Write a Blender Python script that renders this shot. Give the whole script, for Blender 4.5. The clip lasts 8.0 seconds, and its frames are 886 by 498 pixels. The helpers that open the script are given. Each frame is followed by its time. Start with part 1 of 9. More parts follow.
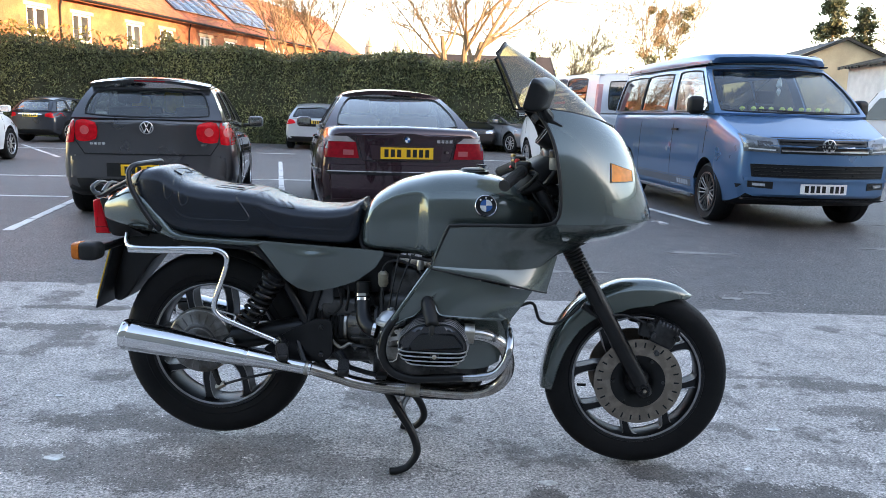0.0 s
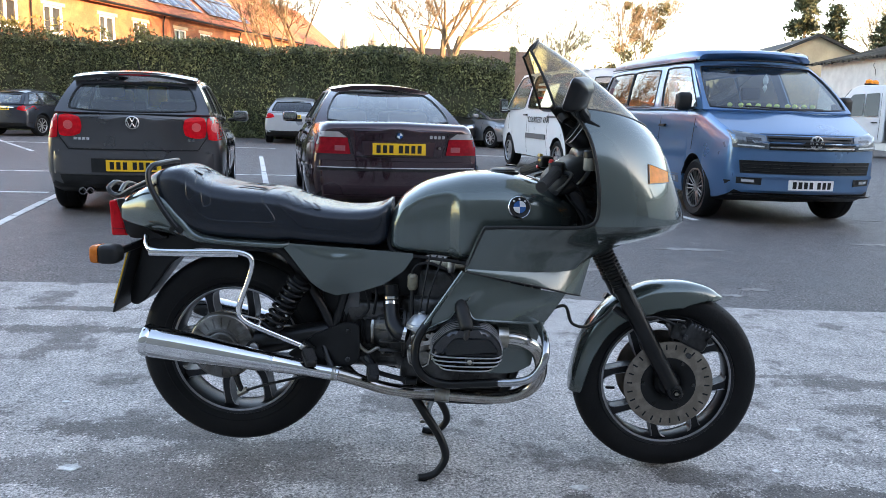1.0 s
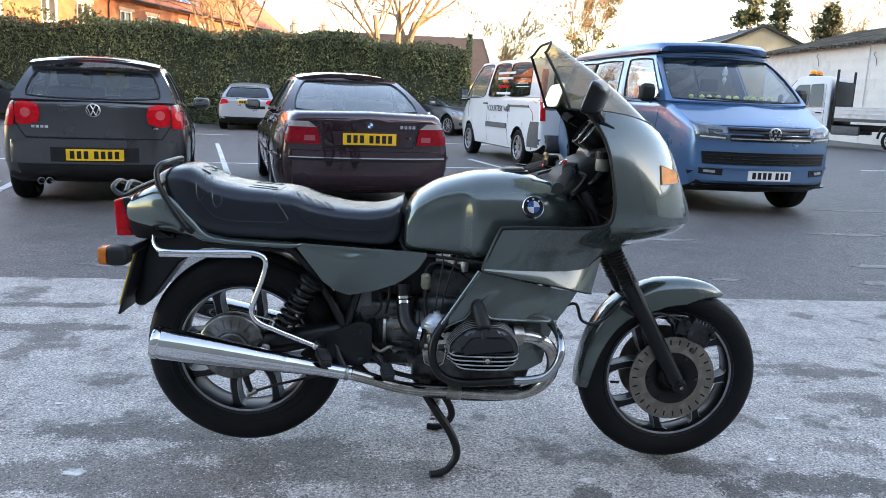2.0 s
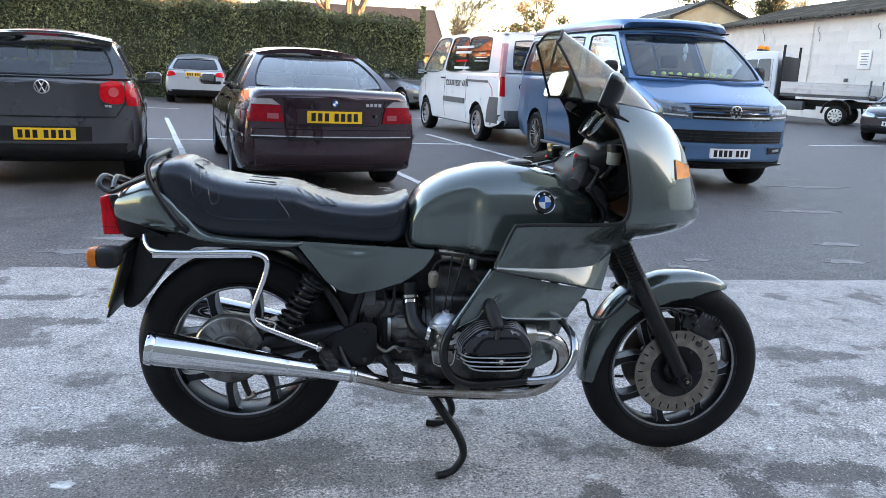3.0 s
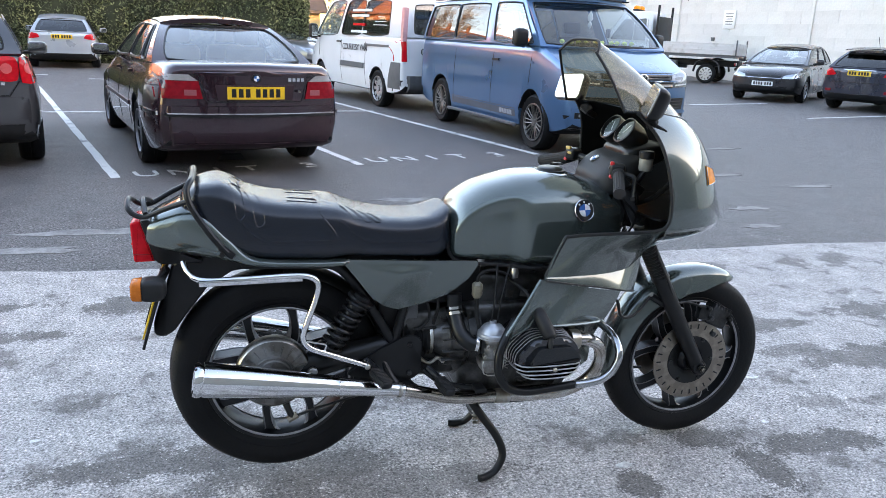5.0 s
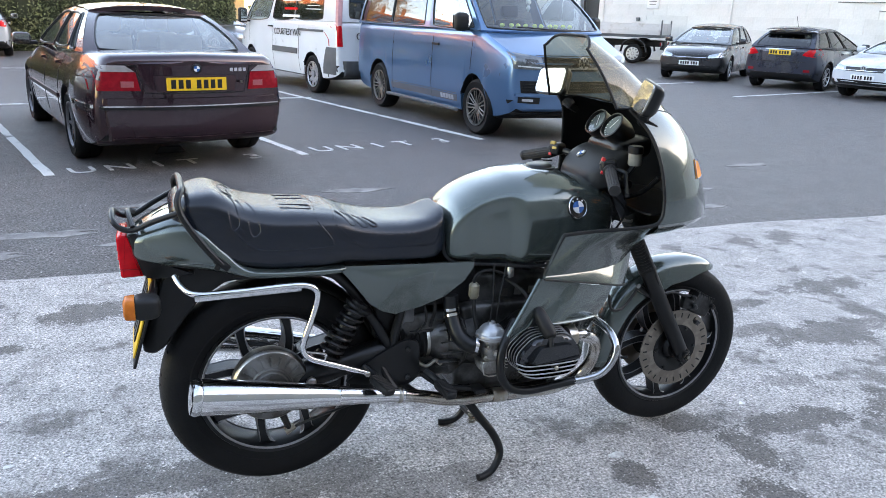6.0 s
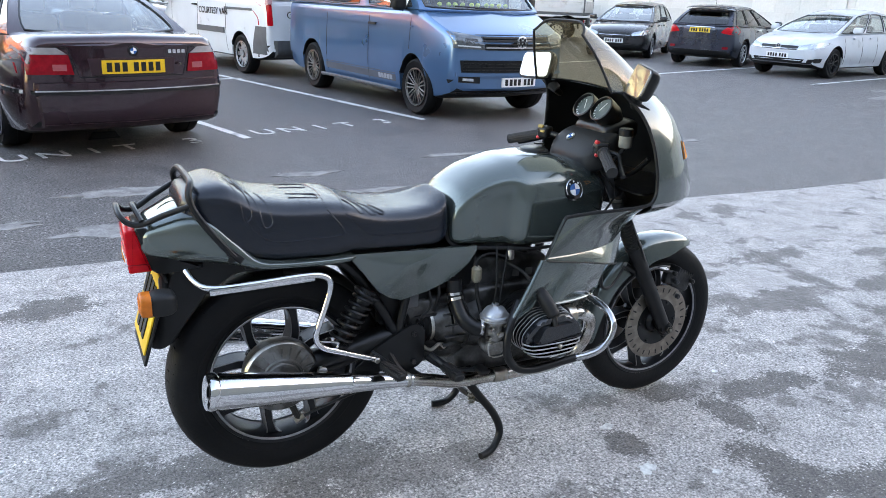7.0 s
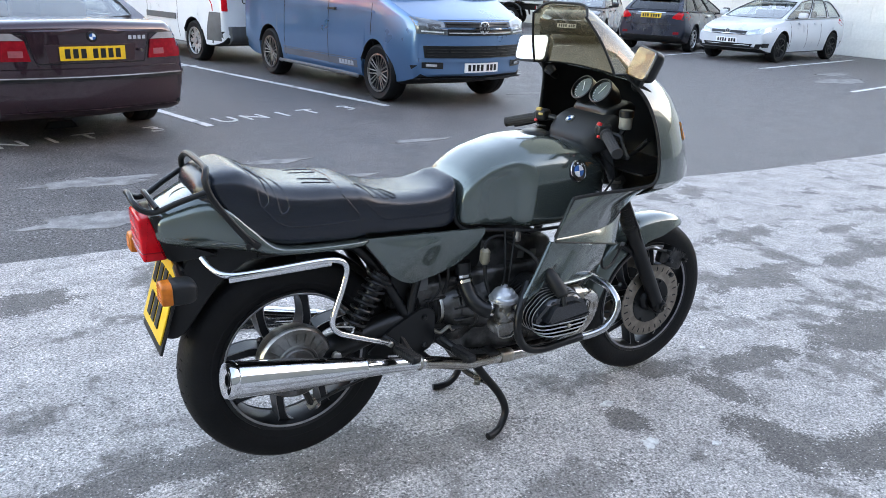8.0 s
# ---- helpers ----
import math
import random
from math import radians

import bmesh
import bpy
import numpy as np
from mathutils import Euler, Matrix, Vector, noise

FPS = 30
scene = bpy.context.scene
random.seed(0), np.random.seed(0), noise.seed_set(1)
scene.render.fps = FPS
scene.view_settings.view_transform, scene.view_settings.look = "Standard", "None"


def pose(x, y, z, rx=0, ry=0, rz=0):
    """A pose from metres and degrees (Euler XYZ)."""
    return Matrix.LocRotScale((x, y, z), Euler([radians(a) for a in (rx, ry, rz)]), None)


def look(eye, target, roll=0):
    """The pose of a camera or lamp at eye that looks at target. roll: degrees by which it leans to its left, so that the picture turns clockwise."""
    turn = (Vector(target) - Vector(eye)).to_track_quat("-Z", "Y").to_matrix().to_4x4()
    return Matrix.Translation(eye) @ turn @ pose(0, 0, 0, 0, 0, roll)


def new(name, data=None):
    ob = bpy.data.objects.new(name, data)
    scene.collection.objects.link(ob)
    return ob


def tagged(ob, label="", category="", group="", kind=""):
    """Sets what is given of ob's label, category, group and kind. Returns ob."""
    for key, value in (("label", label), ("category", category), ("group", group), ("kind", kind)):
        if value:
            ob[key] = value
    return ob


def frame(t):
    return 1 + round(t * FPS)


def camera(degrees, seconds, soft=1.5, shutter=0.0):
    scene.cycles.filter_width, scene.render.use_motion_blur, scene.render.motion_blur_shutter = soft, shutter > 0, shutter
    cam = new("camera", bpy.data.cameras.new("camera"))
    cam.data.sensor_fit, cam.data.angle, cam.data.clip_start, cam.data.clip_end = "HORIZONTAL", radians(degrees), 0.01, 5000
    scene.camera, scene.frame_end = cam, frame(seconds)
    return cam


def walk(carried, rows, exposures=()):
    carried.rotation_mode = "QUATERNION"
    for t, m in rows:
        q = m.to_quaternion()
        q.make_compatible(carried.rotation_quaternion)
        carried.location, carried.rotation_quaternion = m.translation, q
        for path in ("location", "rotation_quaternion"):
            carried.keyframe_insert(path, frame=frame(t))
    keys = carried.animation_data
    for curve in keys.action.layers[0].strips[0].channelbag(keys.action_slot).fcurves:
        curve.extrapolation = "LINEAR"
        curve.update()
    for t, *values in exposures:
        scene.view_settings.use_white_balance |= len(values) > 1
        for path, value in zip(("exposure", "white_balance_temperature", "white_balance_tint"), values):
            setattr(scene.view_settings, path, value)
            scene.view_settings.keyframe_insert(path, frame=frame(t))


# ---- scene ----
cam = camera(60.5, 8.0, 0.6)
PATH = [
    (0.0, (-0.008, 0.02, 1.151), (0.004, 1.99, 0.805), 1.6),
    (0.5, (-0.08, 0.067, 1.158), (-0.043, 2.036, 0.805), 1.7),
    (1, (-0.177, 0.077, 1.161), (-0.1, 2.043, 0.802), 1.8),
    (2.5, (-0.45, 0.097, 1.219), (-0.178, 2.034, 0.8), 2.5),
    (3, (-0.526, 0.197, 1.244), (-0.192, 2.115, 0.789), 2.6),
    (3.5, (-0.605, 0.267, 1.296), (-0.202, 2.163, 0.806), 2.7),
    (4, (-0.735, 0.308, 1.334), (-0.261, 2.181, 0.815), 2.8),
    (4.2, (-0.776, 0.313, 1.338), (-0.282, 2.179, 0.816), 2.7),
    (5.3, (-1.039, 0.373, 1.387), (-0.357, 2.168, 0.829), 2.5),
    (5.5, (-1.059, 0.393, 1.391), (-0.351, 2.176, 0.827), 2.4),
    (6, (-1.141, 0.459, 1.414), (-0.347, 2.199, 0.829), 2.1),
    (6.5, (-1.241, 0.498, 1.429), (-0.357, 2.182, 0.813), 2.1),
    (7, (-1.352, 0.544, 1.431), (-0.391, 2.181, 0.8), 2.2),
    (7.5, (-1.434, 0.58, 1.425), (-0.412, 2.176, 0.786), 2.3),
    (8, (-1.501, 0.621, 1.416), (-0.439, 2.182, 0.758), 2.3),
]
walk(cam, [(t, look(eye, target, roll)) for t, eye, target, roll in PATH], [(0, 3.0, 7250, 22), (3.5, 3.2, 7400, 23), (5.5, 3.42, 7650, 24), (8.0, 3.45, 7750, 24)])
# ---- sky and sun: a low evening sun from behind and to the right, the yard lies in shade ----
SUN_EL, SUN_AZ = 9.0, 128.0
world = bpy.data.worlds.new("world")
scene.world = world
world.use_nodes = True
wn = world.node_tree.nodes
sky = wn.new("ShaderNodeTexSky")
sky.sky_type = "NISHITA"
sky.sun_disc = False
sky.sun_elevation, sky.sun_rotation = radians(SUN_EL), radians(SUN_AZ)
sky.dust_density, sky.air_density, sky.ozone_density = 0.7, 1.0, 1.0
wn["Background"].inputs["Strength"].default_value = 0.15
world.node_tree.links.new(sky.outputs[0], wn["Background"].inputs["Color"])
sun = new("sun", bpy.data.lights.new("sun", "SUN"))
sun.data.energy, sun.data.angle, sun.data.color = 3.0, radians(0.5), (1.0, 0.62, 0.32)
sun_way = Vector((math.sin(radians(SUN_AZ)) * math.cos(radians(SUN_EL)), math.cos(radians(SUN_AZ)) * math.cos(radians(SUN_EL)), math.sin(radians(SUN_EL))))
sun.matrix_world = look(sun_way * 60, (0, 0, 0))


# ---- materials ----
MATS = {}


def mat(name, col, rough=0.5, metal=0.0, var=0.12, scale=6.0, bump=0.0, bscale=80.0, coat=0.0, fine=0.06, alt=None, altmix=(0.45, 0.62), glass=0.0, ior=1.45, emit=0.0, rvar=0.08, spread=0.0, ospread=0.0):
    """A node material: base colour with two scales of variation, roughness wear and fine relief."""
    if name in MATS:
        return MATS[name]
    m = bpy.data.materials.new(name)
    m.use_nodes = True
    nt = m.node_tree
    b = nt.nodes["Principled BSDF"]
    tc = nt.nodes.new("ShaderNodeTexCoord")
    n1 = nt.nodes.new("ShaderNodeTexNoise")
    n1.inputs["Scale"].default_value, n1.inputs["Detail"].default_value = scale, 5.0
    n2 = nt.nodes.new("ShaderNodeTexNoise")
    n2.inputs["Scale"].default_value, n2.inputs["Detail"].default_value = bscale, 3.0
    nt.links.new(tc.outputs["Object"], n1.inputs["Vector"])
    nt.links.new(tc.outputs["Object"], n2.inputs["Vector"])
    ramp = nt.nodes.new("ShaderNodeValToRGB")
    lo = alt if alt else tuple(c * (1 - var) for c in col)
    hi = col if alt else tuple(min(1, c * (1 + var)) for c in col)
    ramp.color_ramp.elements[0].position, ramp.color_ramp.elements[1].position = (altmix if alt else (0.3, 0.7))
    ramp.color_ramp.elements[0].color, ramp.color_ramp.elements[1].color = (*lo, 1), (*hi, 1)
    nt.links.new(n1.outputs["Fac"], ramp.inputs["Fac"])
    hsv = nt.nodes.new("ShaderNodeHueSaturation")
    nt.links.new(ramp.outputs["Color"], hsv.inputs["Color"])
    mr = nt.nodes.new("ShaderNodeMapRange")
    mr.inputs["To Min"].default_value, mr.inputs["To Max"].default_value = 1 - fine * 2, 1 + fine * 2
    nt.links.new(n2.outputs["Fac"], mr.inputs["Value"])
    value = mr.outputs["Result"]
    if spread or ospread:
        src = nt.nodes.new("ShaderNodeNewGeometry" if spread else "ShaderNodeObjectInfo")
        sp = nt.nodes.new("ShaderNodeMapRange")
        k = spread or ospread
        sp.inputs["To Min"].default_value, sp.inputs["To Max"].default_value = 1 - k, 1 + k
        nt.links.new(src.outputs["Random Per Island" if spread else "Random"], sp.inputs["Value"])
        mul = nt.nodes.new("ShaderNodeMath")
        mul.operation = "MULTIPLY"
        nt.links.new(value, mul.inputs[0])
        nt.links.new(sp.outputs["Result"], mul.inputs[1])
        value = mul.outputs[0]
    nt.links.new(value, hsv.inputs["Value"])
    nt.links.new(hsv.outputs["Color"], b.inputs["Base Color"])
    rr = nt.nodes.new("ShaderNodeMapRange")
    rr.inputs["To Min"].default_value, rr.inputs["To Max"].default_value = max(0.0, rough - rvar), min(1.0, rough + rvar)
    nt.links.new(n1.outputs["Fac"], rr.inputs["Value"])
    nt.links.new(rr.outputs["Result"], b.inputs["Roughness"])
    b.inputs["Metallic"].default_value = metal
    b.inputs["Coat Weight"].default_value = coat
    b.inputs["Coat Roughness"].default_value = 0.04
    b.inputs["Transmission Weight"].default_value = glass
    b.inputs["IOR"].default_value = ior
    if bump:
        bn = nt.nodes.new("ShaderNodeBump")
        bn.inputs["Strength"].default_value, bn.inputs["Distance"].default_value = min(1.0, bump), 0.004
        nt.links.new(n2.outputs["Fac"], bn.inputs["Height"])
        nt.links.new(bn.outputs["Normal"], b.inputs["Normal"])
    if emit:
        b.inputs["Emission Color"].default_value = (*col, 1)
        b.inputs["Emission Strength"].default_value = emit
    MATS[name] = m
    return m


def glass_mat(name, col, rough=0.0, gloss=0.06, haze=None):
    """Thin clear or tinted sheet: lets light straight through, with a gloss that grows at grazing angles and, where
    haze is given, a dull pale layer.
    """
    if name in MATS:
        return MATS[name]
    m = bpy.data.materials.new(name)
    m.use_nodes = True
    nt = m.node_tree
    nt.nodes.remove(nt.nodes["Principled BSDF"])
    tr = nt.nodes.new("ShaderNodeBsdfTransparent")
    tr.inputs["Color"].default_value = (*col, 1)
    gl = nt.nodes.new("ShaderNodeBsdfGlossy")
    gl.inputs["Roughness"].default_value = rough
    lw = nt.nodes.new("ShaderNodeLayerWeight")
    lw.inputs["Blend"].default_value = 0.5
    pw = nt.nodes.new("ShaderNodeMath")
    pw.operation, pw.inputs[1].default_value = "POWER", 4.0
    nt.links.new(lw.outputs["Facing"], pw.inputs[0])
    ma = nt.nodes.new("ShaderNodeMath")
    ma.operation, ma.inputs[1].default_value, ma.inputs[2].default_value = "MULTIPLY_ADD", 1 - gloss, gloss
    nt.links.new(pw.outputs[0], ma.inputs[0])
    mix = nt.nodes.new("ShaderNodeMixShader")
    nt.links.new(ma.outputs[0], mix.inputs["Fac"])
    under = tr
    if haze:
        df = nt.nodes.new("ShaderNodeBsdfDiffuse")
        df.inputs["Color"].default_value = (*haze[0], 1)
        under = nt.nodes.new("ShaderNodeMixShader")
        under.inputs["Fac"].default_value = haze[1]
        nt.links.new(tr.outputs[0], under.inputs[1])
        nt.links.new(df.outputs[0], under.inputs[2])
    nt.links.new(under.outputs[0], mix.inputs[1])
    nt.links.new(gl.outputs[0], mix.inputs[2])
    nt.links.new(mix.outputs[0], nt.nodes["Material Output"].inputs["Surface"])
    MATS[name] = m
    return m


def paint(name, col, rough=0.28, metal=0.5, coat=1.0):
    return mat(name, col, rough, metal, 0.05, 2.0, 0.03, 500, coat, 0.03)


BLACK = mat("black_plastic", (0.011, 0.0115, 0.012), 0.5, 0, 0.25, 12, 0.1, 200, ior=1.35)
SATIN = mat("satin_black", (0.007, 0.0075, 0.008), 0.33, 0.1, 0.3, 15, 0.05, 200, ior=1.4)
RUBBER = mat("tyre_rubber", (0.0055, 0.0058, 0.0065), 0.6, 0, 0.3, 9, 0.25, 120, alt=(0.0075, 0.0076, 0.008), ior=1.28)
CHROME = mat("chrome", (0.7, 0.71, 0.72), 0.07, 1.0, 0.04, 14, 0.02, 60, fine=0.02, rvar=0.05)
STEEL = mat("bare_steel", (0.52, 0.52, 0.5), 0.32, 1.0, 0.12, 22, 0.1, 160, alt=(0.36, 0.33, 0.28))
ALLOY = mat("cast_alloy", (0.2, 0.2, 0.195), 0.5, 0.75, 0.2, 18, 0.3, 180, alt=(0.1, 0.095, 0.085))
DARKALLOY = mat("dark_engine_alloy", (0.052, 0.053, 0.056), 0.34, 0.6, 0.3, 16, 0.2, 200, alt=(0.02, 0.02, 0.019))
WHEELALLOY = mat("dark_wheel_alloy", (0.022, 0.023, 0.025), 0.36, 0.6, 0.2, 20, 0.08, 200)
RIMSILVER = mat("silver_wheel_alloy", (0.5, 0.51, 0.52), 0.3, 0.8, 0.1, 20)
LEATHER = mat("black_vinyl", (0.005, 0.0078, 0.0135), 0.24, 0, 0.25, 10, 0.12, 420, rvar=0.05, ior=1.5)
BIKE = paint("bronze_green_metallic", (0.092, 0.116, 0.109), 0.2, 0.6)
DARKIN = mat("dark_interior", (0.02, 0.02, 0.022), 0.8, 0, 0.3, 8, 0.1, 100)
# pale haze and raised gloss stand in for bright sky reflected in the panes
PANE = glass_mat("window_glass", (0.78, 0.85, 0.83), 0.0, 0.24, ((0.42, 0.5, 0.5), 0.1))
SMOKE = glass_mat("smoked_screen", (0.64, 0.56, 0.39), 0.02, 0.07, ((0.5, 0.42, 0.27), 0.2))
PRIVACY = glass_mat("dark_window_glass", (0.12, 0.13, 0.13), 0.0, 0.12)
CLEAR = glass_mat("clear_lens", (0.9, 0.92, 0.93), 0.0, 0.04)
RED = mat("red_lens", (0.5, 0.006, 0.012), 0.2, 0, 0.2, 30, 0.05, 300, 0.05, ior=1.25)
DARKRED = mat("dark_red_lens", (0.22, 0.006, 0.012), 0.15, 0, 0.2, 30, 0.05, 300, 0.6)
AMBER = mat("amber_lens", (0.9, 0.26, 0.025), 0.22, 0, 0.2, 40, 0.3, 300, 0.1, ior=1.25)
DEEPAMBER = mat("deep_amber_lens", (0.55, 0.145, 0.02), 0.22, 0, 0.2, 40, 0.3, 300, 0.1, ior=1.25)
SILVERLENS = mat("lamp_reflector", (0.6, 0.63, 0.66), 0.2, 0.7, 0.2, 30, 0.1, 120, 0.5)
YELLOW = mat("yellow_plate", (0.78, 0.47, 0.02), 0.4, 0, 0.04, 10)
WHITEP = mat("white_plate", (0.75, 0.76, 0.76), 0.4, 0, 0.04, 10)
WHITE = mat("white_paint", (0.74, 0.76, 0.78), 0.3, 0, 0.04, 3, 0.02, 300, 0.8)
BADGEBLUE = mat("badge_blue", (0.02, 0.12, 0.36), 0.25, 0, 0.05, 10, coat=0.8)
LINEPAINT = mat("line_paint", (0.62, 0.62, 0.6), 0.7, 0, 0.2, 4, 0.4, 60, alt=(0.2, 0.2, 0.2), altmix=(0.33, 0.45), fine=0.15)


# ---- mesh helpers ----
def part(name, bm, material, parent=None, label="", smooth=35, extra=()):
    """Links a bmesh as one mesh object under a thing or a part."""
    bmesh.ops.recalc_face_normals(bm, faces=bm.faces)
    me = bpy.data.meshes.new(name)
    if smooth:
        lim = radians(smooth)
        for f in bm.faces:
            f.smooth = True
        for e in bm.edges:
            if len(e.link_faces) == 2 and e.calc_face_angle(0) > lim:
                e.smooth = False
    bm.to_mesh(me)
    bm.free()
    me.materials.append(material)
    for x in extra:
        me.materials.append(x)
    ob = new(name, me)
    if parent is not None:
        deep = parent.parent is not None and parent.parent.parent is not None
        ob.parent = parent.parent if deep else parent
        if deep:
            ob.matrix_basis = parent.matrix_basis.copy()
    if label:
        ob["label"] = label
    return ob


def thing(name, m, label, category, group="", kind=""):
    ob = new(name)
    ob.empty_display_size = 0.2
    ob.matrix_world = m
    return tagged(ob, label, category, group, kind)


def box(bm, c, s, rot=(0, 0, 0), bevel=0.0, seg=2):
    """A box with centre c and size s, its edges rounded."""
    made = bmesh.ops.create_cube(bm, size=1, matrix=Matrix.LocRotScale(Vector(c), Euler([radians(a) for a in rot]), Vector(s)))
    if bevel:
        vs = set(made["verts"])
        es = [e for e in bm.edges if e.verts[0] in vs and e.verts[1] in vs]
        bmesh.ops.bevel(bm, geom=es, offset=bevel, segments=seg, affect="EDGES", profile=0.5)
    return bm


def boxm(c, s, rot=(0, 0, 0), bevel=0.0, seg=2):
    return box(bmesh.new(), c, s, rot, bevel, seg)


def spline(pts, n=6, closed=False):
    """Catmull-Rom points through pts."""
    P = [Vector(p) for p in pts]
    if len(P) < 3:
        return P
    out, m = [], len(P)
    for i in range(m if closed else m - 1):
        a, b, c, d = (P[(i - 1) % m], P[i], P[(i + 1) % m], P[(i + 2) % m]) if closed else (P[max(i - 1, 0)], P[i], P[i + 1], P[min(i + 2, m - 1)])
        for k in range(n):
            t = k / n
            out.append(0.5 * (2 * b + (c - a) * t + (2 * a - 5 * b + 4 * c - d) * t * t + (3 * b - a - 3 * c + d) * t ** 3))
    if not closed:
        out.append(P[-1])
    return out


def tube(bm, pts, r, seg=10, n=6, closed=False, flat=1.0, caps=True):
    """A round bar along a smooth line through pts; r may be a list with one radius a given point."""
    line = spline(pts, n, closed) if n > 1 else [Vector(p) for p in pts]
    m = len(line)
    if isinstance(r, (list, tuple)):
        rs = [r[min(int(i / (m - 1) * (len(r) - 1)), len(r) - 2)] * (1 - (i / (m - 1) * (len(r) - 1)) + min(int(i / (m - 1) * (len(r) - 1)), len(r) - 2)) + r[min(int(i / (m - 1) * (len(r) - 1)), len(r) - 2) + 1] * ((i / (m - 1) * (len(r) - 1)) - min(int(i / (m - 1) * (len(r) - 1)), len(r) - 2)) for i in range(m)]
    else:
        rs = [r] * m
    side, rings = None, []
    for i, p in enumerate(line):
        a, b = (line[(i - 1) % m], line[(i + 1) % m]) if closed else (line[max(i - 1, 0)], line[min(i + 1, m - 1)])
        t = (b - a).normalized()
        if side is None:
            side = t.cross(Vector((0, 0, 1)) if abs(t.z) < 0.9 else Vector((1, 0, 0))).normalized()
        side = (side - t * side.dot(t)).normalized()
        up = t.cross(side)
        rings.append([bm.verts.new(p + rs[i] * (math.cos(q) * side + flat * math.sin(q) * up)) for q in (2 * math.pi * k / seg for k in range(seg))])
    for i in range(m if closed else m - 1):
        a, b = rings[i], rings[(i + 1) % m]
        for k in range(seg):
            bm.faces.new((a[k], a[(k + 1) % seg], b[(k + 1) % seg], b[k]))
    if caps and not closed:
        bm.faces.new(rings[0])
        bm.faces.new(rings[-1][::-1])
    return bm


def tubem(pts, r, seg=10, n=6, closed=False, flat=1.0):
    return tube(bmesh.new(), pts, r, seg, n, closed, flat)


def lathe(bm, profile, c=(0, 0, 0), axis="y", seg=32, closed=True, rot=None):
    """Turns (radius, along) pairs round an axis through c. A closed profile gives a ring."""
    R = rot if rot is not None else {"x": Matrix(((0, 0, 1), (1, 0, 0), (0, 1, 0))), "y": Matrix(((1, 0, 0), (0, 0, 1), (0, 1, 0))), "z": Matrix.Identity(3)}[axis]
    rings = []
    for k in range(seg):
        q = 2 * math.pi * k / seg
        rings.append([bm.verts.new(Vector(c) + R @ Vector((r * math.cos(q), r * math.sin(q), h))) for r, h in profile])
    n = len(profile)
    for k in range(seg):
        a, b = rings[k], rings[(k + 1) % seg]
        for i in range(n if closed else n - 1):
            j = (i + 1) % n
            if profile[i][0] < 1e-6 and profile[j][0] < 1e-6:
                continue
            f = [a[i], b[i], b[j], a[j]]
            if profile[i][0] < 1e-6:
                f = [a[i], b[j], a[j]]
            elif profile[j][0] < 1e-6:
                f = [a[i], b[i], a[j]]
            try:
                bm.faces.new(f)
            except ValueError:
                pass
    bmesh.ops.remove_doubles(bm, verts=bm.verts, dist=1e-5)
    return bm


def lathem(profile, c=(0, 0, 0), axis="y", seg=32, closed=False, rot=None):
    return lathe(bmesh.new(), profile, c, axis, seg, closed, rot)


def loft(bm, rings, closed=True, caps=True):
    """Skins rings of points."""
    vs = [[bm.verts.new(p) for p in r] for r in rings]
    n = len(vs[0])
    for a, b in zip(vs, vs[1:]):
        for k in range(n if closed else n - 1):
            bm.faces.new((a[k], a[(k + 1) % n], b[(k + 1) % n], b[k]))
    if caps and closed:
        bm.faces.new(vs[0])
        bm.faces.new(vs[-1][::-1])
    return bm


def loftm(rings, closed=True, caps=True):
    return loft(bmesh.new(), rings, closed, caps)


def slab(bm, poly, a, b, axis="y", bevel=0.0, seg=2):
    """A flat outline of 2D points made thick from a to b along an axis ('y': points are x, z; 'x': y, z; 'z': x, y)."""
    put = {"y": lambda u, v, w: (u, w, v), "x": lambda u, v, w: (w, u, v), "z": lambda u, v, w: (u, v, w)}[axis]
    lo = [bm.verts.new(put(u, v, a)) for u, v in poly]
    hi = [bm.verts.new(put(u, v, b)) for u, v in poly]
    n = len(poly)
    fs = [bm.faces.new(lo), bm.faces.new(hi[::-1])]
    for k in range(n):
        bm.faces.new((lo[k], hi[k], hi[(k + 1) % n], lo[(k + 1) % n]))
    if bevel:
        es = list({e for f in fs for e in f.edges})
        bmesh.ops.bevel(bm, geom=es, offset=bevel, segments=seg, affect="EDGES", profile=0.5)
    return bm


def slabm(poly, a, b, axis="y", bevel=0.0, seg=2):
    return slab(bmesh.new(), poly, a, b, axis, bevel, seg)


def rounded(pts, r, n=4):
    """A 2D outline with its corners rounded."""
    out, m = [], len(pts)
    for i in range(m):
        p, q, s = Vector(pts[i - 1]), Vector(pts[i]), Vector(pts[(i + 1) % m])
        d = min(r, (p - q).length * 0.45, (s - q).length * 0.45)
        a, b = q + (p - q).normalized() * d, q + (s - q).normalized() * d
        for k in range(n + 1):
            t = k / n
            v = a * (1 - t) ** 2 + q * 2 * t * (1 - t) + b * t * t
            out.append((v.x, v.y))
    return out


def interp(table, x):
    """Smooth reading of an (x, value) table."""
    if x <= table[0][0]:
        return table[0][1]
    for (a, va), (b, vb) in zip(table, table[1:]):
        if x <= b:
            t = (x - a) / (b - a)
            return va + (vb - va) * t
    return table[-1][1]


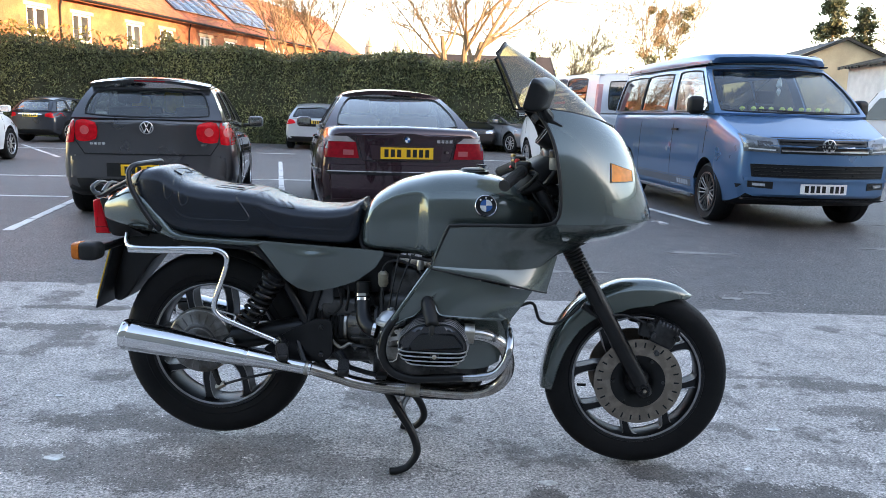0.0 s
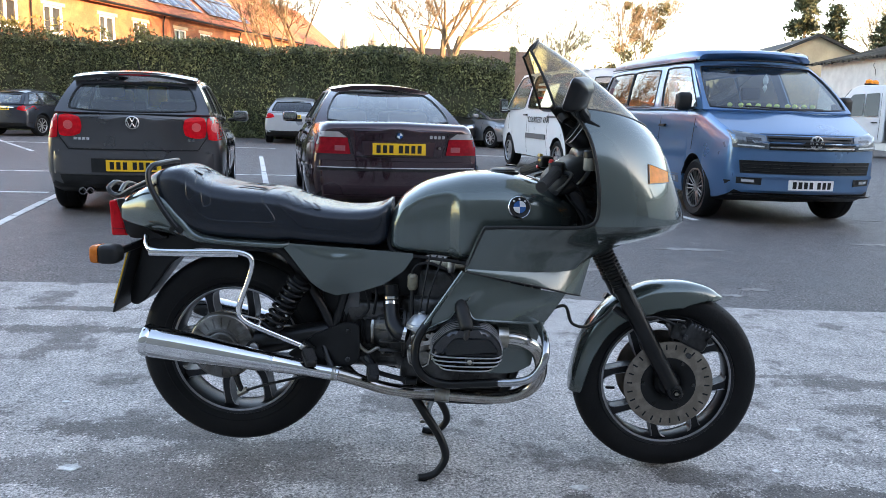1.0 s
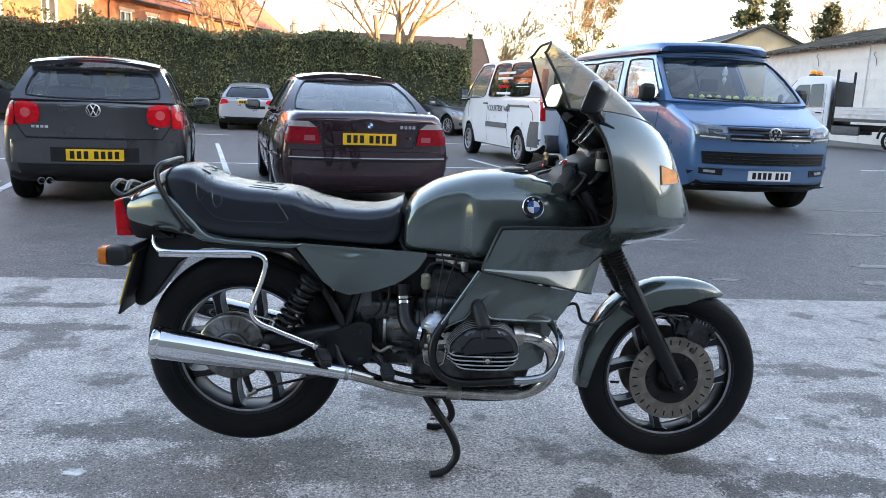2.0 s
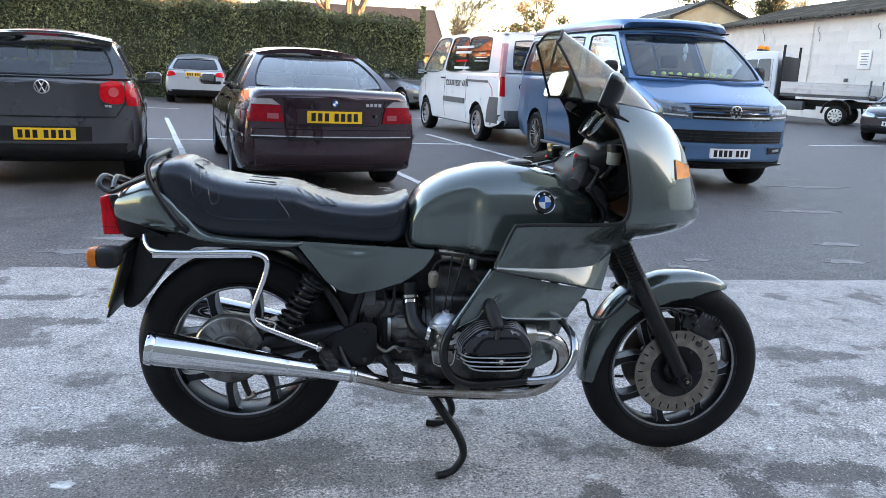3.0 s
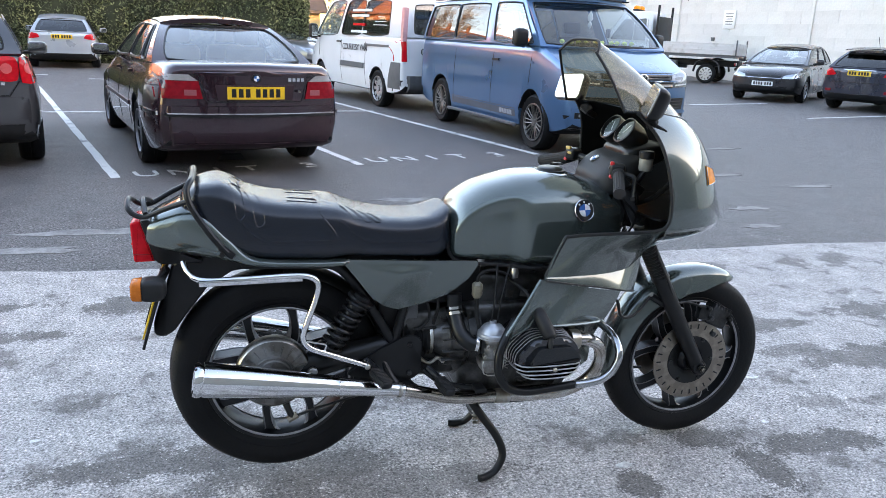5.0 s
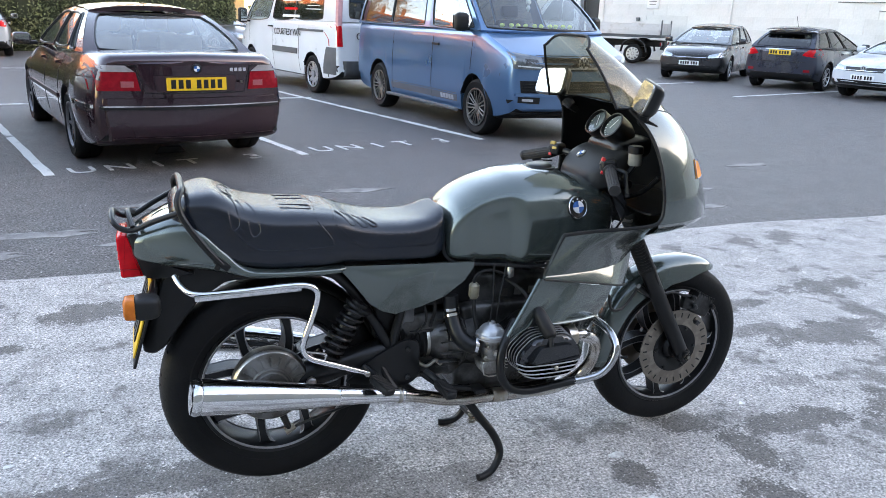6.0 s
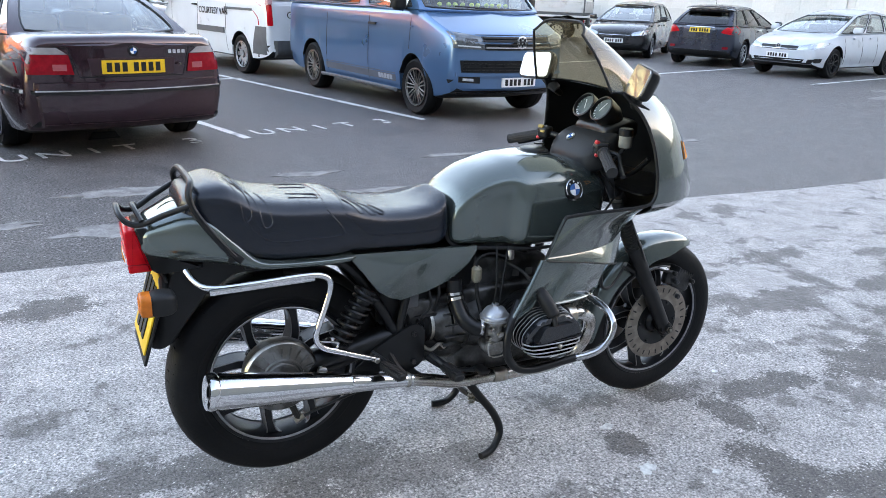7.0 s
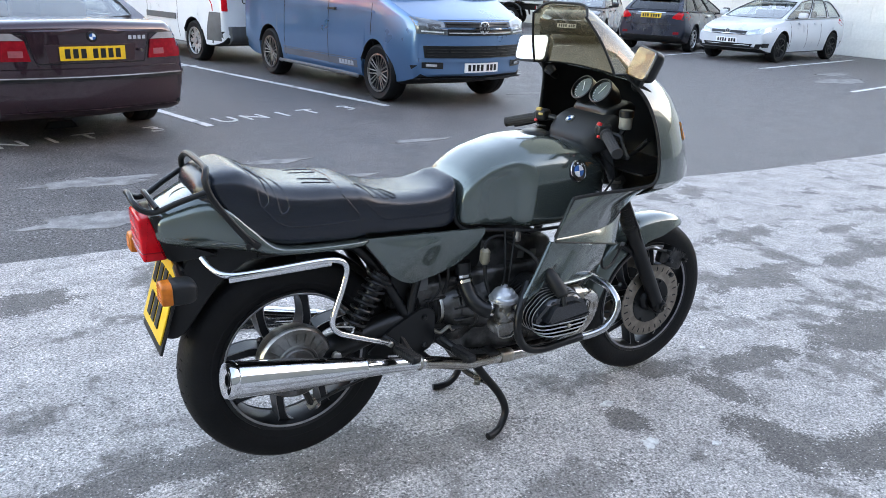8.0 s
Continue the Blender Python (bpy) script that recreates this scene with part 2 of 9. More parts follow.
# ---- ground ----
def ground_mat(name, col, dark, blobs, grain=170.0, speck=(0.5, 0.5, 0.48), stain=(0.5, 0.6), rough=0.85, bump=0.6, pit=0.55, amp=0.55):
    """Weathered paving: aggregate grain, pale specks, broad wear and damp patches at given places."""
    m = bpy.data.materials.new(name)
    m.use_nodes = True
    nt = m.node_tree
    b = nt.nodes["Principled BSDF"]
    L = nt.links
    tc = nt.nodes.new("ShaderNodeTexCoord")

    def noise_at(scale, detail=5.0, rough_=0.6):
        n = nt.nodes.new("ShaderNodeTexNoise")
        n.inputs["Scale"].default_value, n.inputs["Detail"].default_value, n.inputs["Roughness"].default_value = scale, detail, rough_
        L.new(tc.outputs["Object"], n.inputs["Vector"])
        return n.outputs["Fac"]

    def mth(op, a, c):
        n = nt.nodes.new("ShaderNodeMath")
        n.operation = op
        for k, q in enumerate((a, c)):
            if isinstance(q, (int, float)):
                n.inputs[k].default_value = q
            else:
                L.new(q, n.inputs[k])
        return n.outputs[0]

    def rng(v, a, c, d, e):
        n = nt.nodes.new("ShaderNodeMapRange")
        for k, q in zip(("From Min", "From Max", "To Min", "To Max"), (a, c, d, e)):
            n.inputs[k].default_value = q
        L.new(v, n.inputs["Value"])
        return n.outputs["Result"]

    broad, mid_, fine_, grit = noise_at(2.3, 15.0, 0.68), noise_at(5.0, 15.0, 0.74), noise_at(grain, 2.0), noise_at(95.0, 5.0, 0.7)
    total = rng(mth("ADD", broad, mth("MULTIPLY", mth("SUBTRACT", grit, 0.5), 0.16)), stain[0], stain[1], 0.0, 0.8)
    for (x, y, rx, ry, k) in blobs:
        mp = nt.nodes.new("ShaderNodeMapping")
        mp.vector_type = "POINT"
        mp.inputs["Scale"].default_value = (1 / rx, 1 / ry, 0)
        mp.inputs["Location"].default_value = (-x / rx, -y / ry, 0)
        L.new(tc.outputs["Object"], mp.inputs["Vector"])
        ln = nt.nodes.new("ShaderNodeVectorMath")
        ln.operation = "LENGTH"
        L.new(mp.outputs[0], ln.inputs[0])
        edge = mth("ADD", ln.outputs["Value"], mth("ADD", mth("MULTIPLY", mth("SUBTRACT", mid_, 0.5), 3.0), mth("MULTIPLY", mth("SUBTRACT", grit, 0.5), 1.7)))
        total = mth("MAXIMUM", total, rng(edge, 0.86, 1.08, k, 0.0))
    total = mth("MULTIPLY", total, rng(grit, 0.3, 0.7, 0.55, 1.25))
    mix = nt.nodes.new("ShaderNodeMix")
    mix.data_type = "RGBA"
    mix.inputs["A"].default_value, mix.inputs["B"].default_value = (*col, 1), (*dark, 1)
    L.new(total, mix.inputs["Factor"])
    spk = nt.nodes.new("ShaderNodeTexVoronoi")
    spk.inputs["Scale"].default_value = grain * 0.55
    L.new(tc.outputs["Object"], spk.inputs["Vector"])
    tint = nt.nodes.new("ShaderNodeMix")
    tint.data_type = "RGBA"
    tint.inputs["B"].default_value = (*speck, 1)
    L.new(mix.outputs["Result"], tint.inputs["A"])
    L.new(mth("MULTIPLY", rng(spk.outputs["Distance"], 0.12, 0.3, 1.0, 0.0), rng(fine_, 0.45, 0.65, 0.0, 0.8)), tint.inputs["Factor"])
    pits = nt.nodes.new("ShaderNodeTexVoronoi")
    pits.inputs["Scale"].default_value = grain * 0.24
    L.new(tc.outputs["Object"], pits.inputs["Vector"])
    hsv = nt.nodes.new("ShaderNodeHueSaturation")
    L.new(tint.outputs["Result"], hsv.inputs["Color"])
    L.new(mth("MULTIPLY", rng(mid_, 0.3, 0.7, 0.68, 1.32), mth("MULTIPLY", rng(fine_, 0.3, 0.7, 1 - amp, 1 + amp), mth("MULTIPLY", rng(grit, 0.32, 0.68, 1 - amp, 1 + amp), rng(pits.outputs["Distance"], 0.1, 0.24, pit, 1.0)))), hsv.inputs["Value"])
    L.new(hsv.outputs["Color"], b.inputs["Base Color"])
    L.new(rng(total, 0.0, 1.0, rough, rough - 0.2), b.inputs["Roughness"])
    bn = nt.nodes.new("ShaderNodeBump")
    bn.inputs["Strength"].default_value, bn.inputs["Distance"].default_value = min(1.0, bump), 0.006 + 0.006 * (amp > 0.6)
    L.new(mth("ADD", mth("MULTIPLY", fine_, 0.8), grit), bn.inputs["Height"])
    L.new(bn.outputs["Normal"], b.inputs["Normal"])
    return m


ASPHALT = ground_mat("asphalt", (0.115, 0.104, 0.1), (0.064, 0.058, 0.055), [], 62.0, (0.3, 0.29, 0.28), (0.45, 0.62), 0.62, 1.0, 0.45, 0.9)
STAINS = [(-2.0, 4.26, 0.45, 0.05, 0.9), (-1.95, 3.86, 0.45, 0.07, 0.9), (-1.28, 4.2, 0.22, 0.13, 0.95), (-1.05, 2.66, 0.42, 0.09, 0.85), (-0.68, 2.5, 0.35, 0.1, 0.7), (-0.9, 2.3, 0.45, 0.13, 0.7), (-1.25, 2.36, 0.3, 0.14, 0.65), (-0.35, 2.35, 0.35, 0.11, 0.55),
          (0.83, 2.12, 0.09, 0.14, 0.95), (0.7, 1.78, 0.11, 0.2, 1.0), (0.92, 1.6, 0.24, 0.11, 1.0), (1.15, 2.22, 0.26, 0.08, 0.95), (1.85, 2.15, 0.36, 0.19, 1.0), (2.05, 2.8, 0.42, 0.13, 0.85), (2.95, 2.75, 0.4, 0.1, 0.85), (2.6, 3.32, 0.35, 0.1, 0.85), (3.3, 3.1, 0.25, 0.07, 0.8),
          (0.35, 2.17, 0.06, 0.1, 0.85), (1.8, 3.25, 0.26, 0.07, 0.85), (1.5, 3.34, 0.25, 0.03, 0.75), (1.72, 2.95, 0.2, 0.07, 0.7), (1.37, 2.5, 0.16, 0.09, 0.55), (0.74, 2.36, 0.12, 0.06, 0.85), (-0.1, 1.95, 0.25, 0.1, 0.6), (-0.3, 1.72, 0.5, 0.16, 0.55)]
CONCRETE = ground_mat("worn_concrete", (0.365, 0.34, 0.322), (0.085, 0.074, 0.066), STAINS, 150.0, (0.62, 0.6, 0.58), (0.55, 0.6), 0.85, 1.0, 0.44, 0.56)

bm = bmesh.new()
bmesh.ops.create_grid(bm, x_segments=40, y_segments=40, size=900)
tagged(part("ground", bm, ASPHALT, None, "", 0), "dark worn asphalt car park surface", "ground", kind="structure")

# concrete apron, a few millimetres proud of the asphalt, with an uneven far edge
edge = []
for i in range(121):
    x = -24 + i * 0.4
    edge.append((x, 4.74 - 0.055 * x - 0.004 * max(0, x - 2) ** 2 + 0.03 * math.sin(x * 2.3) + random.uniform(-0.025, 0.025)))
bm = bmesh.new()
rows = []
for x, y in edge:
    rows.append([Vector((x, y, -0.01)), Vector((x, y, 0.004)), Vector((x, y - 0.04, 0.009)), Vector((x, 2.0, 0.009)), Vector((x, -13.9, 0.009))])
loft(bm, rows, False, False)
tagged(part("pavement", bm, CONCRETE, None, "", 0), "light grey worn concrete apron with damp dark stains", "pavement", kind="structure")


def stripe(name, a, b, w, z=0.005, material=LINEPAINT):
    """A painted line on the ground with slightly ragged edges."""
    a, b = Vector((*a, 0)), Vector((*b, 0))
    n = max(2, int((b - a).length / 0.25))
    d = (b - a).normalized()
    s = Vector((-d.y, d.x, 0))
    bm = bmesh.new()
    rings = []
    for i in range(n + 1):
        p = a.lerp(b, i / n)
        j, k = w / 2 + random.uniform(-0.006, 0.006), w / 2 + random.uniform(-0.006, 0.006)
        rings.append([p - s * j, p - s * j + Vector((0, 0, z)), p + s * k + Vector((0, 0, z)), p + s * k])
    loft(bm, rings, True, True)
    return tagged(part(name, bm, material, None, "", 0), "worn white painted bay line on asphalt" if material is LINEPAINT else "worn yellow painted line", "road marking", "bay lines", "structure")


for a, b in (((-1.58, 7.62), (-3.7, 17.6)), ((0.76, 8.12), (-0.3, 13.2)), ((3.08, 8.68), (1.7, 15.4)), ((-3.98, 6.95), (-5.1, 12.0)), ((-12.0, 11.85), (2.2, 13.5)), ((-9.0, 9.35), (-4.75, 9.68)), ((-6.4, 6.4), (-7.6, 12.2)),
             ((13.0, 10.45), (18.0, 11.25)), ((11.1, 7.4), (14.5, 7.9)), ((4.6, 15.7), (5.2, 12.6)), ((-12.5, 20.5), (-4.0, 21.0)), ((-8.6, 17.2), (-12.0, 22.0)), ((11.2, 12.9), (16.0, 13.9)), ((10.3, 15.6), (13.0, 16.2)), ((-3.0, 19.9), (3.5, 20.6))):
    stripe("bay_line", a, b, 0.085)
stripe("edge_line", (0.79, 1.46), (2.6, 0.88), 0.09, 0.014, mat("yellow_line_paint", (0.52, 0.49, 0.3), 0.7, 0, 0.2, 5, 0.4, 60, alt=(0.3, 0.28, 0.15), altmix=(0.3, 0.45)))


def ground_text(places, x, y, angle, width, height):
    """Painted letters flat on the ground, each with its middle so far along the line."""
    bm = bmesh.new()
    for sign, along in places:
        c = bpy.data.curves.new("lettering", "FONT")
        c.body, c.size, c.extrude, c.align_x = sign, 1.0, 0.002, "CENTER"
        o = new("lettering", c)
        me = bpy.data.meshes.new_from_object(o.evaluated_get(bpy.context.evaluated_depsgraph_get()))
        bpy.data.objects.remove(o)
        me.transform(Matrix.Translation((along, 0, 0)) @ Matrix.Diagonal((width, height, 1, 1)))
        bm.from_mesh(me)
        bpy.data.meshes.remove(me)
    t = part("bay_lettering", bm, LINEPAINT, None, "", 0)
    t.matrix_world = pose(x, y, 0.004, 0, 0, angle)
    tagged(t, "worn white painted bay lettering on asphalt", "road marking", "bay lettering", "structure")


UNIT = (("U", 0.0), ("N", 0.32), ("I", 0.66), ("T", 0.97), ("3", 1.6))
ground_text(UNIT, -1.3, 7.68, 13.0, 0.36, 0.36)
ground_text((("U", 0.0), ("N", 0.33), ("I", 0.68), ("T", 1.04), ("3", 1.56)), 1.04, 8.28, 10.7, 0.36, 0.4)

# pale worn patches on the asphalt
PATCH = mat("pale_patch", (0.25, 0.24, 0.23), 0.85, 0, 0.3, 9, 0.5, 90, fine=0.25, alt=(0.14, 0.13, 0.125), altmix=(0.35, 0.6))
for x, y, rx, ry in ((3.35, 5.1, 0.15, 0.05), (3.72, 5.68, 0.17, 0.055), (2.18, 5.14, 0.1, 0.035), (4.5, 7.2, 0.42, 0.05), (1.95, 4.95, 0.08, 0.03), (-0.6, 6.3, 0.4, 0.1), (-0.65, 5.35, 0.45, 0.14), (-1.6, 5.7, 0.4, 0.06), (0.75, 6.4, 0.25, 0.06), (2.3, 6.7, 0.3, 0.05), (1.0, 5.7, 0.25, 0.05), (-1.9, 5.3, 0.3, 0.06), (12.5, 8.4, 0.7, 0.2), (13.6, 9.2, 0.5, 0.15), (5.8, 9.0, 0.5, 0.05), (5.2, 6.5, 0.25, 0.05)):
    bm = bmesh.new()
    pts = [Vector((x + rx * (1 + 0.22 * math.sin(3 * q + x) + 0.12 * math.sin(7 * q + 2 * y) + random.uniform(-0.12, 0.1)) * math.cos(q), y + 1.3 * ry * (1 + 0.22 * math.sin(4 * q + y) + 0.14 * math.sin(9 * q + x) + random.uniform(-0.14, 0.12)) * math.sin(q), 0.004)) for q in (2 * math.pi * k / 44 for k in range(44))]
    low = [Vector((x + (p.x - x) * 1.02, y + (p.y - y) * 1.02, -0.005)) for p in pts]
    loft(bm, [low, pts, [Vector((x, y, 0.0045)) for p in pts]], True, False)
    bmesh.ops.remove_doubles(bm, verts=bm.verts, dist=1e-5)
    tagged(part("worn_patch", bm, PATCH, None, "", 0), "pale worn patch in the asphalt", "road marking", "worn patches", "structure")

# chalky white splashes on the apron
SPLASH = mat("chalky_white", (0.62, 0.62, 0.6), 0.9, 0, 0.2, 40, 0.4, 120, fine=0.2, alt=(0.42, 0.41, 0.4), altmix=(0.4, 0.55))
for x, y, r in ((1.28, 2.74, 0.02), (-1.25, 2.36, 0.028), (0.31, 2.02, 0.03), (0.36, 2.27, 0.022), (0.29, 2.0, 0.014), (-1.5, 2.9, 0.014), (1.05, 2.4, 0.012), (0.5, 1.9, 0.016), (-0.62, 1.95, 0.015)):
    bm = bmesh.new()
    slab(bm, [(x + r * 1.5 * random.uniform(0.45, 1.1) * math.cos(q), y + r * random.uniform(0.45, 1.1) * math.sin(q)) for q in (2 * math.pi * k / 17 for k in range(17))], 0.006, 0.0125, "z")
    tagged(part("white_splash", bm, SPLASH, None, "", 0), "small chalky white splash on the concrete", "ground mark", "white splashes", "structure")

# ---- unseen wall added behind the camera: closes the yard and keeps the low sun off it ----
BLOCKGREY = mat("sun_block_grey", (0.14, 0.145, 0.15), 0.6, 0, 0.12, 1.2, 0.2, 20)
bm = bmesh.new()
box(bm, (18, -14.2, 7.4), (136, 0.4, 14.8), (0, 0, 0), 0.02)
# taller stretch, added only to put the tan shed in shade
box(bm, (126, -14.2, 13.0), (80, 0.4, 26.0), (0, 0, 0), 0.02)
tagged(part("wall_workshop", bm, BLOCKGREY, None, "", 0), "unseen plain grey wall added behind the yard to block the sun", "wall", kind="structure")
# ---- vehicles ----
from mathutils.bvhtree import BVHTree


def wheel(parent, c, r, width, side, spokes=5, rim=None, style="five"):
    """A road wheel: tyre, rim dish and spokes. side is +1 for the car's left."""
    w = part("wheel", lathem([(r * 0.66, -width * 0.4), (r * 0.9, -width * 0.5), (r * 0.97, -width * 0.42), (r, -width * 0.3), (r, -width * 0.06), (r * 0.985, -width * 0.05), (r * 0.985, width * 0.05), (r, width * 0.06), (r, width * 0.3), (r * 0.97, width * 0.42), (r * 0.9, width * 0.5), (r * 0.66, width * 0.4)], (0, 0, 0), "y", 36, True), RUBBER, parent, "black rubber tyre", 50)
    w.location = c
    rr, o = r * 0.68, side * width * 0.5
    bm = lathem([(rr, -width * 0.3), (rr, o * 0.84), (rr * 0.96, o * 0.94), (rr * 0.92, o * 0.84), (rr * 0.9, 0.0), (rr * 0.5, -o * 0.2), (0, -o * 0.2)], (0, 0, 0), "y", 36)
    dish = part("rim", bm, rim[1], w)
    bm = bmesh.new()
    for k in range(spokes):
        q = 2 * math.pi * k / spokes
        if style == "mesh":
            for d in (-0.22, 0.22):
                a, b = q + d, q - d
                p0, p1 = Vector((math.cos(q) * rr * 0.16, o * 0.72, math.sin(q) * rr * 0.16)), Vector((math.cos(a) * rr * 0.93, o * 0.86, math.sin(a) * rr * 0.93))
                tube(bm, [p0, (p0 + p1) / 2 + Vector((0, o * 0.04, 0)), p1], rr * 0.034, 6, 2)
        elif style == "steel":
            for d in (0.0,):
                box(bm, (math.cos(q) * rr * 0.6, o * 0.62, math.sin(q) * rr * 0.6), (rr * 0.66, abs(o) * 0.16, rr * 0.3), (0, -math.degrees(q), 0), rr * 0.04)
        else:
            box(bm, (math.cos(q) * rr * 0.52, o * 0.74, math.sin(q) * rr * 0.52), (rr * 0.86, abs(o) * 0.14, rr * (0.2 if spokes < 7 else 0.12)), (0, -math.degrees(q), 0), rr * 0.03)
    lathe(bm, [(rr * 0.2, o * 0.6), (rr * 0.2, o * 0.82), (0, o * 0.86)], (0, 0, 0), "y", 16, False)
    lathe(bm, [(rr * 0.97, o * 0.7), (rr * 1.0, o * 0.96), (rr * 0.94, o * 0.98), (rr * 0.9, o * 0.8)], (0, 0, 0), "y", 36, True)
    part("spokes", bm, rim[0], w)
    return w


class Car:
    """A vehicle in its own frame: x forward from the tail, y to its left, z up."""

    def __init__(self, name, label, category, m, spec):
        self.s = s = spec
        self.root = thing(name, m, label, category, "parked vehicles")
        self.paint = spec["paint"]
        self.shell()

    def half(self, x):
        s = self.s
        w = s["W"] / 2
        w *= 1 - s.get("er", 0.1) * max(0, 1 - x / 0.7) ** 2 - s.get("ef", 0.14) * max(0, 1 - (s["L"] - x) / 0.9) ** 2
        return w

    def arch(self, x):
        s, out = self.s, 0.0
        for ax in (s["ra"], s["ra"] + s["wb"]):
            R = s["wr"] * 1.13
            if abs(x - ax) < R:
                out = max(out, s["wr"] + math.sqrt(R * R - (x - ax) ** 2))
        return out

    def ring(self, x):
        s = self.s
        d = min(x, s["L"] - x)
        r = s.get("round", 0.07)
        ins = r - math.sqrt(max(0, r * r - (r - d) ** 2)) if d < r else 0.0
        w = self.half(x) - ins
        zt = interp(s["top"], x) - ins
        sill = s["sill"] + 0.1 * max(0, 1 - min(x, s["L"] - x) / 0.5) ** 2 + ins
        a = self.arch(x)
        mid = s.get("mid", 0.58)
        lv = [sill, sill + 0.03, sill + 0.14, mid - 0.12, mid, (mid + zt) / 2, zt - 0.09, zt - 0.035, zt - 0.008, zt + 0.012]
        ww = [0.86, 0.95, 0.975, 0.995, 1.0, 0.985, 0.955, 0.935, 0.9, 0.0]
        tw = s.get("tuck", 1.0)
        ww = [1 - (1 - q) * tw if i in (5, 6, 7, 8) else q for i, q in enumerate(ww)]
        pts, low = [], a
        for k, (z, q) in enumerate(zip(lv, ww)):
            if a:
                z = max(z, low + 0.004 * k)
            y = w * q
            bow = s.get("bowr", 0.1) * max(0, 1 - x / 1.2) - s.get("bowf", 0.16) * max(0, 1 - (s["L"] - x) / 1.2)
            pts.append(Vector((x + bow * (y / (s["W"] / 2)) ** 2, y, z)))
        bottom = Vector((x, 0, pts[0].z))
        left = pts
        right = [Vector((p.x, -p.y, p.z)) for p in pts[:-1]][::-1]
        return [bottom] + left + right

    def shell(self):
        s = self.s
        xs = {0.0, 0.006, 0.02, 0.045, 0.08, s["L"], s["L"] - 0.006, s["L"] - 0.02, s["L"] - 0.045, s["L"] - 0.08}
        xs |= {round(0.12 + i * 0.11, 3) for i in range(int((s["L"] - 0.2) / 0.11))}
        for ax in (s["ra"], s["ra"] + s["wb"]):
            R = s["wr"] * 1.13
            for k in range(-14, 15):
                xs.add(round(ax + R * math.sin(math.pi / 2 * k / 14), 4))
            xs |= {ax - R - 0.004, ax + R + 0.004}
        xs = sorted(x for x in xs if 0 <= x <= s["L"])
        rings = [self.ring(x) for x in xs]
        bm = loftm(rings, True, False)
        for ring in (rings[0], rings[-1]):
            left, x0 = ring[1:11], ring[0].x
            bow = s.get("bowr", 0.1) if x0 < 1 else -s.get("bowf", 0.16)
            rows = []
            for p in left[:-1]:
                rows.append([Vector((x0 + bow * (p.y * u / (s["W"] / 2)) ** 2, p.y * u, p.z)) for u in [1 - i / 6 for i in range(13)]])
            loft(bm, [[ring[0].copy() for i in range(13)]] + rows + [[left[-1].copy() for i in range(13)]], False, False)
        bmesh.ops.remove_doubles(bm, verts=bm.verts, dist=2e-5)
        bmesh.ops.dissolve_degenerate(bm, edges=bm.edges, dist=1e-6)
        bmesh.ops.recalc_face_normals(bm, faces=bm.faces)
        for f in bm.faces:
            if f.normal.z < -0.3:
                f.material_index = 1
        self.bvh = BVHTree.FromBMesh(bm)
        self.body = part("body", bm, self.paint, self.root, "", 32, (BLACK,))
        for ax in (s["ra"], s["ra"] + s["wb"]):
            for sd in (1, -1):
                wheel(self.root, (ax, sd * (self.half(ax) - s["tw"] / 2 - 0.012), s["wr"]), s["wr"], s["tw"], sd, s.get("spokes", 5), s["rim"], s.get("rimstyle", "five"))

    def patch(self, name, corners, face, material, parent=None, off=0.006, n=(8, 4), label="", extra=(), thick=0.03, smooth=40, disc=0.0):
        """A piece that lies on the bodywork: four corners (across, z) seen from 'rear', 'front', 'left' or 'right'."""
        s = self.s
        bl, br, tr, tl = [Vector(c) for c in corners]
        bm = bmesh.new()
        top, low = [], []
        for j in range(n[1] + 1):
            for i in range(n[0] + 1):
                u, v = i / n[0], j / n[1]
                if disc:
                    a, b = 2 * u - 1, 2 * v - 1
                    u = 0.5 + 0.5 * (a * (1 - disc) + disc * a * math.sqrt(1 - b * b / 2))
                    v = 0.5 + 0.5 * (b * (1 - disc) + disc * b * math.sqrt(1 - a * a / 2))
                p = (bl * (1 - u) + br * u) * (1 - v) + (tl * (1 - u) + tr * u) * v
                if face == "rear":
                    o, w = Vector((-3, p.x, p.y)), Vector((1, 0, 0))
                elif face == "front":
                    o, w = Vector((s["L"] + 3, p.x, p.y)), Vector((-1, 0, 0))
                elif face == "top":
                    o, w = Vector((p.x, p.y, 6)), Vector((0, 0, -1))
                else:
                    sd = 1 if face == "left" else -1
                    o, w = Vector((p.x, sd * 4, p.y)), Vector((0, -sd, 0))
                hit = self.bvh.ray_cast(o, w)[0]
                k_ = 0
                while hit is None and k_ < 14 and face in ("rear", "front"):
                    o.y, k_ = o.y * 0.985, k_ + 1
                    hit = self.bvh.ray_cast(o, w)[0]
                if hit is None:
                    hit = o + w * (3.2 if face in ("rear", "front") else 3.1)
                top.append(bm.verts.new(hit - w * off))
                low.append(bm.verts.new(hit + w * thick))
        m = n[0] + 1
        for j in range(n[1]):
            for i in range(n[0]):
                k = j * m + i
                bm.faces.new((top[k], top[k + 1], top[k + m + 1], top[k + m]))
        rim = [i for i in range(m)] + [j * m + n[0] for j in range(1, n[1] + 1)] + [n[1] * m + i for i in range(n[0] - 1, -1, -1)] + [j * m for j in range(n[1] - 1, 0, -1)]
        for a, b in zip(rim, rim[1:] + rim[:1]):
            bm.faces.new((top[a], low[a], low[b], top[b]))
        return part(name, bm, material, parent if parent is not None else self.root, label, smooth, extra)

    def seam(self, corners, face, n=(2, 8)):
        return self.patch("panel_gap", corners, face, SATIN, self.body, 0.0035, n, "", (), 0.004)

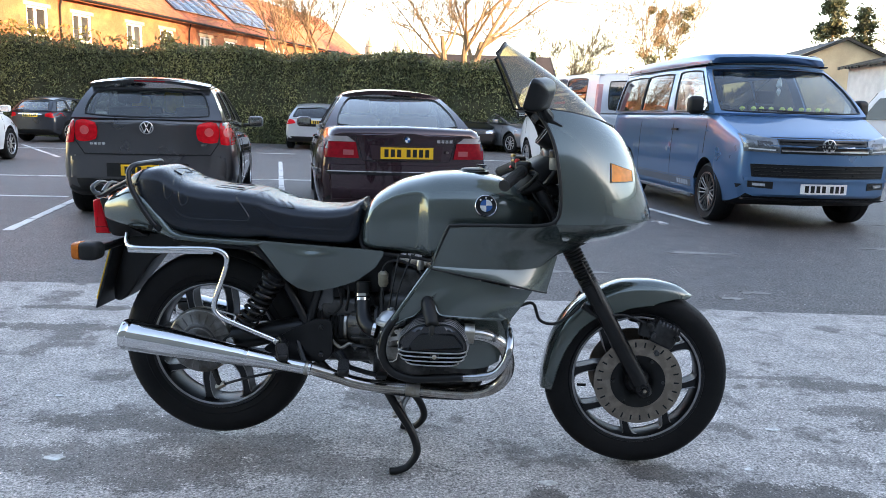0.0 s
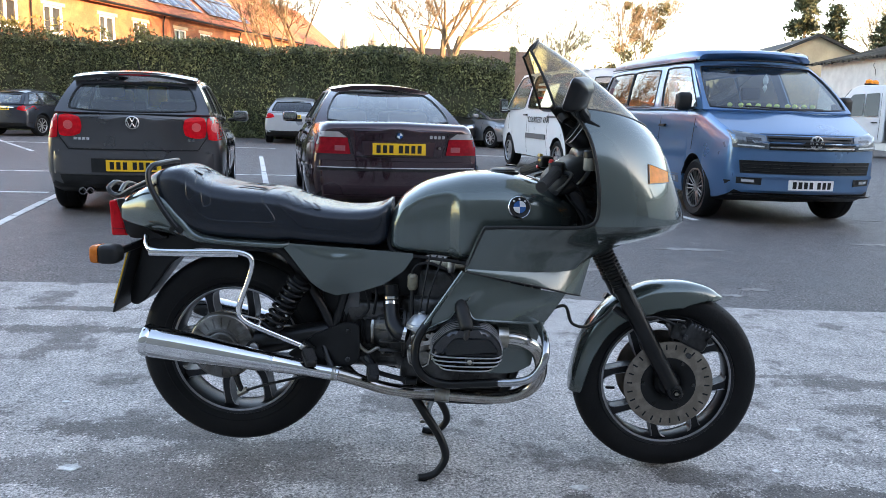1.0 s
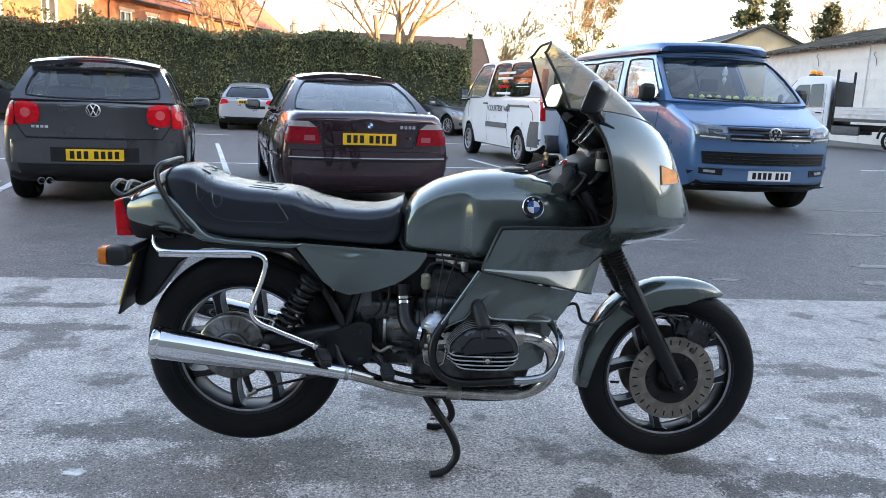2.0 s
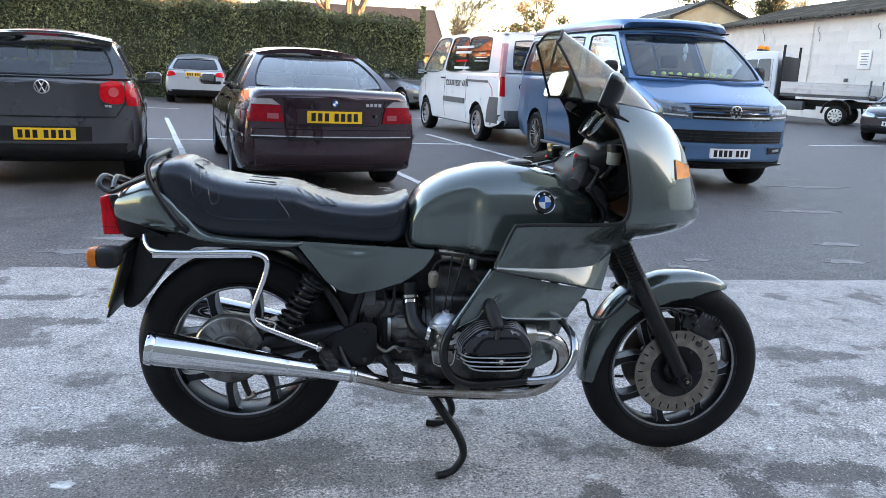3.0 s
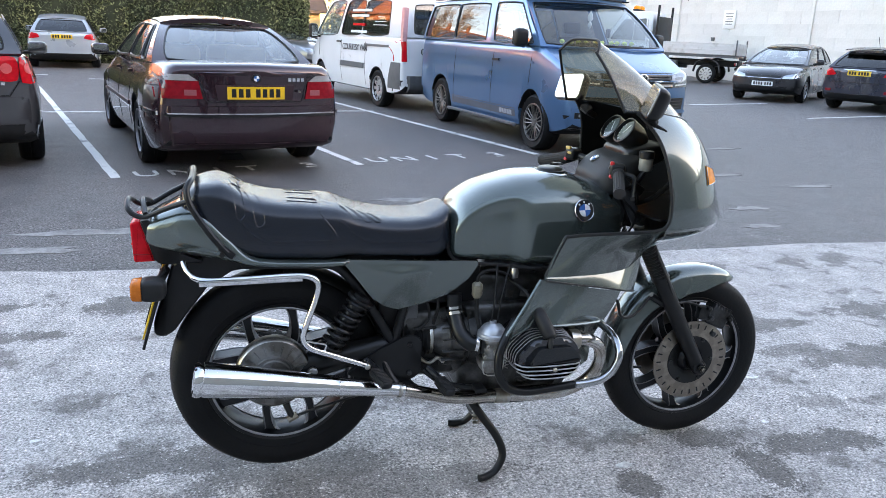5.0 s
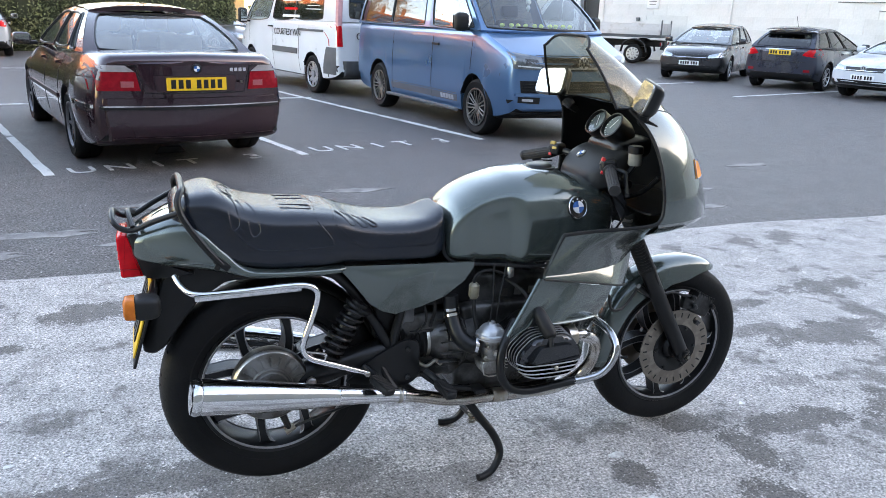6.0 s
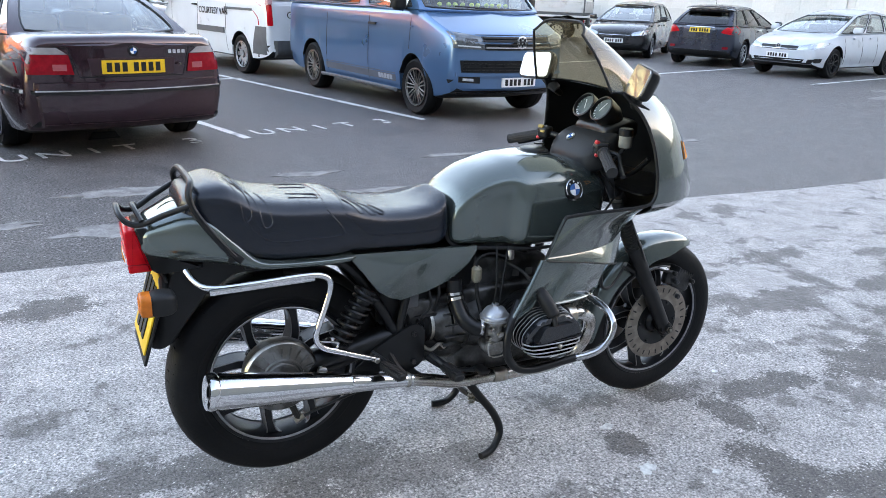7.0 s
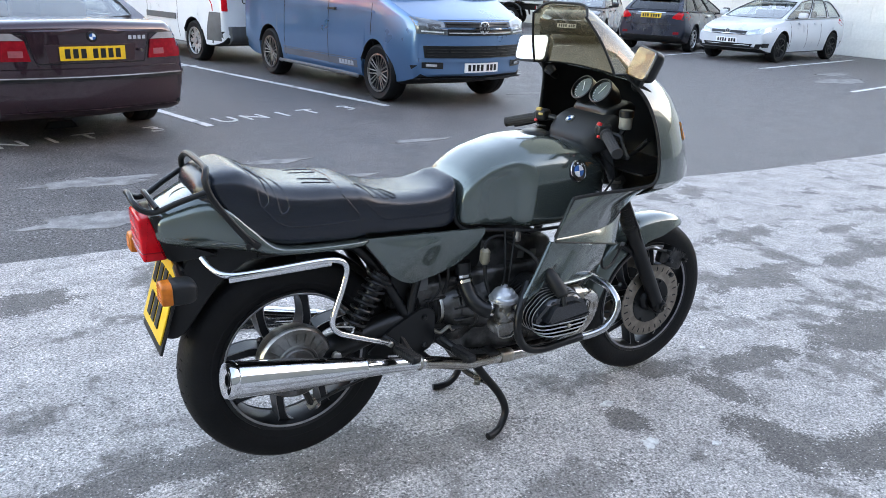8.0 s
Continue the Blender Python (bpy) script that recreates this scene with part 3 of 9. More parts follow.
    def cabin(self, g):
        """Greenhouse: pillars and frames in body colour, panes of glass, roof."""
        s = self.s
        wb, wt = g["wb"], g["wt"]
        zr = g["roof"]

        def base(t, sd):
            x = g["base_r"][0] + (g["base_f"][0] - g["base_r"][0]) * t
            return Vector((x, sd * wb * self.half(x) / (s["W"] / 2), g["base_r"][1] + (g["base_f"][1] - g["base_r"][1]) * t))

        def head(t, sd):
            x = g["roof_r"] + (g["roof_f"] - g["roof_r"]) * t
            drop = g.get("arc", 0.05) * (2 * t - 1) ** 2
            return Vector((x, sd * wt, zr - drop - g.get("edge", 0.03)))

        def panel(name, a, b, c, d, rim, bow, pane, label, n=8):
            """Frame and pane between corners a, b (below) and c, d (above)."""
            nor = (b - a).cross(d - a).normalized()
            mid = (a + b + c + d) / 4
            if nor.dot(mid - Vector((s["L"] / 2, 0, zr * 0.7))) < 0:
                nor = -nor
            flat = Vector((nor.x, nor.y, 0))
            flat = Vector((math.copysign(1, flat.x), 0, 0)) if abs(flat.x) > abs(flat.y) else Vector((0, math.copysign(1, flat.y), 0))

            def at(u, v):
                return (a * (1 - u) + b * u) * (1 - v) + (d * (1 - u) + c * u) * v + flat * bow * 4 * u * (1 - u) + nor * (0.012 + bow * 0.15) * 4 * v * (1 - v)
            lu = (b - a).length
            lv = ((d - a).length + (c - b).length) / 2
            ru0, ru1, rv0, rv1 = rim[0] / lu, 1 - rim[1] / lu, rim[2] / lv, 1 - rim[3] / lv
            flat_at = at

            def at(u, v):
                """The same surface, its opening drawn in at the corners."""
                if ru0 - 1e-6 <= u <= ru1 + 1e-6 and rv0 - 1e-6 <= v <= rv1 + 1e-6:
                    p, q = 2 * (u - ru0) / (ru1 - ru0) - 1, 2 * (v - rv0) / (rv1 - rv0) - 1
                    k = 0.7 * g.get("corner", 0.3) * abs(p * q) ** 3
                    lim = min(1.0, lv / lu)
                    p, q = p * (1 - k * 0.293 * lim), q * (1 - k * 0.293)
                    u, v = ru0 + (ru1 - ru0) * (p + 1) / 2, rv0 + (rv1 - rv0) * (q + 1) / 2
                return flat_at(u, v)
            us = [0] + [ru0 + (ru1 - ru0) * (0.5 - 0.5 * math.cos(math.pi * i / n)) for i in range(n + 1)] + [1]
            vs = [0] + [rv0 + (rv1 - rv0) * (0.5 - 0.5 * math.cos(math.pi * i / 6)) for i in range(7)] + [1]
            fb, gb = bmesh.new(), bmesh.new()
            for i in range(len(us) - 1):
                for j in range(len(vs) - 1):
                    inside = 0 < i < len(us) - 2 and 0 < j < len(vs) - 2
                    q = [at(us[i], vs[j]), at(us[i + 1], vs[j]), at(us[i + 1], vs[j + 1]), at(us[i], vs[j + 1])]
                    bm = gb if inside else fb
                    o = -nor * 0.006 if inside else Vector((0, 0, 0))
                    f = bm.faces.new([bm.verts.new(p + o) for p in q])
            for bm in (fb, gb):
                bmesh.ops.remove_doubles(bm, verts=bm.verts, dist=1e-4)
            gs = [f for f in fb.faces]
            ext = bmesh.ops.extrude_face_region(fb, geom=gs)
            bmesh.ops.translate(fb, verts=[v for v in ext["geom"] if isinstance(v, bmesh.types.BMVert)], vec=-nor * 0.025)
            fr = part("pillar", fb, self.paint, self.root, "", 30)
            gl = part(name, gb, pane, fr, label, 60)
            self.seal(at, ru0, ru1, rv0, rv1, nor, fr)
            return at, fr

        sp = g["splits"]
        for sd in (1, -1):
            ts = [0.0] + [p[0] for p in sp] + [1.0]
            hs = [0.0] + [p[1] for p in sp] + [1.0]
            for k in range(len(ts) - 1):
                pane = g.get("panes", PANE)
                if isinstance(pane, (list, tuple)):
                    pane = pane[min(k, len(pane) - 1)]
                e0 = g.get("cpillar", 0.16) if k == 0 else 0.045
                e1 = 0.06 if k == len(ts) - 2 else 0.045
                e0, e1 = g.get("pillars", {}).get(k, (e0, e1))
                panel("side_window", base(ts[k], sd), base(ts[k + 1], sd), head(hs[k + 1], sd), head(hs[k], sd), (e0, e1, 0.02, 0.05), 0.012, pane, "")
        self.front_at, _ = panel("windscreen", base(1, -1), base(1, 1), head(1, 1), head(1, -1), (0.05, 0.05, 0.02, 0.05), g.get("bowf", 0.09), g.get("screen", PANE), "")
        self.rear_at, self.rear_frame = panel("rear_window", base(0, 1), base(0, -1), head(0, -1), head(0, 1), g.get("rear_rim", (0.1, 0.1, 0.03, 0.06)), g.get("bowb", 0.05), g.get("rearpane", PANE), "")
        # roof skin with a crown
        rows = []
        for i in range(13):
            t = i / 12
            a, b = head(t, 1), head(t, -1)
            rr = []
            for k in range(11):
                u = k / 10
                p = a.lerp(b, u)
                over = 0.012
                end = (2 * t - 1)
                p.x += (g.get("bowf", 0.09) if end > 0 else -g.get("bowb", 0.05)) * 4 * u * (1 - u) * abs(end) ** 2
                p.z += over + (g.get("edge", 0.03) + 0.005) * (1 - abs(2 * u - 1) ** 2.6)
                rr.append(p)
            rows.append(rr)
        bm = loftm(rows, False, False)
        ext = bmesh.ops.extrude_face_region(bm, geom=list(bm.faces))
        bmesh.ops.translate(bm, verts=[v for v in ext["geom"] if isinstance(v, bmesh.types.BMVert)], vec=(0, 0, -0.045))
        self.roof = part("roof", bm, g.get("roof_paint", self.paint), self.root, "", 40)
        # seats that show above the waist line
        for sx in g.get("seats", ()):
            for y in (-0.36, 0.36):
                bm = bmesh.new()
                box(bm, (sx, y, g["base_r"][1] - 0.02), (0.13, 0.46, 0.3), (0, -14, 0), 0.05)
                box(bm, (sx - 0.05, y, g["base_r"][1] + 0.24), (0.1, 0.26, 0.17), (0, -10, 0), 0.04)
                part("seat", bm, g.get("seatmat", DARKIN), self.root, "dark cloth seat with headrest")
        bm = boxm((g["base_f"][0] - 0.42, 0, g["base_f"][1] - 0.02), (0.5, s["W"] * 0.78, 0.1), (0, 6, 0), 0.03)
        part("dashboard", bm, DARKIN, self.root)

    def seal(self, at, u0, u1, v0, v1, nor, parent):
        soft = lambda i, m: 0.5 - 0.5 * math.cos(math.pi * i / m)
        line = [at(u0 + (u1 - u0) * soft(i, 12), v0) for i in range(13)] + [at(u1, v0 + (v1 - v0) * soft(i, 8)) for i in range(1, 9)] + [at(u1 - (u1 - u0) * soft(i, 12), v1) for i in range(1, 13)] + [at(u0, v1 - (v1 - v0) * soft(i, 8)) for i in range(1, 8)]
        part("seal", tubem([p + nor * 0.001 for p in line], 0.009, 5, 1, True), SATIN, parent)

    def plate(self, face, y, z, w=0.52, h=0.11, yellow=True, chars=7, lift=0.016):
        """Number plate, its characters as plain bars."""
        p = self.patch("number_plate", [(y - w / 2, z - h / 2), (y + w / 2, z - h / 2), (y + w / 2, z + h / 2), (y - w / 2, z + h / 2)], face, YELLOW if yellow else WHITEP, None, lift, (8, 1), "yellow plate" if yellow else "white plate")
        for i in range(chars):
            q = (i - (chars - 1) / 2) * 0.062 + (0.018 if i > 3 else -0.012 if chars == 7 else 0)
            self.patch("plate_bar", [(y + q - 0.02, z - h * 0.34), (y + q + 0.02, z - h * 0.34), (y + q + 0.02, z + h * 0.34), (y + q - 0.02, z + h * 0.34)], face, BLACK, p, lift + 0.003, (1, 1), "", (), 0.004 - lift)
        return p

    def badge(self, face, y, z, r, style):
        s = self.s
        sd = -1 if face == "rear" else 1
        hit = self.bvh.ray_cast(Vector((-3 if sd < 0 else s["L"] + 3, y, z)), Vector((-sd, 0, 0)))[0]
        p = part("badge", lathem([(r, -0.01 * sd), (r, 0.012 * sd), (r * 0.88, 0.016 * sd), (r * 0.84, 0.01 * sd), (0, 0.01 * sd)], hit, "x", 28), RIMSILVER if style == "ring" else SATIN, self.root)
        if style == "ring":
            bm = bmesh.new()
            lathe(bm, [(r * 0.83, 0.011 * sd), (0, 0.012 * sd)], hit, "x", 24, False)
            part("badge_field", bm, BLACK, p)
            bm = bmesh.new()
            for way_ in ([(-0.36, 0.78), (0, 0.1), (0.36, 0.78)], [(-0.78, 0.36), (-0.36, -0.74), (0, -0.02), (0.36, -0.74), (0.78, 0.36)]):
                for (y0, z0), (y1, z1) in zip(way_, way_[1:]):
                    tube(bm, [hit + Vector((0.013 * sd, y0 * r, z0 * r)), hit + Vector((0.013 * sd, y1 * r, z1 * r))], r * 0.085, 6, 1)
            part("badge_bars", bm, RIMSILVER, p)
        else:
            roundel(p, hit + Vector((0.012 * sd, 0, 0)), Vector((sd, 0, 0)), Vector((0, 0, 1)), r * 0.62)
        return p

    def mirror(self, x, z, material, size=(0.12, 0.2, 0.14), out=0.1):
        for sd in (1, -1):
            y = sd * (self.s["W"] / 2 + out)
            p = part("door_mirror", boxm((x, y, z), size, (0, 0, sd * 12), min(size) * 0.38, 4), material, self.root)
            part("mirror_glass", boxm((x - size[0] * 0.5, y, z), (0.006, size[1] * 0.8, size[2] * 0.74), (0, 0, sd * 12)), CHROME, p)
            part("mirror_foot", boxm((x + 0.01, sd * (self.s["W"] / 2 - 0.02 + out * 0.2), z - size[2] * 0.36), (0.07, 0.14, 0.04), (0, 0, 0), 0.012), BLACK, p)

    def handle(self, x, z, material=None):
        for sd in ("left", "right"):
            self.patch("door_handle", [(x - 0.09, z - 0.012), (x + 0.09, z - 0.012), (x + 0.09, z + 0.016), (x - 0.09, z + 0.016)], sd, material or self.paint, None, 0.035, (4, 2))

    def doors(self, xs, z0, z1):
        for x, lean in xs:
            for sd in ("left", "right"):
                self.seam([(x - 0.004, z0), (x + 0.004, z0), (x + 0.004 + lean, z1), (x - 0.004 + lean, z1)], sd)


def roundel(parent, c, nor, up, r):
    """Four quarters, blue and white in turn."""
    side = up.cross(nor).normalized()
    for k in range(4):
        bm = bmesh.new()
        pts = [Vector((0, 0, 0))] + [Vector((math.cos(q), math.sin(q), 0)) for q in (math.pi / 2 * (k + i / 8) for i in range(9))]
        bm.faces.new([bm.verts.new(c + side * p.x * r + up * p.y * r + nor * 0.003) for p in pts])
        ext = bmesh.ops.extrude_face_region(bm, geom=list(bm.faces))
        bmesh.ops.translate(bm, verts=[v for v in ext["geom"] if isinstance(v, bmesh.types.BMVert)], vec=-nor * 0.004)
        part("quarter", bm, BADGEBLUE if k % 2 else WHITEP, parent)


def stand(x, y, yaw, dx, dy=0.0):
    """The pose of a car whose point (dx, dy) of its own frame stands at x, y; yaw 0 faces away from the yard's near side."""
    q = radians(yaw + 90)
    return pose(x - math.cos(q) * dx + math.sin(q) * dy, y - math.sin(q) * dx - math.cos(q) * dy, 0, 0, 0, yaw + 90)


# ---- dark grey hatchback ----
GREY = paint("dark_grey_metallic", (0.06, 0.062, 0.067), 0.3, 0.6)
golf = Car("hatchback_car", "dark grey metallic three-door hatchback parked tail first in a bay", "car", stand(-3.14, 8.5, 11.3, 0.66),
           dict(L=4.2, W=1.76, wb=2.58, ra=0.76, wr=0.316, tw=0.22, sill=0.2, mid=0.55, paint=GREY, rim=(RIMSILVER, DARKIN), spokes=5, bowr=0.14, er=0.06, tuck=1.6, round=0.05,
                top=[(0, 1.035), (0.3, 1.05), (1.0, 1.015), (2.6, 0.95), (3.1, 0.93), (3.9, 0.78), (4.1, 0.7), (4.2, 0.66)]))
golf.cabin(dict(wb=0.77, wt=0.6, roof=1.48, edge=0.085, corner=0.7, rearpane=glass_mat("tinted_rear_glass", (0.5, 0.56, 0.55), 0.0, 0.1, ((0.3, 0.36, 0.36), 0.06)), base_r=(0.1, 1.035), base_f=(3.05, 0.94), roof_r=0.42, roof_f=2.15, splits=[(0.3, 0.3), (0.62, 0.62)], seats=(1.15, 2.0), cpillar=0.26, arc=0.045, bowb=0.09, rear_rim=(0.1, 0.1, 0.02, 0.04)))
PINK = mat("pink_lens", (0.58, 0.09, 0.09), 0.2, 0, 0.1, 20, coat=0.2)
for sd in (1, -1):
    golf.patch("tail_light", [(sd * 0.48, 0.81), (sd * 0.705, 0.785), (sd * 0.7, 1.025), (sd * 0.48, 1.0)], "rear", RED, None, 0.016, (8, 8), "red inner tail light", disc=0.6)
    golf.patch("tail_light", [(sd * 0.71, 0.775), (sd * 0.885, 0.78), (sd * 0.885, 1.055), (sd * 0.706, 1.04)], "rear", RED, None, 0.016, (8, 8), "red outer tail light", disc=0.35)
    golf.patch("lens_circle", [(sd * 0.56, 0.865), (sd * 0.65, 0.865), (sd * 0.65, 0.955), (sd * 0.56, 0.955)], "rear", PINK, None, 0.021, (6, 6), "pale round lens", disc=1.0)
    golf.patch("lens_circle", [(sd * 0.745, 0.86), (sd * 0.845, 0.86), (sd * 0.845, 0.965), (sd * 0.745, 0.965)], "rear", PINK, None, 0.021, (6, 6), "pale round lens", disc=1.0)
golf.badge("rear", 0, 0.945, 0.066, "ring")
golf.patch("bumper_top", [(-0.85, 0.64), (0.85, 0.64), (0.84, 0.66), (-0.84, 0.66)], "rear", GREY, None, 0.02, (12, 2))
golf.patch("lower_bumper", [(-0.78, 0.27), (0.78, 0.27), (0.82, 0.42), (-0.82, 0.42)], "rear", BLACK, None, 0.012, (12, 3), "black plastic lower bumper")
golf.seam([(-0.62, 0.666), (0.62, 0.666), (0.62, 0.68), (-0.62, 0.68)], "rear", (10, 1))
golf.patch("bumper", [(-0.84, 0.43), (0.84, 0.43), (0.84, 0.645), (-0.84, 0.645)], "rear", GREY, None, 0.022, (18, 5))
golf.patch("window_seal", [(-0.74, 1.022), (0.74, 1.022), (0.74, 1.034), (-0.74, 1.034)], "rear", SATIN, None, 0.004, (12, 1))
for sd in (1, -1):
    golf.seam([(sd * 0.61, 0.675), (sd * 0.624, 0.675), (sd * 0.706, 0.8), (sd * 0.692, 0.8)], "rear", (1, 6))
golf.patch("plate_recess", [(-0.4, 0.445), (0.4, 0.445), (0.4, 0.585), (-0.4, 0.585)], "rear", BLACK, None, 0.026, (10, 2))
golf.plate("rear", 0, 0.515, lift=0.036)
for y, z in ((0.36, 1.16), (-0.02, 1.22)):
    part("seat_cover", boxm((1.85, y, z), (0.06, 0.22, 0.26), (0, -12, 6), 0.04), mat("yellow_cloth", (0.75, 0.5, 0.04), 0.8, 0, 0.2, 20), golf.root, "yellow jacket hung over the front seat")
for i in range(4):
    golf.patch("lettering_bar", [(0.56 - i * 0.04, 0.765), (0.53 - i * 0.04, 0.765), (0.53 - i * 0.04, 0.79), (0.56 - i * 0.04, 0.79)], "rear", CHROME, None, 0.006, (1, 1), "", (), -0.001)
for i in range(2):
    golf.patch("lettering_bar", [(-0.52 - i * 0.035, 0.765), (-0.548 - i * 0.035, 0.765), (-0.548 - i * 0.035, 0.79), (-0.52 - i * 0.035, 0.79)], "rear", CHROME, None, 0.006, (1, 1), "", (), -0.001)
part("rear_wiper", tubem([(0.09, 0.0, 1.065), (0.095, -0.1, 1.075), (0.13, -0.46, 1.08)], 0.012, 6), SATIN, golf.root)
part("spoiler", loftm([[Vector((x - 0.07 * (1 - (y / 0.6) ** 2), y, z - 0.05 * abs(y / 0.6) ** 2.4)) for x, z in ((0.36, 1.415), (0.35, 1.43), (0.52, 1.462), (0.52, 1.44))] for y in [-0.6 + 0.06 * k for k in range(21)]]), GREY, golf.root)
part("brake_light", boxm((0.28, 0, 1.418), (0.02, 0.3, 0.012)), DARKRED, golf.root)
for y in (0.42, 0.49):
    part("exhaust_tip", lathem([(0.035, 0), (0.035, -0.12), (0.03, -0.12), (0.028, 0)], (0.12, y, 0.26), "x", 14), CHROME, golf.root)
golf.mirror(2.62, 1.0, GREY)
golf.handle(1.75, 0.83)
golf.doors([(1.5, -0.1), (2.85, 0.04)], 0.3, 0.94)
part("aerial", tubem([(0.6, 0, 1.49), (0.52, 0, 1.56)], 0.008, 6), BLACK, golf.root)

# ---- dark plum saloon ----
PLUM = paint("dark_plum_metallic", (0.03, 0.0105, 0.0165), 0.25, 0.5)
PLUMTRIM = mat("plum_plastic", (0.028, 0.012, 0.017), 0.4, 0, 0.1, 8)
saloon = Car("saloon_car", "dark plum four-door saloon parked nose first in a bay", "car", stand(-0.34, 7.52, 10.2, 0.0),
             dict(L=4.775, W=1.8, wb=2.83, ra=1.1, wr=0.318, tw=0.235, sill=0.2, mid=0.6, paint=PLUM, rim=(mat("dull_wheel_alloy", (0.2, 0.2, 0.21), 0.4, 0.7, 0.1, 20), DARKIN), spokes=7, bowr=0.16, er=0.09, tuck=1.9, round=0.045,
                  top=[(0, 1.0), (0.12, 1.025), (0.5, 1.03), (1.2, 1.0), (2.4, 0.96), (3.3, 0.97), (4.3, 0.83), (4.7, 0.72), (4.775, 0.66)]))
saloon.cabin(dict(corner=0.5, wb=0.78, wt=0.56, roof=1.43, edge=0.05, base_r=(0.72, 1.0), base_f=(3.5, 0.97), roof_r=1.5, roof_f=2.72, splits=[(0.25, 0.12), (0.56, 0.54)], seats=(1.75, 2.65), seatmat=mat("beige_cloth", (0.3, 0.26, 0.2), 0.8), cpillar=0.3, arc=0.035, bowb=0.1, rear_rim=(0.09, 0.09, 0.02, 0.04), bowf=0.12))
LENSPALE = mat("pale_pink_lens", (0.27, 0.25, 0.255), 0.2, 0, 0.1, 20, 0.1, 200, 0.3)
for sd in (1, -1):
    saloon.patch("tail_light", [(sd * 0.47, 0.72), (sd * 0.84, 0.72), (sd * 0.845, 0.875), (sd * 0.5, 0.875)], "rear", mat("deep_red_lens", (0.24, 0.005, 0.011), 0.2, 0, 0.2, 30, 0.05, 300, 0.05, ior=1.25), None, 0.012, (8, 4), "dark red tail light")
    saloon.patch("indicator_lens", [(sd * 0.505, 0.878), (sd * 0.845, 0.878), (sd * 0.845, 0.93), (sd * 0.58, 0.93)], "rear", LENSPALE, None, 0.012, (8, 3), "pale grey indicator lens")
    saloon.patch("reversing_lens", [(sd * 0.52, 0.75), (sd * 0.62, 0.75), (sd * 0.62, 0.8), (sd * 0.52, 0.8)], "rear", mat("rose_lens", (0.32, 0.08, 0.09), 0.2, 0, 0.1, 20, coat=0.2), None, 0.016, (3, 3))
    saloon.seam([(sd * 0.43, 0.7), (sd * 0.437, 0.7), (sd * 0.5, 0.93), (sd * 0.493, 0.93)], "rear", (1, 8))
    saloon.seam([(sd * 0.493, 0.925), (sd * 0.78, 0.925), (sd * 0.78, 0.932), (sd * 0.493, 0.932)], "rear", (6, 1))
saloon.seam([(-0.43, 0.692), (0.43, 0.692), (0.43, 0.7), (-0.43, 0.7)], "rear", (8, 1))
saloon.patch("plate_recess", [(-0.34, 0.71), (0.34, 0.71), (0.36, 0.845), (-0.36, 0.845)], "rear", PLUMTRIM, None, 0.003, (8, 3))
saloon.plate("rear", 0, 0.775)
saloon.badge("rear", 0, 0.905, 0.042, "roundel")
for i in range(4):
    saloon.patch("lettering_bar", [(-0.3 - i * 0.042, 0.88), (-0.33 - i * 0.042, 0.88), (-0.33 - i * 0.042, 0.91), (-0.3 - i * 0.042, 0.91)], "rear", CHROME, None, 0.008, (1, 1), "", (), -0.001)
part("boot_lock", lathem([(0.012, -0.01), (0.012, 0.005), (0, 0.006)], (0.0, -0.4, 0.79), "x", 12), STEEL, saloon.root)
saloon.patch("bumper", [(-0.86, 0.56), (0.86, 0.56), (0.86, 0.655), (-0.86, 0.655)], "rear", PLUM, None, 0.045, (14, 4))
saloon.patch("bumper_strip", [(-0.88, 0.588), (0.88, 0.588), (0.88, 0.598), (-0.88, 0.598)], "rear", CHROME, None, 0.052, (16, 2), "bright bumper strip")
saloon.patch("rubbing_strip", [(-0.88, 0.564), (0.88, 0.564), (0.88, 0.586), (-0.88, 0.586)], "rear", BLACK, None, 0.05, (16, 2), "black rubber bumper strip")
saloon.patch("lower_bumper", [(-0.84, 0.3), (0.84, 0.3), (0.86, 0.556), (-0.86, 0.556)], "rear", PLUM, None, 0.03, (14, 4))
saloon.patch("valance", [(-0.8, 0.25), (0.8, 0.25), (0.82, 0.32), (-0.82, 0.32)], "rear", PLUMTRIM, None, 0.04, (14, 3))
for sd in ("left", "right"):
    saloon.patch("side_strip", [(1.55, 0.53), (3.5, 0.53), (3.5, 0.57), (1.55, 0.57)], sd, PLUMTRIM, None, 0.014, (10, 2))
    saloon.patch("bumper_side", [(0.1, 0.57), (0.72, 0.57), (0.72, 0.6), (0.1, 0.6)], sd, CHROME, None, 0.02, (6, 2))
saloon.mirror(3.15, 1.02, PLUM, (0.12, 0.19, 0.13), 0.09)
saloon.handle(1.75, 0.86)
saloon.handle(2.75, 0.85)
saloon.doors([(1.62, -0.12), (2.42, 0.0), (3.45, 0.06)], 0.32, 0.94)
part("parcel_shelf_lamp", slabm([(-0.15, 0), (0.15, 0), (0.1, 0.07), (-0.1, 0.07)], 1.0, 1.06, "x", 0.01), BLACK, saloon.root)

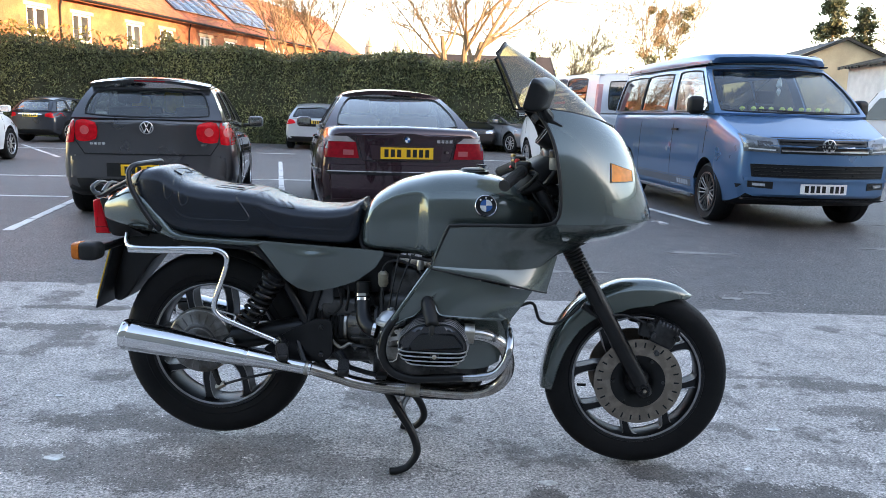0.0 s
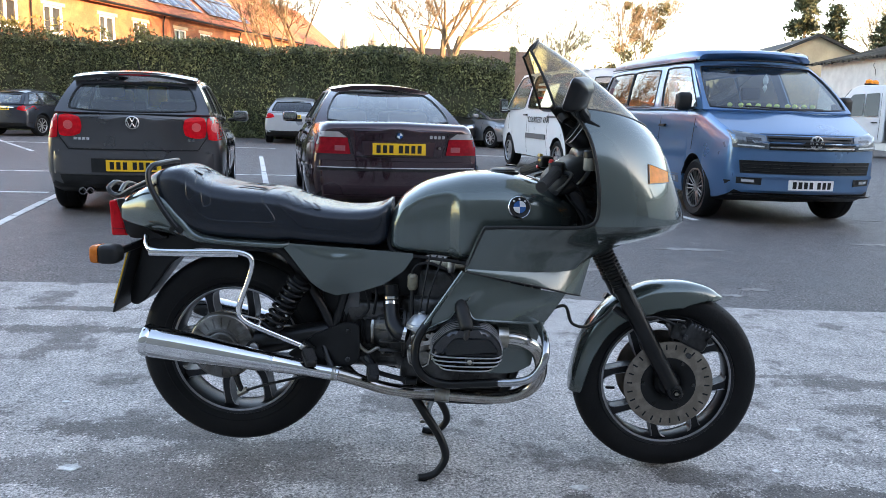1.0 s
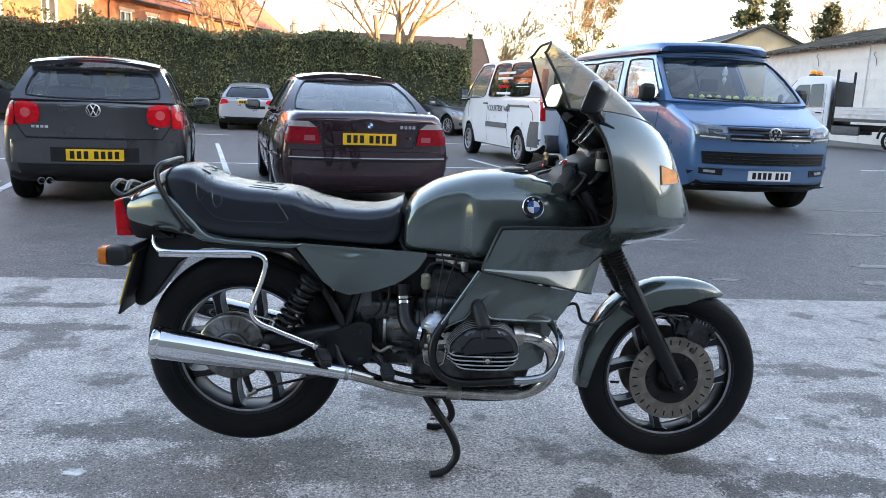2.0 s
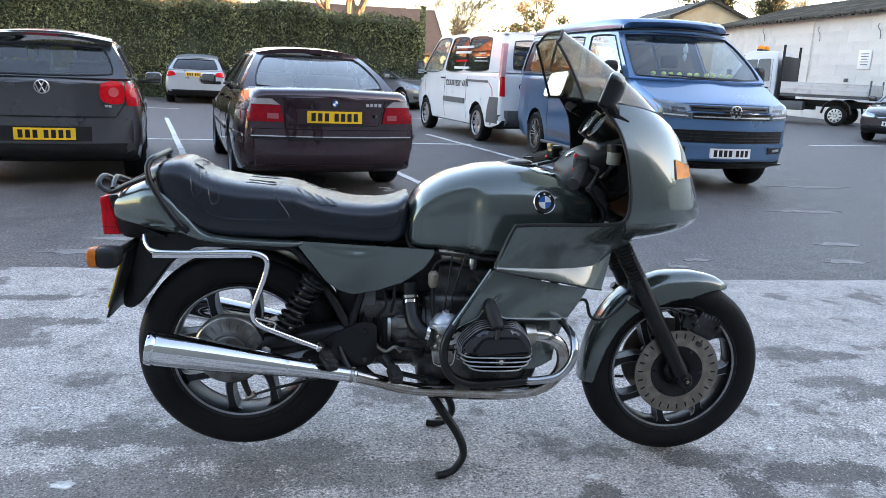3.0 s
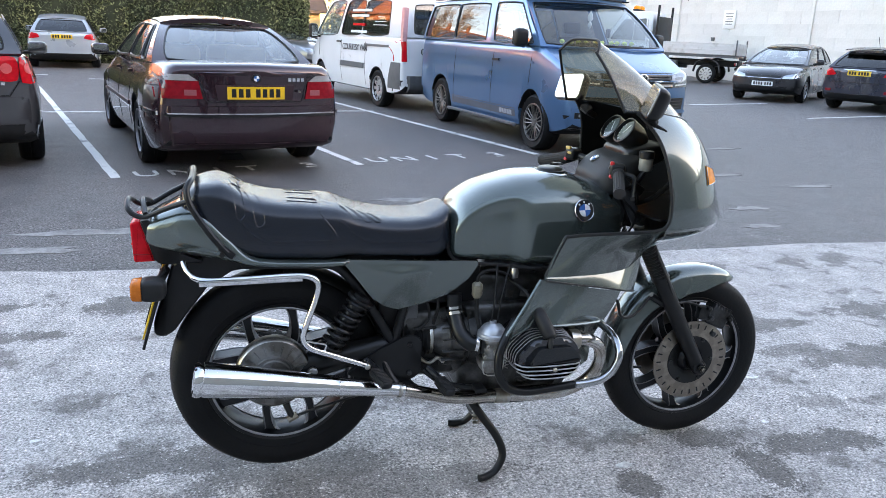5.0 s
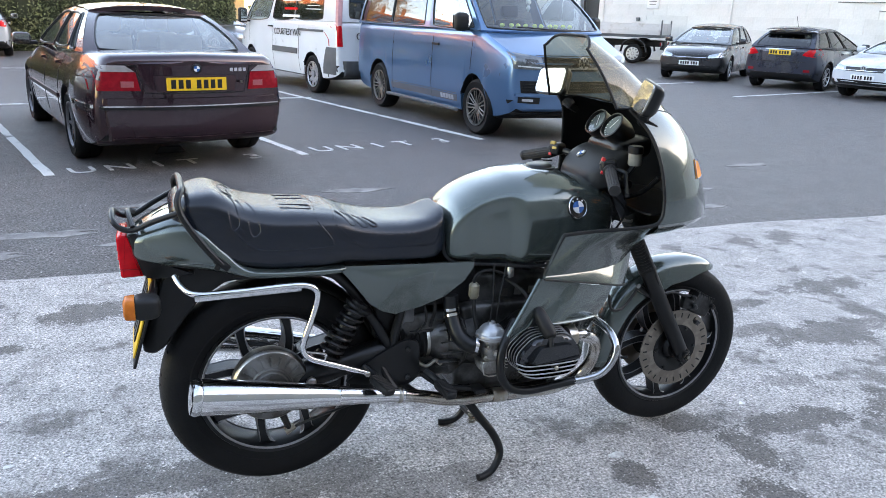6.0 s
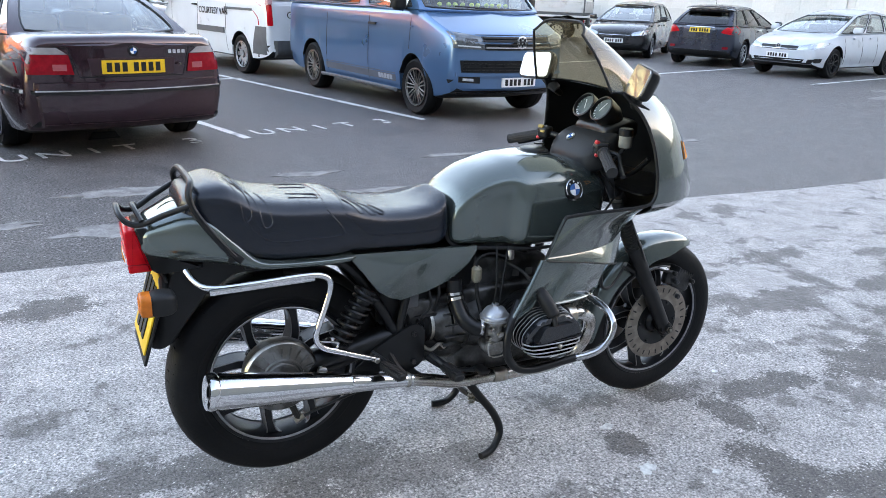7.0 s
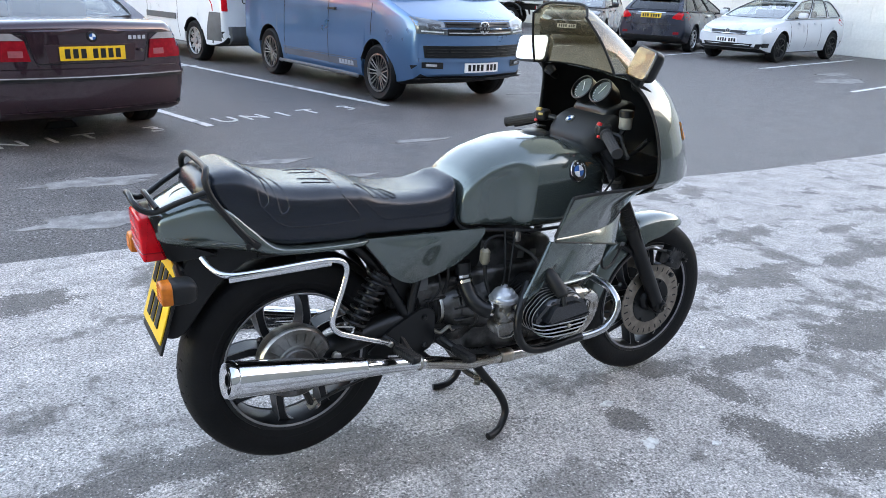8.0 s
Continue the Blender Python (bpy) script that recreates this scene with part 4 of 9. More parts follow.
# ---- blue camper van ----
BLUE = paint("mid_blue_metallic", (0.068, 0.168, 0.315), 0.3, 0.55)
GRILLE = mat("grille_black", (0.008, 0.009, 0.01), 0.3, 0, 0.2, 20)
van = Car("camper_van", "metallic blue camper van with raised roof and black mesh wheels", "van", stand(4.1, 9.16, 184.3, 3.98),
          dict(L=4.88, W=1.9, wb=3.0, ra=0.98, wr=0.345, tw=0.245, sill=0.24, mid=0.62, paint=BLUE, rim=(mat("dark_mesh_alloy", (0.19, 0.18, 0.165), 0.35, 0.8), DARKIN), spokes=9, rimstyle="mesh", bowr=0.05, er=0.03, ef=0.09, bowf=0.28, tuck=0.7, round=0.06,
               top=[(0, 1.27), (3.7, 1.285), (4.02, 1.285), (4.2, 1.245), (4.4, 1.175), (4.6, 1.105), (4.78, 1.04), (4.88, 1.0)]))
van.cabin(dict(corner=0.3, pillars={0: (0.1, 0.012), 1: (0.012, 0.14), 2: (0.1, 0.12)}, wb=0.93, wt=0.77, roof=1.9, edge=0.045, base_r=(0.08, 1.275), base_f=(4.04, 1.272), roof_r=0.22, roof_f=3.3, splits=[(0.34, 0.36), (0.655, 0.735)], panes=[PRIVACY, PRIVACY, PANE], seats=(2.7,), cpillar=0.12, arc=0.02, bowf=0.16, screen=glass_mat("van_windscreen", (0.66, 0.74, 0.74), 0.0, 0.13)))
part("pop_top", loftm([[Vector((x + bow * (1 - (y / w) ** 2), y, z)) for y, z in ((-w, 1.885), (-w * 1.0, 1.925), (-w * 0.985, h - 0.045), (-w * 0.955, h - 0.015), (-w * 0.9, h), (-w * 0.4, h + 0.014), (0, h + 0.018), (w * 0.4, h + 0.014), (w * 0.9, h), (w * 0.955, h - 0.015), (w * 0.985, h - 0.045), (w, 1.925), (w, 1.885))] for x, w, h, bow in ((0.24, 0.7, 1.96, -0.05), (0.32, 0.77, 1.99, -0.05), (1.0, 0.797, 2.02, 0), (2.4, 0.797, 2.022, 0), (3.0, 0.787, 2.016, 0.08), (3.24, 0.762, 2.005, 0.14), (3.33, 0.745, 1.985, 0.16), (3.37, 0.73, 1.955, 0.165))]), BLUE, van.root, "blue raised roof")
part("roof_seal", tubem([(0.3, -0.79, 1.878), (3.1, -0.785, 1.878), (3.34, -0.68, 1.875), (3.5, -0.3, 1.88), (3.52, 0, 1.882), (3.5, 0.3, 1.88), (3.34, 0.68, 1.875), (3.1, 0.785, 1.878), (0.3, 0.79, 1.878)], 0.011, 6, 3), SATIN, van.root, "black rubber roof seal")
part("roof_latch", slabm([(3.02, 1.95), (3.34, 1.9), (3.3, 1.98), (3.1, 2.04)], 0.68, 0.75, "y", 0.01), SATIN, van.root, "black roof bracket")
for sd in (1, -1):
    van.patch("headlight", [(sd * 0.5, 0.85), (sd * 0.835, 0.862), (sd * 0.85, 1.05), (sd * 0.52, 0.998)], "front", mat("dark_lamp_reflector", (0.13, 0.14, 0.15), 0.3, 0.6, 0.3, 25, 0.2, 60, 0.6), None, 0.012, (8, 5), "clear headlight")
    van.patch("headlight_glass", [(sd * 0.5, 0.845), (sd * 0.838, 0.857), (sd * 0.853, 1.055), (sd * 0.52, 1.002)], "front", CLEAR, None, 0.03, (8, 5))
    van.patch("light_bar", [(sd * 0.55, 0.872), (sd * 0.8, 0.885), (sd * 0.8, 0.9), (sd * 0.55, 0.888)], "front", WHITEP, None, 0.02, (6, 1))
    van.patch("headlight_inner", [(sd * 0.56, 0.91), (sd * 0.72, 0.92), (sd * 0.72, 0.98), (sd * 0.57, 0.97)], "front", GRILLE, None, 0.016, (6, 2))
    van.patch("fog_lamp", [(sd * 0.62, 0.485), (sd * 0.74, 0.49), (sd * 0.74, 0.52), (sd * 0.62, 0.515)], "front", SILVERLENS, None, 0.02, (4, 2))
    van.patch("fog_recess", [(sd * 0.54, 0.46), (sd * 0.78, 0.47), (sd * 0.78, 0.538), (sd * 0.54, 0.535)], "front", GRILLE, None, 0.01, (4, 2))
van.patch("grille", [(-0.49, 0.845), (0.49, 0.845), (0.51, 1.0), (-0.51, 1.0)], "front", GRILLE, None, 0.01, (12, 3), "black slatted grille")
for k in range(4):
    z = 0.868 + k * 0.036
    van.patch("grille_slat", [(-0.49, z), (0.49, z), (0.49, z + 0.014), (-0.49, z + 0.014)], "front", CHROME if k == 0 else BLACK, None, 0.026, (12, 1))
van.patch("lower_grille", [(-0.75, 0.585), (0.75, 0.585), (0.77, 0.725), (-0.77, 0.725)], "front", GRILLE, None, 0.008, (14, 3), "black lower grille")
for k in range(4):
    z = 0.598 + k * 0.038
    van.patch("grille_slat", [(-0.74, z), (0.74, z), (0.74, z + 0.014), (-0.74, z + 0.014)], "front", SATIN, None, 0.022, (14, 1))
van.patch("bumper_blade", [(-0.82, 0.545), (0.82, 0.545), (0.82, 0.58), (-0.82, 0.58)], "front", BLUE, None, 0.03, (14, 2))
van.patch("splitter", [(-0.82, 0.33), (0.82, 0.33), (0.82, 0.352), (-0.82, 0.352)], "front", SATIN, None, 0.09, (16, 2), "black front splitter")
van.badge("front", 0, 0.935, 0.075, "ring")
van.plate("front", 0, 0.47, yellow=False)
van.mirror(3.72, 1.36, BLACK, (0.15, 0.18, 0.22), 0.085)
van.handle(2.9, 1.06, BLACK)
van.doors([(2.78, 0.0), (1.5, 0.0), (3.82, 0.02)], 0.34, 1.26)
van.seam([(-0.56, 1.012), (0.56, 1.012), (0.56, 1.02), (-0.56, 1.02)], "front", (10, 1))
for sd in ("left", "right"):
    van.patch("body_crease", [(0.1, 1.055), (3.9, 1.055), (3.9, 1.07), (0.1, 1.07)], sd, BLUE, None, 0.012, (20, 1))
    van.patch("sill_stripe", [(1.45, 0.36), (3.5, 0.36), (3.5, 0.45), (1.45, 0.45)], sd, mat("grey_stripe", (0.1, 0.11, 0.13), 0.4), None, 0.003, (10, 1), "dark grey sill stripe")
    van.patch("sill_line", [(1.45, 0.462), (3.5, 0.462), (3.5, 0.472), (1.45, 0.472)], sd, mat("grey_stripe", (0.1, 0.11, 0.13), 0.4), None, 0.003, (10, 1))
    for i in range(5):
        van.patch("lettering_bar", [(3.05 + i * 0.075, 0.375), (3.11 + i * 0.075, 0.375), (3.11 + i * 0.075, 0.435), (3.05 + i * 0.075, 0.435)], sd, mat("pale_grey_vinyl", (0.35, 0.37, 0.4), 0.4), None, 0.005, (1, 1), "", (), -0.002)
for sd in (1, -1):
    part("side_bar", tubem([(1.4, sd * 0.93, 0.25), (1.55, sd * 0.97, 0.27), (3.35, sd * 0.97, 0.27), (3.5, sd * 0.93, 0.25)], 0.024, 8), mat("grey_plastic", (0.1, 0.105, 0.11), 0.55, 0, 0.15, 10, 0.1, 200), van.root)
for i, y in enumerate((-0.5, -0.36, -0.26, -0.14, 0.0, 0.1, 0.24, 0.33, 0.45, 0.56)):
    part("dashboard_flower", lathem([(0.0, 0.03), (0.025, 0.02), (0.035, 0.0), (0.02, -0.02), (0, -0.03)], (3.82, y, 1.335), "z", 8), mat("yellow_green_cloth", (0.75, 0.8, 0.15), 0.8), van.root, "yellow green flower on the dashboard")
part("air_freshener", lathem([(0, 0.12), (0.03, 0.06), (0.035, 0.0), (0.012, -0.02), (0.03, -0.06), (0, -0.12)], (3.5, 0.1, 1.62), "z", 8), WHITEP, van.root)
part("windscreen_wiper", tubem([(4.13, 0.5, 1.3), (4.17, 0.1, 1.3), (4.1, -0.45, 1.32)], 0.012, 6), SATIN, van.root)

# ---- white minibus ----
bus = Car("minibus", "white courtesy minibus with grey bumpers, seen from its tail", "van", stand(2.56, 14.3, 10.8, 0.98, 0.86),
          dict(L=4.97, W=1.98, wb=2.95, ra=1.0, wr=0.335, tw=0.22, sill=0.27, mid=0.66, paint=WHITE, rim=(RIMSILVER, BLACK), spokes=10, rimstyle="steel", bowr=0.06, er=0.03, ef=0.12, bowf=0.25, tuck=0.5, round=0.08,
               top=[(0, 1.27), (3.8, 1.28), (4.2, 1.2), (4.6, 1.02), (4.85, 0.92), (4.97, 0.86)]))
bus.cabin(dict(corner=0.5, pillars={0: (0.5, 0.02), 1: (0.02, 0.06), 2: (0.1, 0.08)}, wb=0.965, wt=0.865, roof=1.99, base_r=(0.06, 1.27), base_f=(4.3, 1.2), roof_r=0.16, roof_f=3.4, splits=[(0.4, 0.46), (0.66, 0.74)], panes=[PRIVACY, PRIVACY, PANE], cpillar=0.42, rear_rim=(0.2, 0.2, 0.04, 0.1), arc=0.03, bowf=0.16, rearpane=PRIVACY, bowb=0.03))
for sd in (1, -1):
    bus.patch("tail_light", [(sd * 0.86, 0.86), (sd * 0.975, 0.86), (sd * 0.97, 1.22), (sd * 0.88, 1.22)], "rear", RED, None, 0.02, (3, 8), "tall red tail light")
    part("tail_light_upper", loftm([[Vector((x + dx, sd * (y + dy), z)) for dx, dy in ((-0.02, -0.075), (-0.02, 0.008), (0.045, 0.02), (0.045, -0.02))] for x, y, z in ((0.03, 0.955, 1.2), (0.06, 0.935, 1.42), (0.09, 0.91, 1.62), (0.11, 0.892, 1.76))]), mat("pale_rose_lens", (0.55, 0.3, 0.31), 0.2, 0, 0.1, 20, coat=0.4), bus.root, "pale upper tail lens")
    part("roof_corner", boxm((0.2, sd * 0.83, 1.93), (0.2, 0.1, 0.04), (0, 0, 0), 0.015), WHITE, bus.root)
bus.patch("rear_bumper", [(-0.97, 0.33), (0.97, 0.33), (0.97, 0.62), (-0.97, 0.62)], "rear", mat("grey_plastic", (0.1, 0.105, 0.11), 0.55, 0, 0.15, 10, 0.1, 200), None, 0.04, (12, 4), "grey plastic bumper")
GREYP = mat("grey_plastic", (0.1, 0.105, 0.11), 0.55, 0, 0.15, 10, 0.1, 200)
for sd in ("left", "right"):
    bus.patch("corner_bumper", [(0.1, 0.38), (0.58, 0.38), (0.42, 0.84), (0.1, 0.84)], sd, GREYP, None, 0.006, (8, 6))
    bus.patch("side_strip", [(1.6, 0.66), (2.75, 0.66), (2.75, 0.76), (1.6, 0.76)], sd, GREYP, None, 0.02, (6, 2))
    bus.patch("door_rail", [(0.55, 1.08), (1.6, 1.08), (1.6, 1.12), (0.55, 1.12)], sd, GREYP, None, 0.01, (6, 1))
bus.patch("service_panel", [(-0.1, 1.0), (-0.72, 1.0), (-0.72, 1.2), (-0.1, 1.2)], "rear", WHITE, None, 0.004, (4, 2))
for k, (w_, y_) in enumerate(((0.34, 0.42), (0.28, 0.42))):
    part("sign_bar", boxm((0.085 + 0.055 * (1 - k), y_ + 0.05, 1.6 - k * 0.13), (0.006, w_, 0.06), (0, 14, 0)), WHITEP, bus.root, "white sign lettering bar")
for sd in (1, -1):
    for k, (x0, x1, z, cl) in enumerate(((1.4, 2.3, 1.72, WHITEP), (1.5, 2.3, 1.62, WHITEP), (1.62, 2.2, 1.46, RED), (1.5, 2.25, 1.33, WHITEP), (0.72, 1.2, 1.52, WHITEP), (0.66, 1.26, 1.46, WHITEP), (0.8, 1.1, 1.6, WHITEP))):
        part("sign_bar", boxm(((x0 + x1) / 2, sd * (0.985 - (z - 1.27) * 0.147), z), (x1 - x0, 0.006, 0.045 if k < 4 else 0.014), (sd * 8, 0, 0)), cl, bus.root, "sign lettering bar on the side window")
bus.plate("rear", -0.1, 0.76)
bus.mirror(4.0, 1.3, BLACK, (0.14, 0.18, 0.3), 0.12)
bus.handle(2.85, 1.12, BLACK)
bus.doors([(1.55, 0), (2.75, 0.0), (3.95, 0.04)], 0.36, 1.26)
txt = bpy.data.curves.new("lettering", "FONT")
txt.body, txt.size, txt.extrude, txt.align_x = "COURTESY VAN", 0.165, 0.002, "CENTER"
tob = new("lettering", txt)
dep = bpy.context.evaluated_depsgraph_get()
tme = bpy.data.meshes.new_from_object(tob.evaluated_get(dep))
bpy.data.objects.remove(tob)
tme.materials.clear()
tme.materials.append(BLACK)
rear_word = new("lettering", tme)
rear_word.parent = bus.root
rear_word.matrix_basis = Matrix.Translation((-0.012, 0.02, 0.98)) @ Matrix.Rotation(-math.pi / 2, 4, "Z") @ Matrix.Rotation(math.pi / 2, 4, "X")
tl = new("lettering", tme)
tl.parent = bus.root
tl.matrix_basis = Matrix.Translation((2.05, 0.992, 0.98)) @ Matrix.Rotation(math.pi, 4, "Z") @ Matrix.Rotation(math.pi / 2, 4, "X")


def small_car(name, label, m, paintmat, L, H, kind, face, yellow=True, W=1.76, glass=PANE, splits=((0.3, 0.3), (0.62, 0.62)), rim=None, tail=None):
    """A parked car some way off: hatchback, saloon or estate."""
    deck = H * 0.66
    c = Car(name, label, "car", m, dict(L=L, W=W, wb=L * 0.615, ra=L * 0.185, tuck=1.5, wr=0.325, tw=0.21, sill=0.2, mid=0.55, paint=paintmat, rim=rim or (RIMSILVER, DARKIN), spokes=9, bowr=0.1, er=0.07, ef=0.12,
            top=[(0, deck + 0.01), (0.3, deck + 0.03), (1.0, deck + 0.01), (L * 0.63, deck - 0.02), (L * 0.76, deck - 0.03), (L * 0.9, deck - 0.13), (L * 0.97, deck - 0.21), (L, deck - 0.3)]))
    rr = {"hatch": 0.58, "estate": 0.4, "saloon": 1.3}[kind]
    br = {"hatch": 0.1, "estate": 0.08, "saloon": 0.75}[kind]
    c.cabin(dict(wb=W * 0.44, wt=W * 0.32, roof=H, base_r=(br, deck + 0.02), base_f=(L * 0.765, deck - 0.03), roof_r=rr, roof_f=L * 0.5, splits=list(splits), cpillar=0.2, arc=0.09, bowb=0.08, edge=0.045, seats=(L * 0.3, L * 0.47), panes=glass, rearpane=glass))
    for sd in (1, -1):
        t_ = tail or ((W * 0.29, deck - 0.14), (W * 0.48, deck - 0.19), (W * 0.485, deck - 0.005), (W * 0.33, deck - 0.03))
        c.patch("tail_light", [(sd * a, b) for a, b in t_], "rear", RED, None, 0.02, (6, 4), "red tail light", disc=0.4)
        c.patch("headlight", [(sd * W * 0.25, 0.6), (sd * W * 0.46, 0.64), (sd * W * 0.478, 0.78), (sd * W * 0.26, 0.69)], "front", SILVERLENS, None, 0.015, (6, 4), "clear headlight", disc=0.4)
        c.patch("headlight_glass", [(sd * W * 0.24, 0.595), (sd * W * 0.465, 0.635), (sd * W * 0.482, 0.785), (sd * W * 0.25, 0.695)], "front", CLEAR, None, 0.03, (6, 4))
    c.patch("grille", [(-W * 0.23, 0.595), (W * 0.23, 0.595), (W * 0.245, 0.685), (-W * 0.245, 0.685)], "front", GRILLE, None, 0.01, (8, 2), "black grille")
    c.patch("grille_strip", [(-W * 0.235, 0.612), (W * 0.235, 0.612), (W * 0.235, 0.624), (-W * 0.235, 0.624)], "front", CHROME, None, 0.016, (8, 1))
    c.patch("lower_grille", [(-W * 0.3, 0.3), (W * 0.3, 0.3), (W * 0.34, 0.41), (-W * 0.34, 0.41)], "front", GRILLE, None, 0.01, (10, 2), "black lower grille")
    for sd in (1, -1):
        c.patch("air_intake", [(sd * W * 0.36, 0.32), (sd * W * 0.46, 0.34), (sd * W * 0.455, 0.42), (sd * W * 0.38, 0.41)], "front", GRILLE, None, 0.012, (4, 2), "black side intake")
    c.patch("rear_valance", [(-W * 0.42, 0.27), (W * 0.42, 0.27), (W * 0.44, 0.4), (-W * 0.44, 0.4)], "rear", BLACK, None, 0.012, (10, 2))
    c.plate(face, 0, 0.47 if face == "front" else deck - 0.1, yellow=face == "rear")
    c.mirror(L * 0.66, deck + 0.06, paintmat)
    c.handle(L * 0.42, deck - 0.12)
    c.handle(L * 0.6, deck - 0.12)
    c.doors([(L * 0.36, -0.05), (L * 0.52, 0.0), (L * 0.7, 0.04)], 0.3, deck - 0.02)
    return c


small_car("hatchback_car", "silver white hatchback parked against the hedge, tail to the yard", stand(-3.95, 23.6, 4, 0.0), paint("pale_silver_metallic", (0.38, 0.42, 0.46), 0.3, 0.4), 4.3, 1.42, "hatch", "rear", W=1.79, glass=PRIVACY)
mini = small_car("small_car", "dark small hatchback with chrome tail trim, parked by the hedge", stand(-12.6, 23.6, -12, 0.0), paint("dark_blue_black", (0.02, 0.025, 0.035), 0.3, 0.4), 3.7, 1.41, "estate", "rear", W=1.68)
mini.patch("tail_trim", [(-0.42, 0.84), (0.42, 0.84), (0.4, 0.87), (-0.4, 0.87)], "rear", CHROME, None, 0.02, (6, 1))
small_car("hatchback_car", "black family car parked by the hedge, nose to the yard", stand(0.95, 25.4, 186, 4.2), paint("black_metallic", (0.016, 0.015, 0.017), 0.3, 0.4), 4.5, 1.5, "hatch", "front", W=1.85)
small_car("saloon_car", "grey saloon parked by the hedge, nose to the yard", stand(2.28, 25.0, 215, 3.68, -0.8), paint("mid_grey_metallic", (0.16, 0.17, 0.18), 0.3, 0.5), 4.6, 1.45, "saloon", "front", W=1.8)
small_car("small_car", "white small car parked nose first in a bay", stand(-9.05, 16.12, 8, 2.88, -0.78), WHITE, 3.6, 1.5, "hatch", "front", W=1.66)
small_car("estate_car", "dark grey estate car parked by the white wall", stand(14.51, 16.63, 125, 3.65, 0.83), paint("graphite_metallic", (0.035, 0.035, 0.038), 0.28, 0.5), 4.56, 1.49, "estate", "front", W=1.82)
focus = small_car("hatchback_car", "dark blue hatchback parked tail to the yard", stand(15.0, 13.95, -69, 0.807, -0.82), paint("midnight_blue", (0.026, 0.031, 0.048), 0.28, 0.5), 4.36, 1.48, "hatch", "rear", W=1.82, glass=PRIVACY, tail=((0.5, 0.82), (0.88, 0.78), (0.9, 1.05), (0.68, 0.985)))
focus.patch("lid_strip", [(-0.36, 0.945), (0.36, 0.945), (0.36, 0.962), (-0.36, 0.962)], "rear", CHROME, None, 0.014, (8, 1), "bright strip over the plate")
focus.seam([(-0.62, 0.66), (0.62, 0.66), (0.62, 0.672), (-0.62, 0.672)], "rear", (10, 1))
for sd in (1, -1):
    focus.patch("rear_reflector", [(sd * 0.6, 0.44), (sd * 0.74, 0.44), (sd * 0.74, 0.5), (sd * 0.6, 0.5)], "rear", DARKRED, None, 0.014, (3, 2))
part("rear_wiper", tubem([(0.13, 0.0, 1.04), (0.15, -0.12, 1.05), (0.18, -0.4, 1.06)], 0.012, 6), SATIN, focus.root)
part("spoiler", loftm([[Vector((x - 0.06 * (1 - (y / 0.58) ** 2), y, z - 0.04 * abs(y / 0.58) ** 2.4)) for x, z in ((0.42, 1.425), (0.41, 1.44), (0.64, 1.478), (0.64, 1.455))] for y in [-0.58 + 0.058 * k for k in range(21)]]), focus.paint, focus.root)
part("aerial", tubem([(0.9, 0, 1.47), (0.72, 0, 1.72)], 0.006, 6), BLACK, focus.root)
wgolf = small_car("hatchback_car", "white hatchback parked nose to the yard", stand(14.8, 11.34, 97, 3.41, 0.8), mat("pale_white_paint", (0.56, 0.59, 0.63), 0.3, 0, 0.04, 3, 0.02, 300, 0.8), 4.26, 1.48, "hatch", "front", W=1.79, rim=(WHEELALLOY, DARKIN))
wgolf.badge("front", 0, 0.66, 0.06, "ring")
wgolf.patch("bumper_strip", [(-0.75, 0.3), (0.75, 0.3), (0.75, 0.315), (-0.75, 0.315)], "front", CHROME, None, 0.016, (10, 1))
# ---- the motorcycle: x forward from the front axle, y to its left, z up ----
bike = thing("motorcycle", pose(0.652, 2.446, 0.009, 0, 0, -3.0), "bronze green touring motorcycle with full fairing on its centre stand", "motorcycle")
TRIM = mat("black_rubber_trim", (0.01, 0.01, 0.01), 0.5, 0, 0.2, 30, ior=1.35)
GREYENG = mat("grey_engine_paint", (0.1, 0.1, 0.1), 0.3, 0.6, 0.3, 14, 0.3, 180, alt=(0.03, 0.029, 0.027))
GLOSSBLACK = mat("gloss_black_enamel", (0.008, 0.009, 0.011), 0.14, 0.0, 0.2, 12, 0.03, 200, 0.7)
CARB = mat("bright_cast_alloy", (0.4, 0.4, 0.39), 0.36, 0.9, 0.2, 25, 0.25, 150, alt=(0.2, 0.19, 0.17))
DISC = mat("brake_disc_steel", (0.3, 0.265, 0.225), 0.36, 0.85, 0.15, 30, 0.1, 300, alt=(0.22, 0.19, 0.16))
HEATED = mat("heat_tinted_chrome", (0.56, 0.55, 0.53), 0.16, 1.0, 0.15, 18, alt=(0.4, 0.37, 0.33))
WORNRIB = mat("worn_rib_alloy", (0.32, 0.32, 0.33), 0.45, 0.2, 0.15, 30, alt=(0.22, 0.22, 0.21), altmix=(0.4, 0.55))
DIAL = mat("dial_face", (0.06, 0.08, 0.08), 0.5, 0, 0.2, 40)


def mirrored(bm):
    """A copy of a bmesh on the other side of the middle plane."""
    c = bm.copy()
    for v in c.verts:
        v.co.y = -v.co.y
    for f in c.faces:
        f.normal_flip()
    return c


def pair(name, bm, material, parent=bike, label="", smooth=35):
    """One part on either side."""
    m = mirrored(bm)
    return part(name, bm, material, parent, label, smooth), part(name, m, material, parent, label, smooth)


RIMEDGE = mat("machined_rim_edge", (0.27, 0.27, 0.28), 0.35, 0.6, 0.15, 40)
GROOVE = mat("tread_groove", (0.002, 0.002, 0.0022), 0.9, 0, 0.2, 40, ior=1.2)


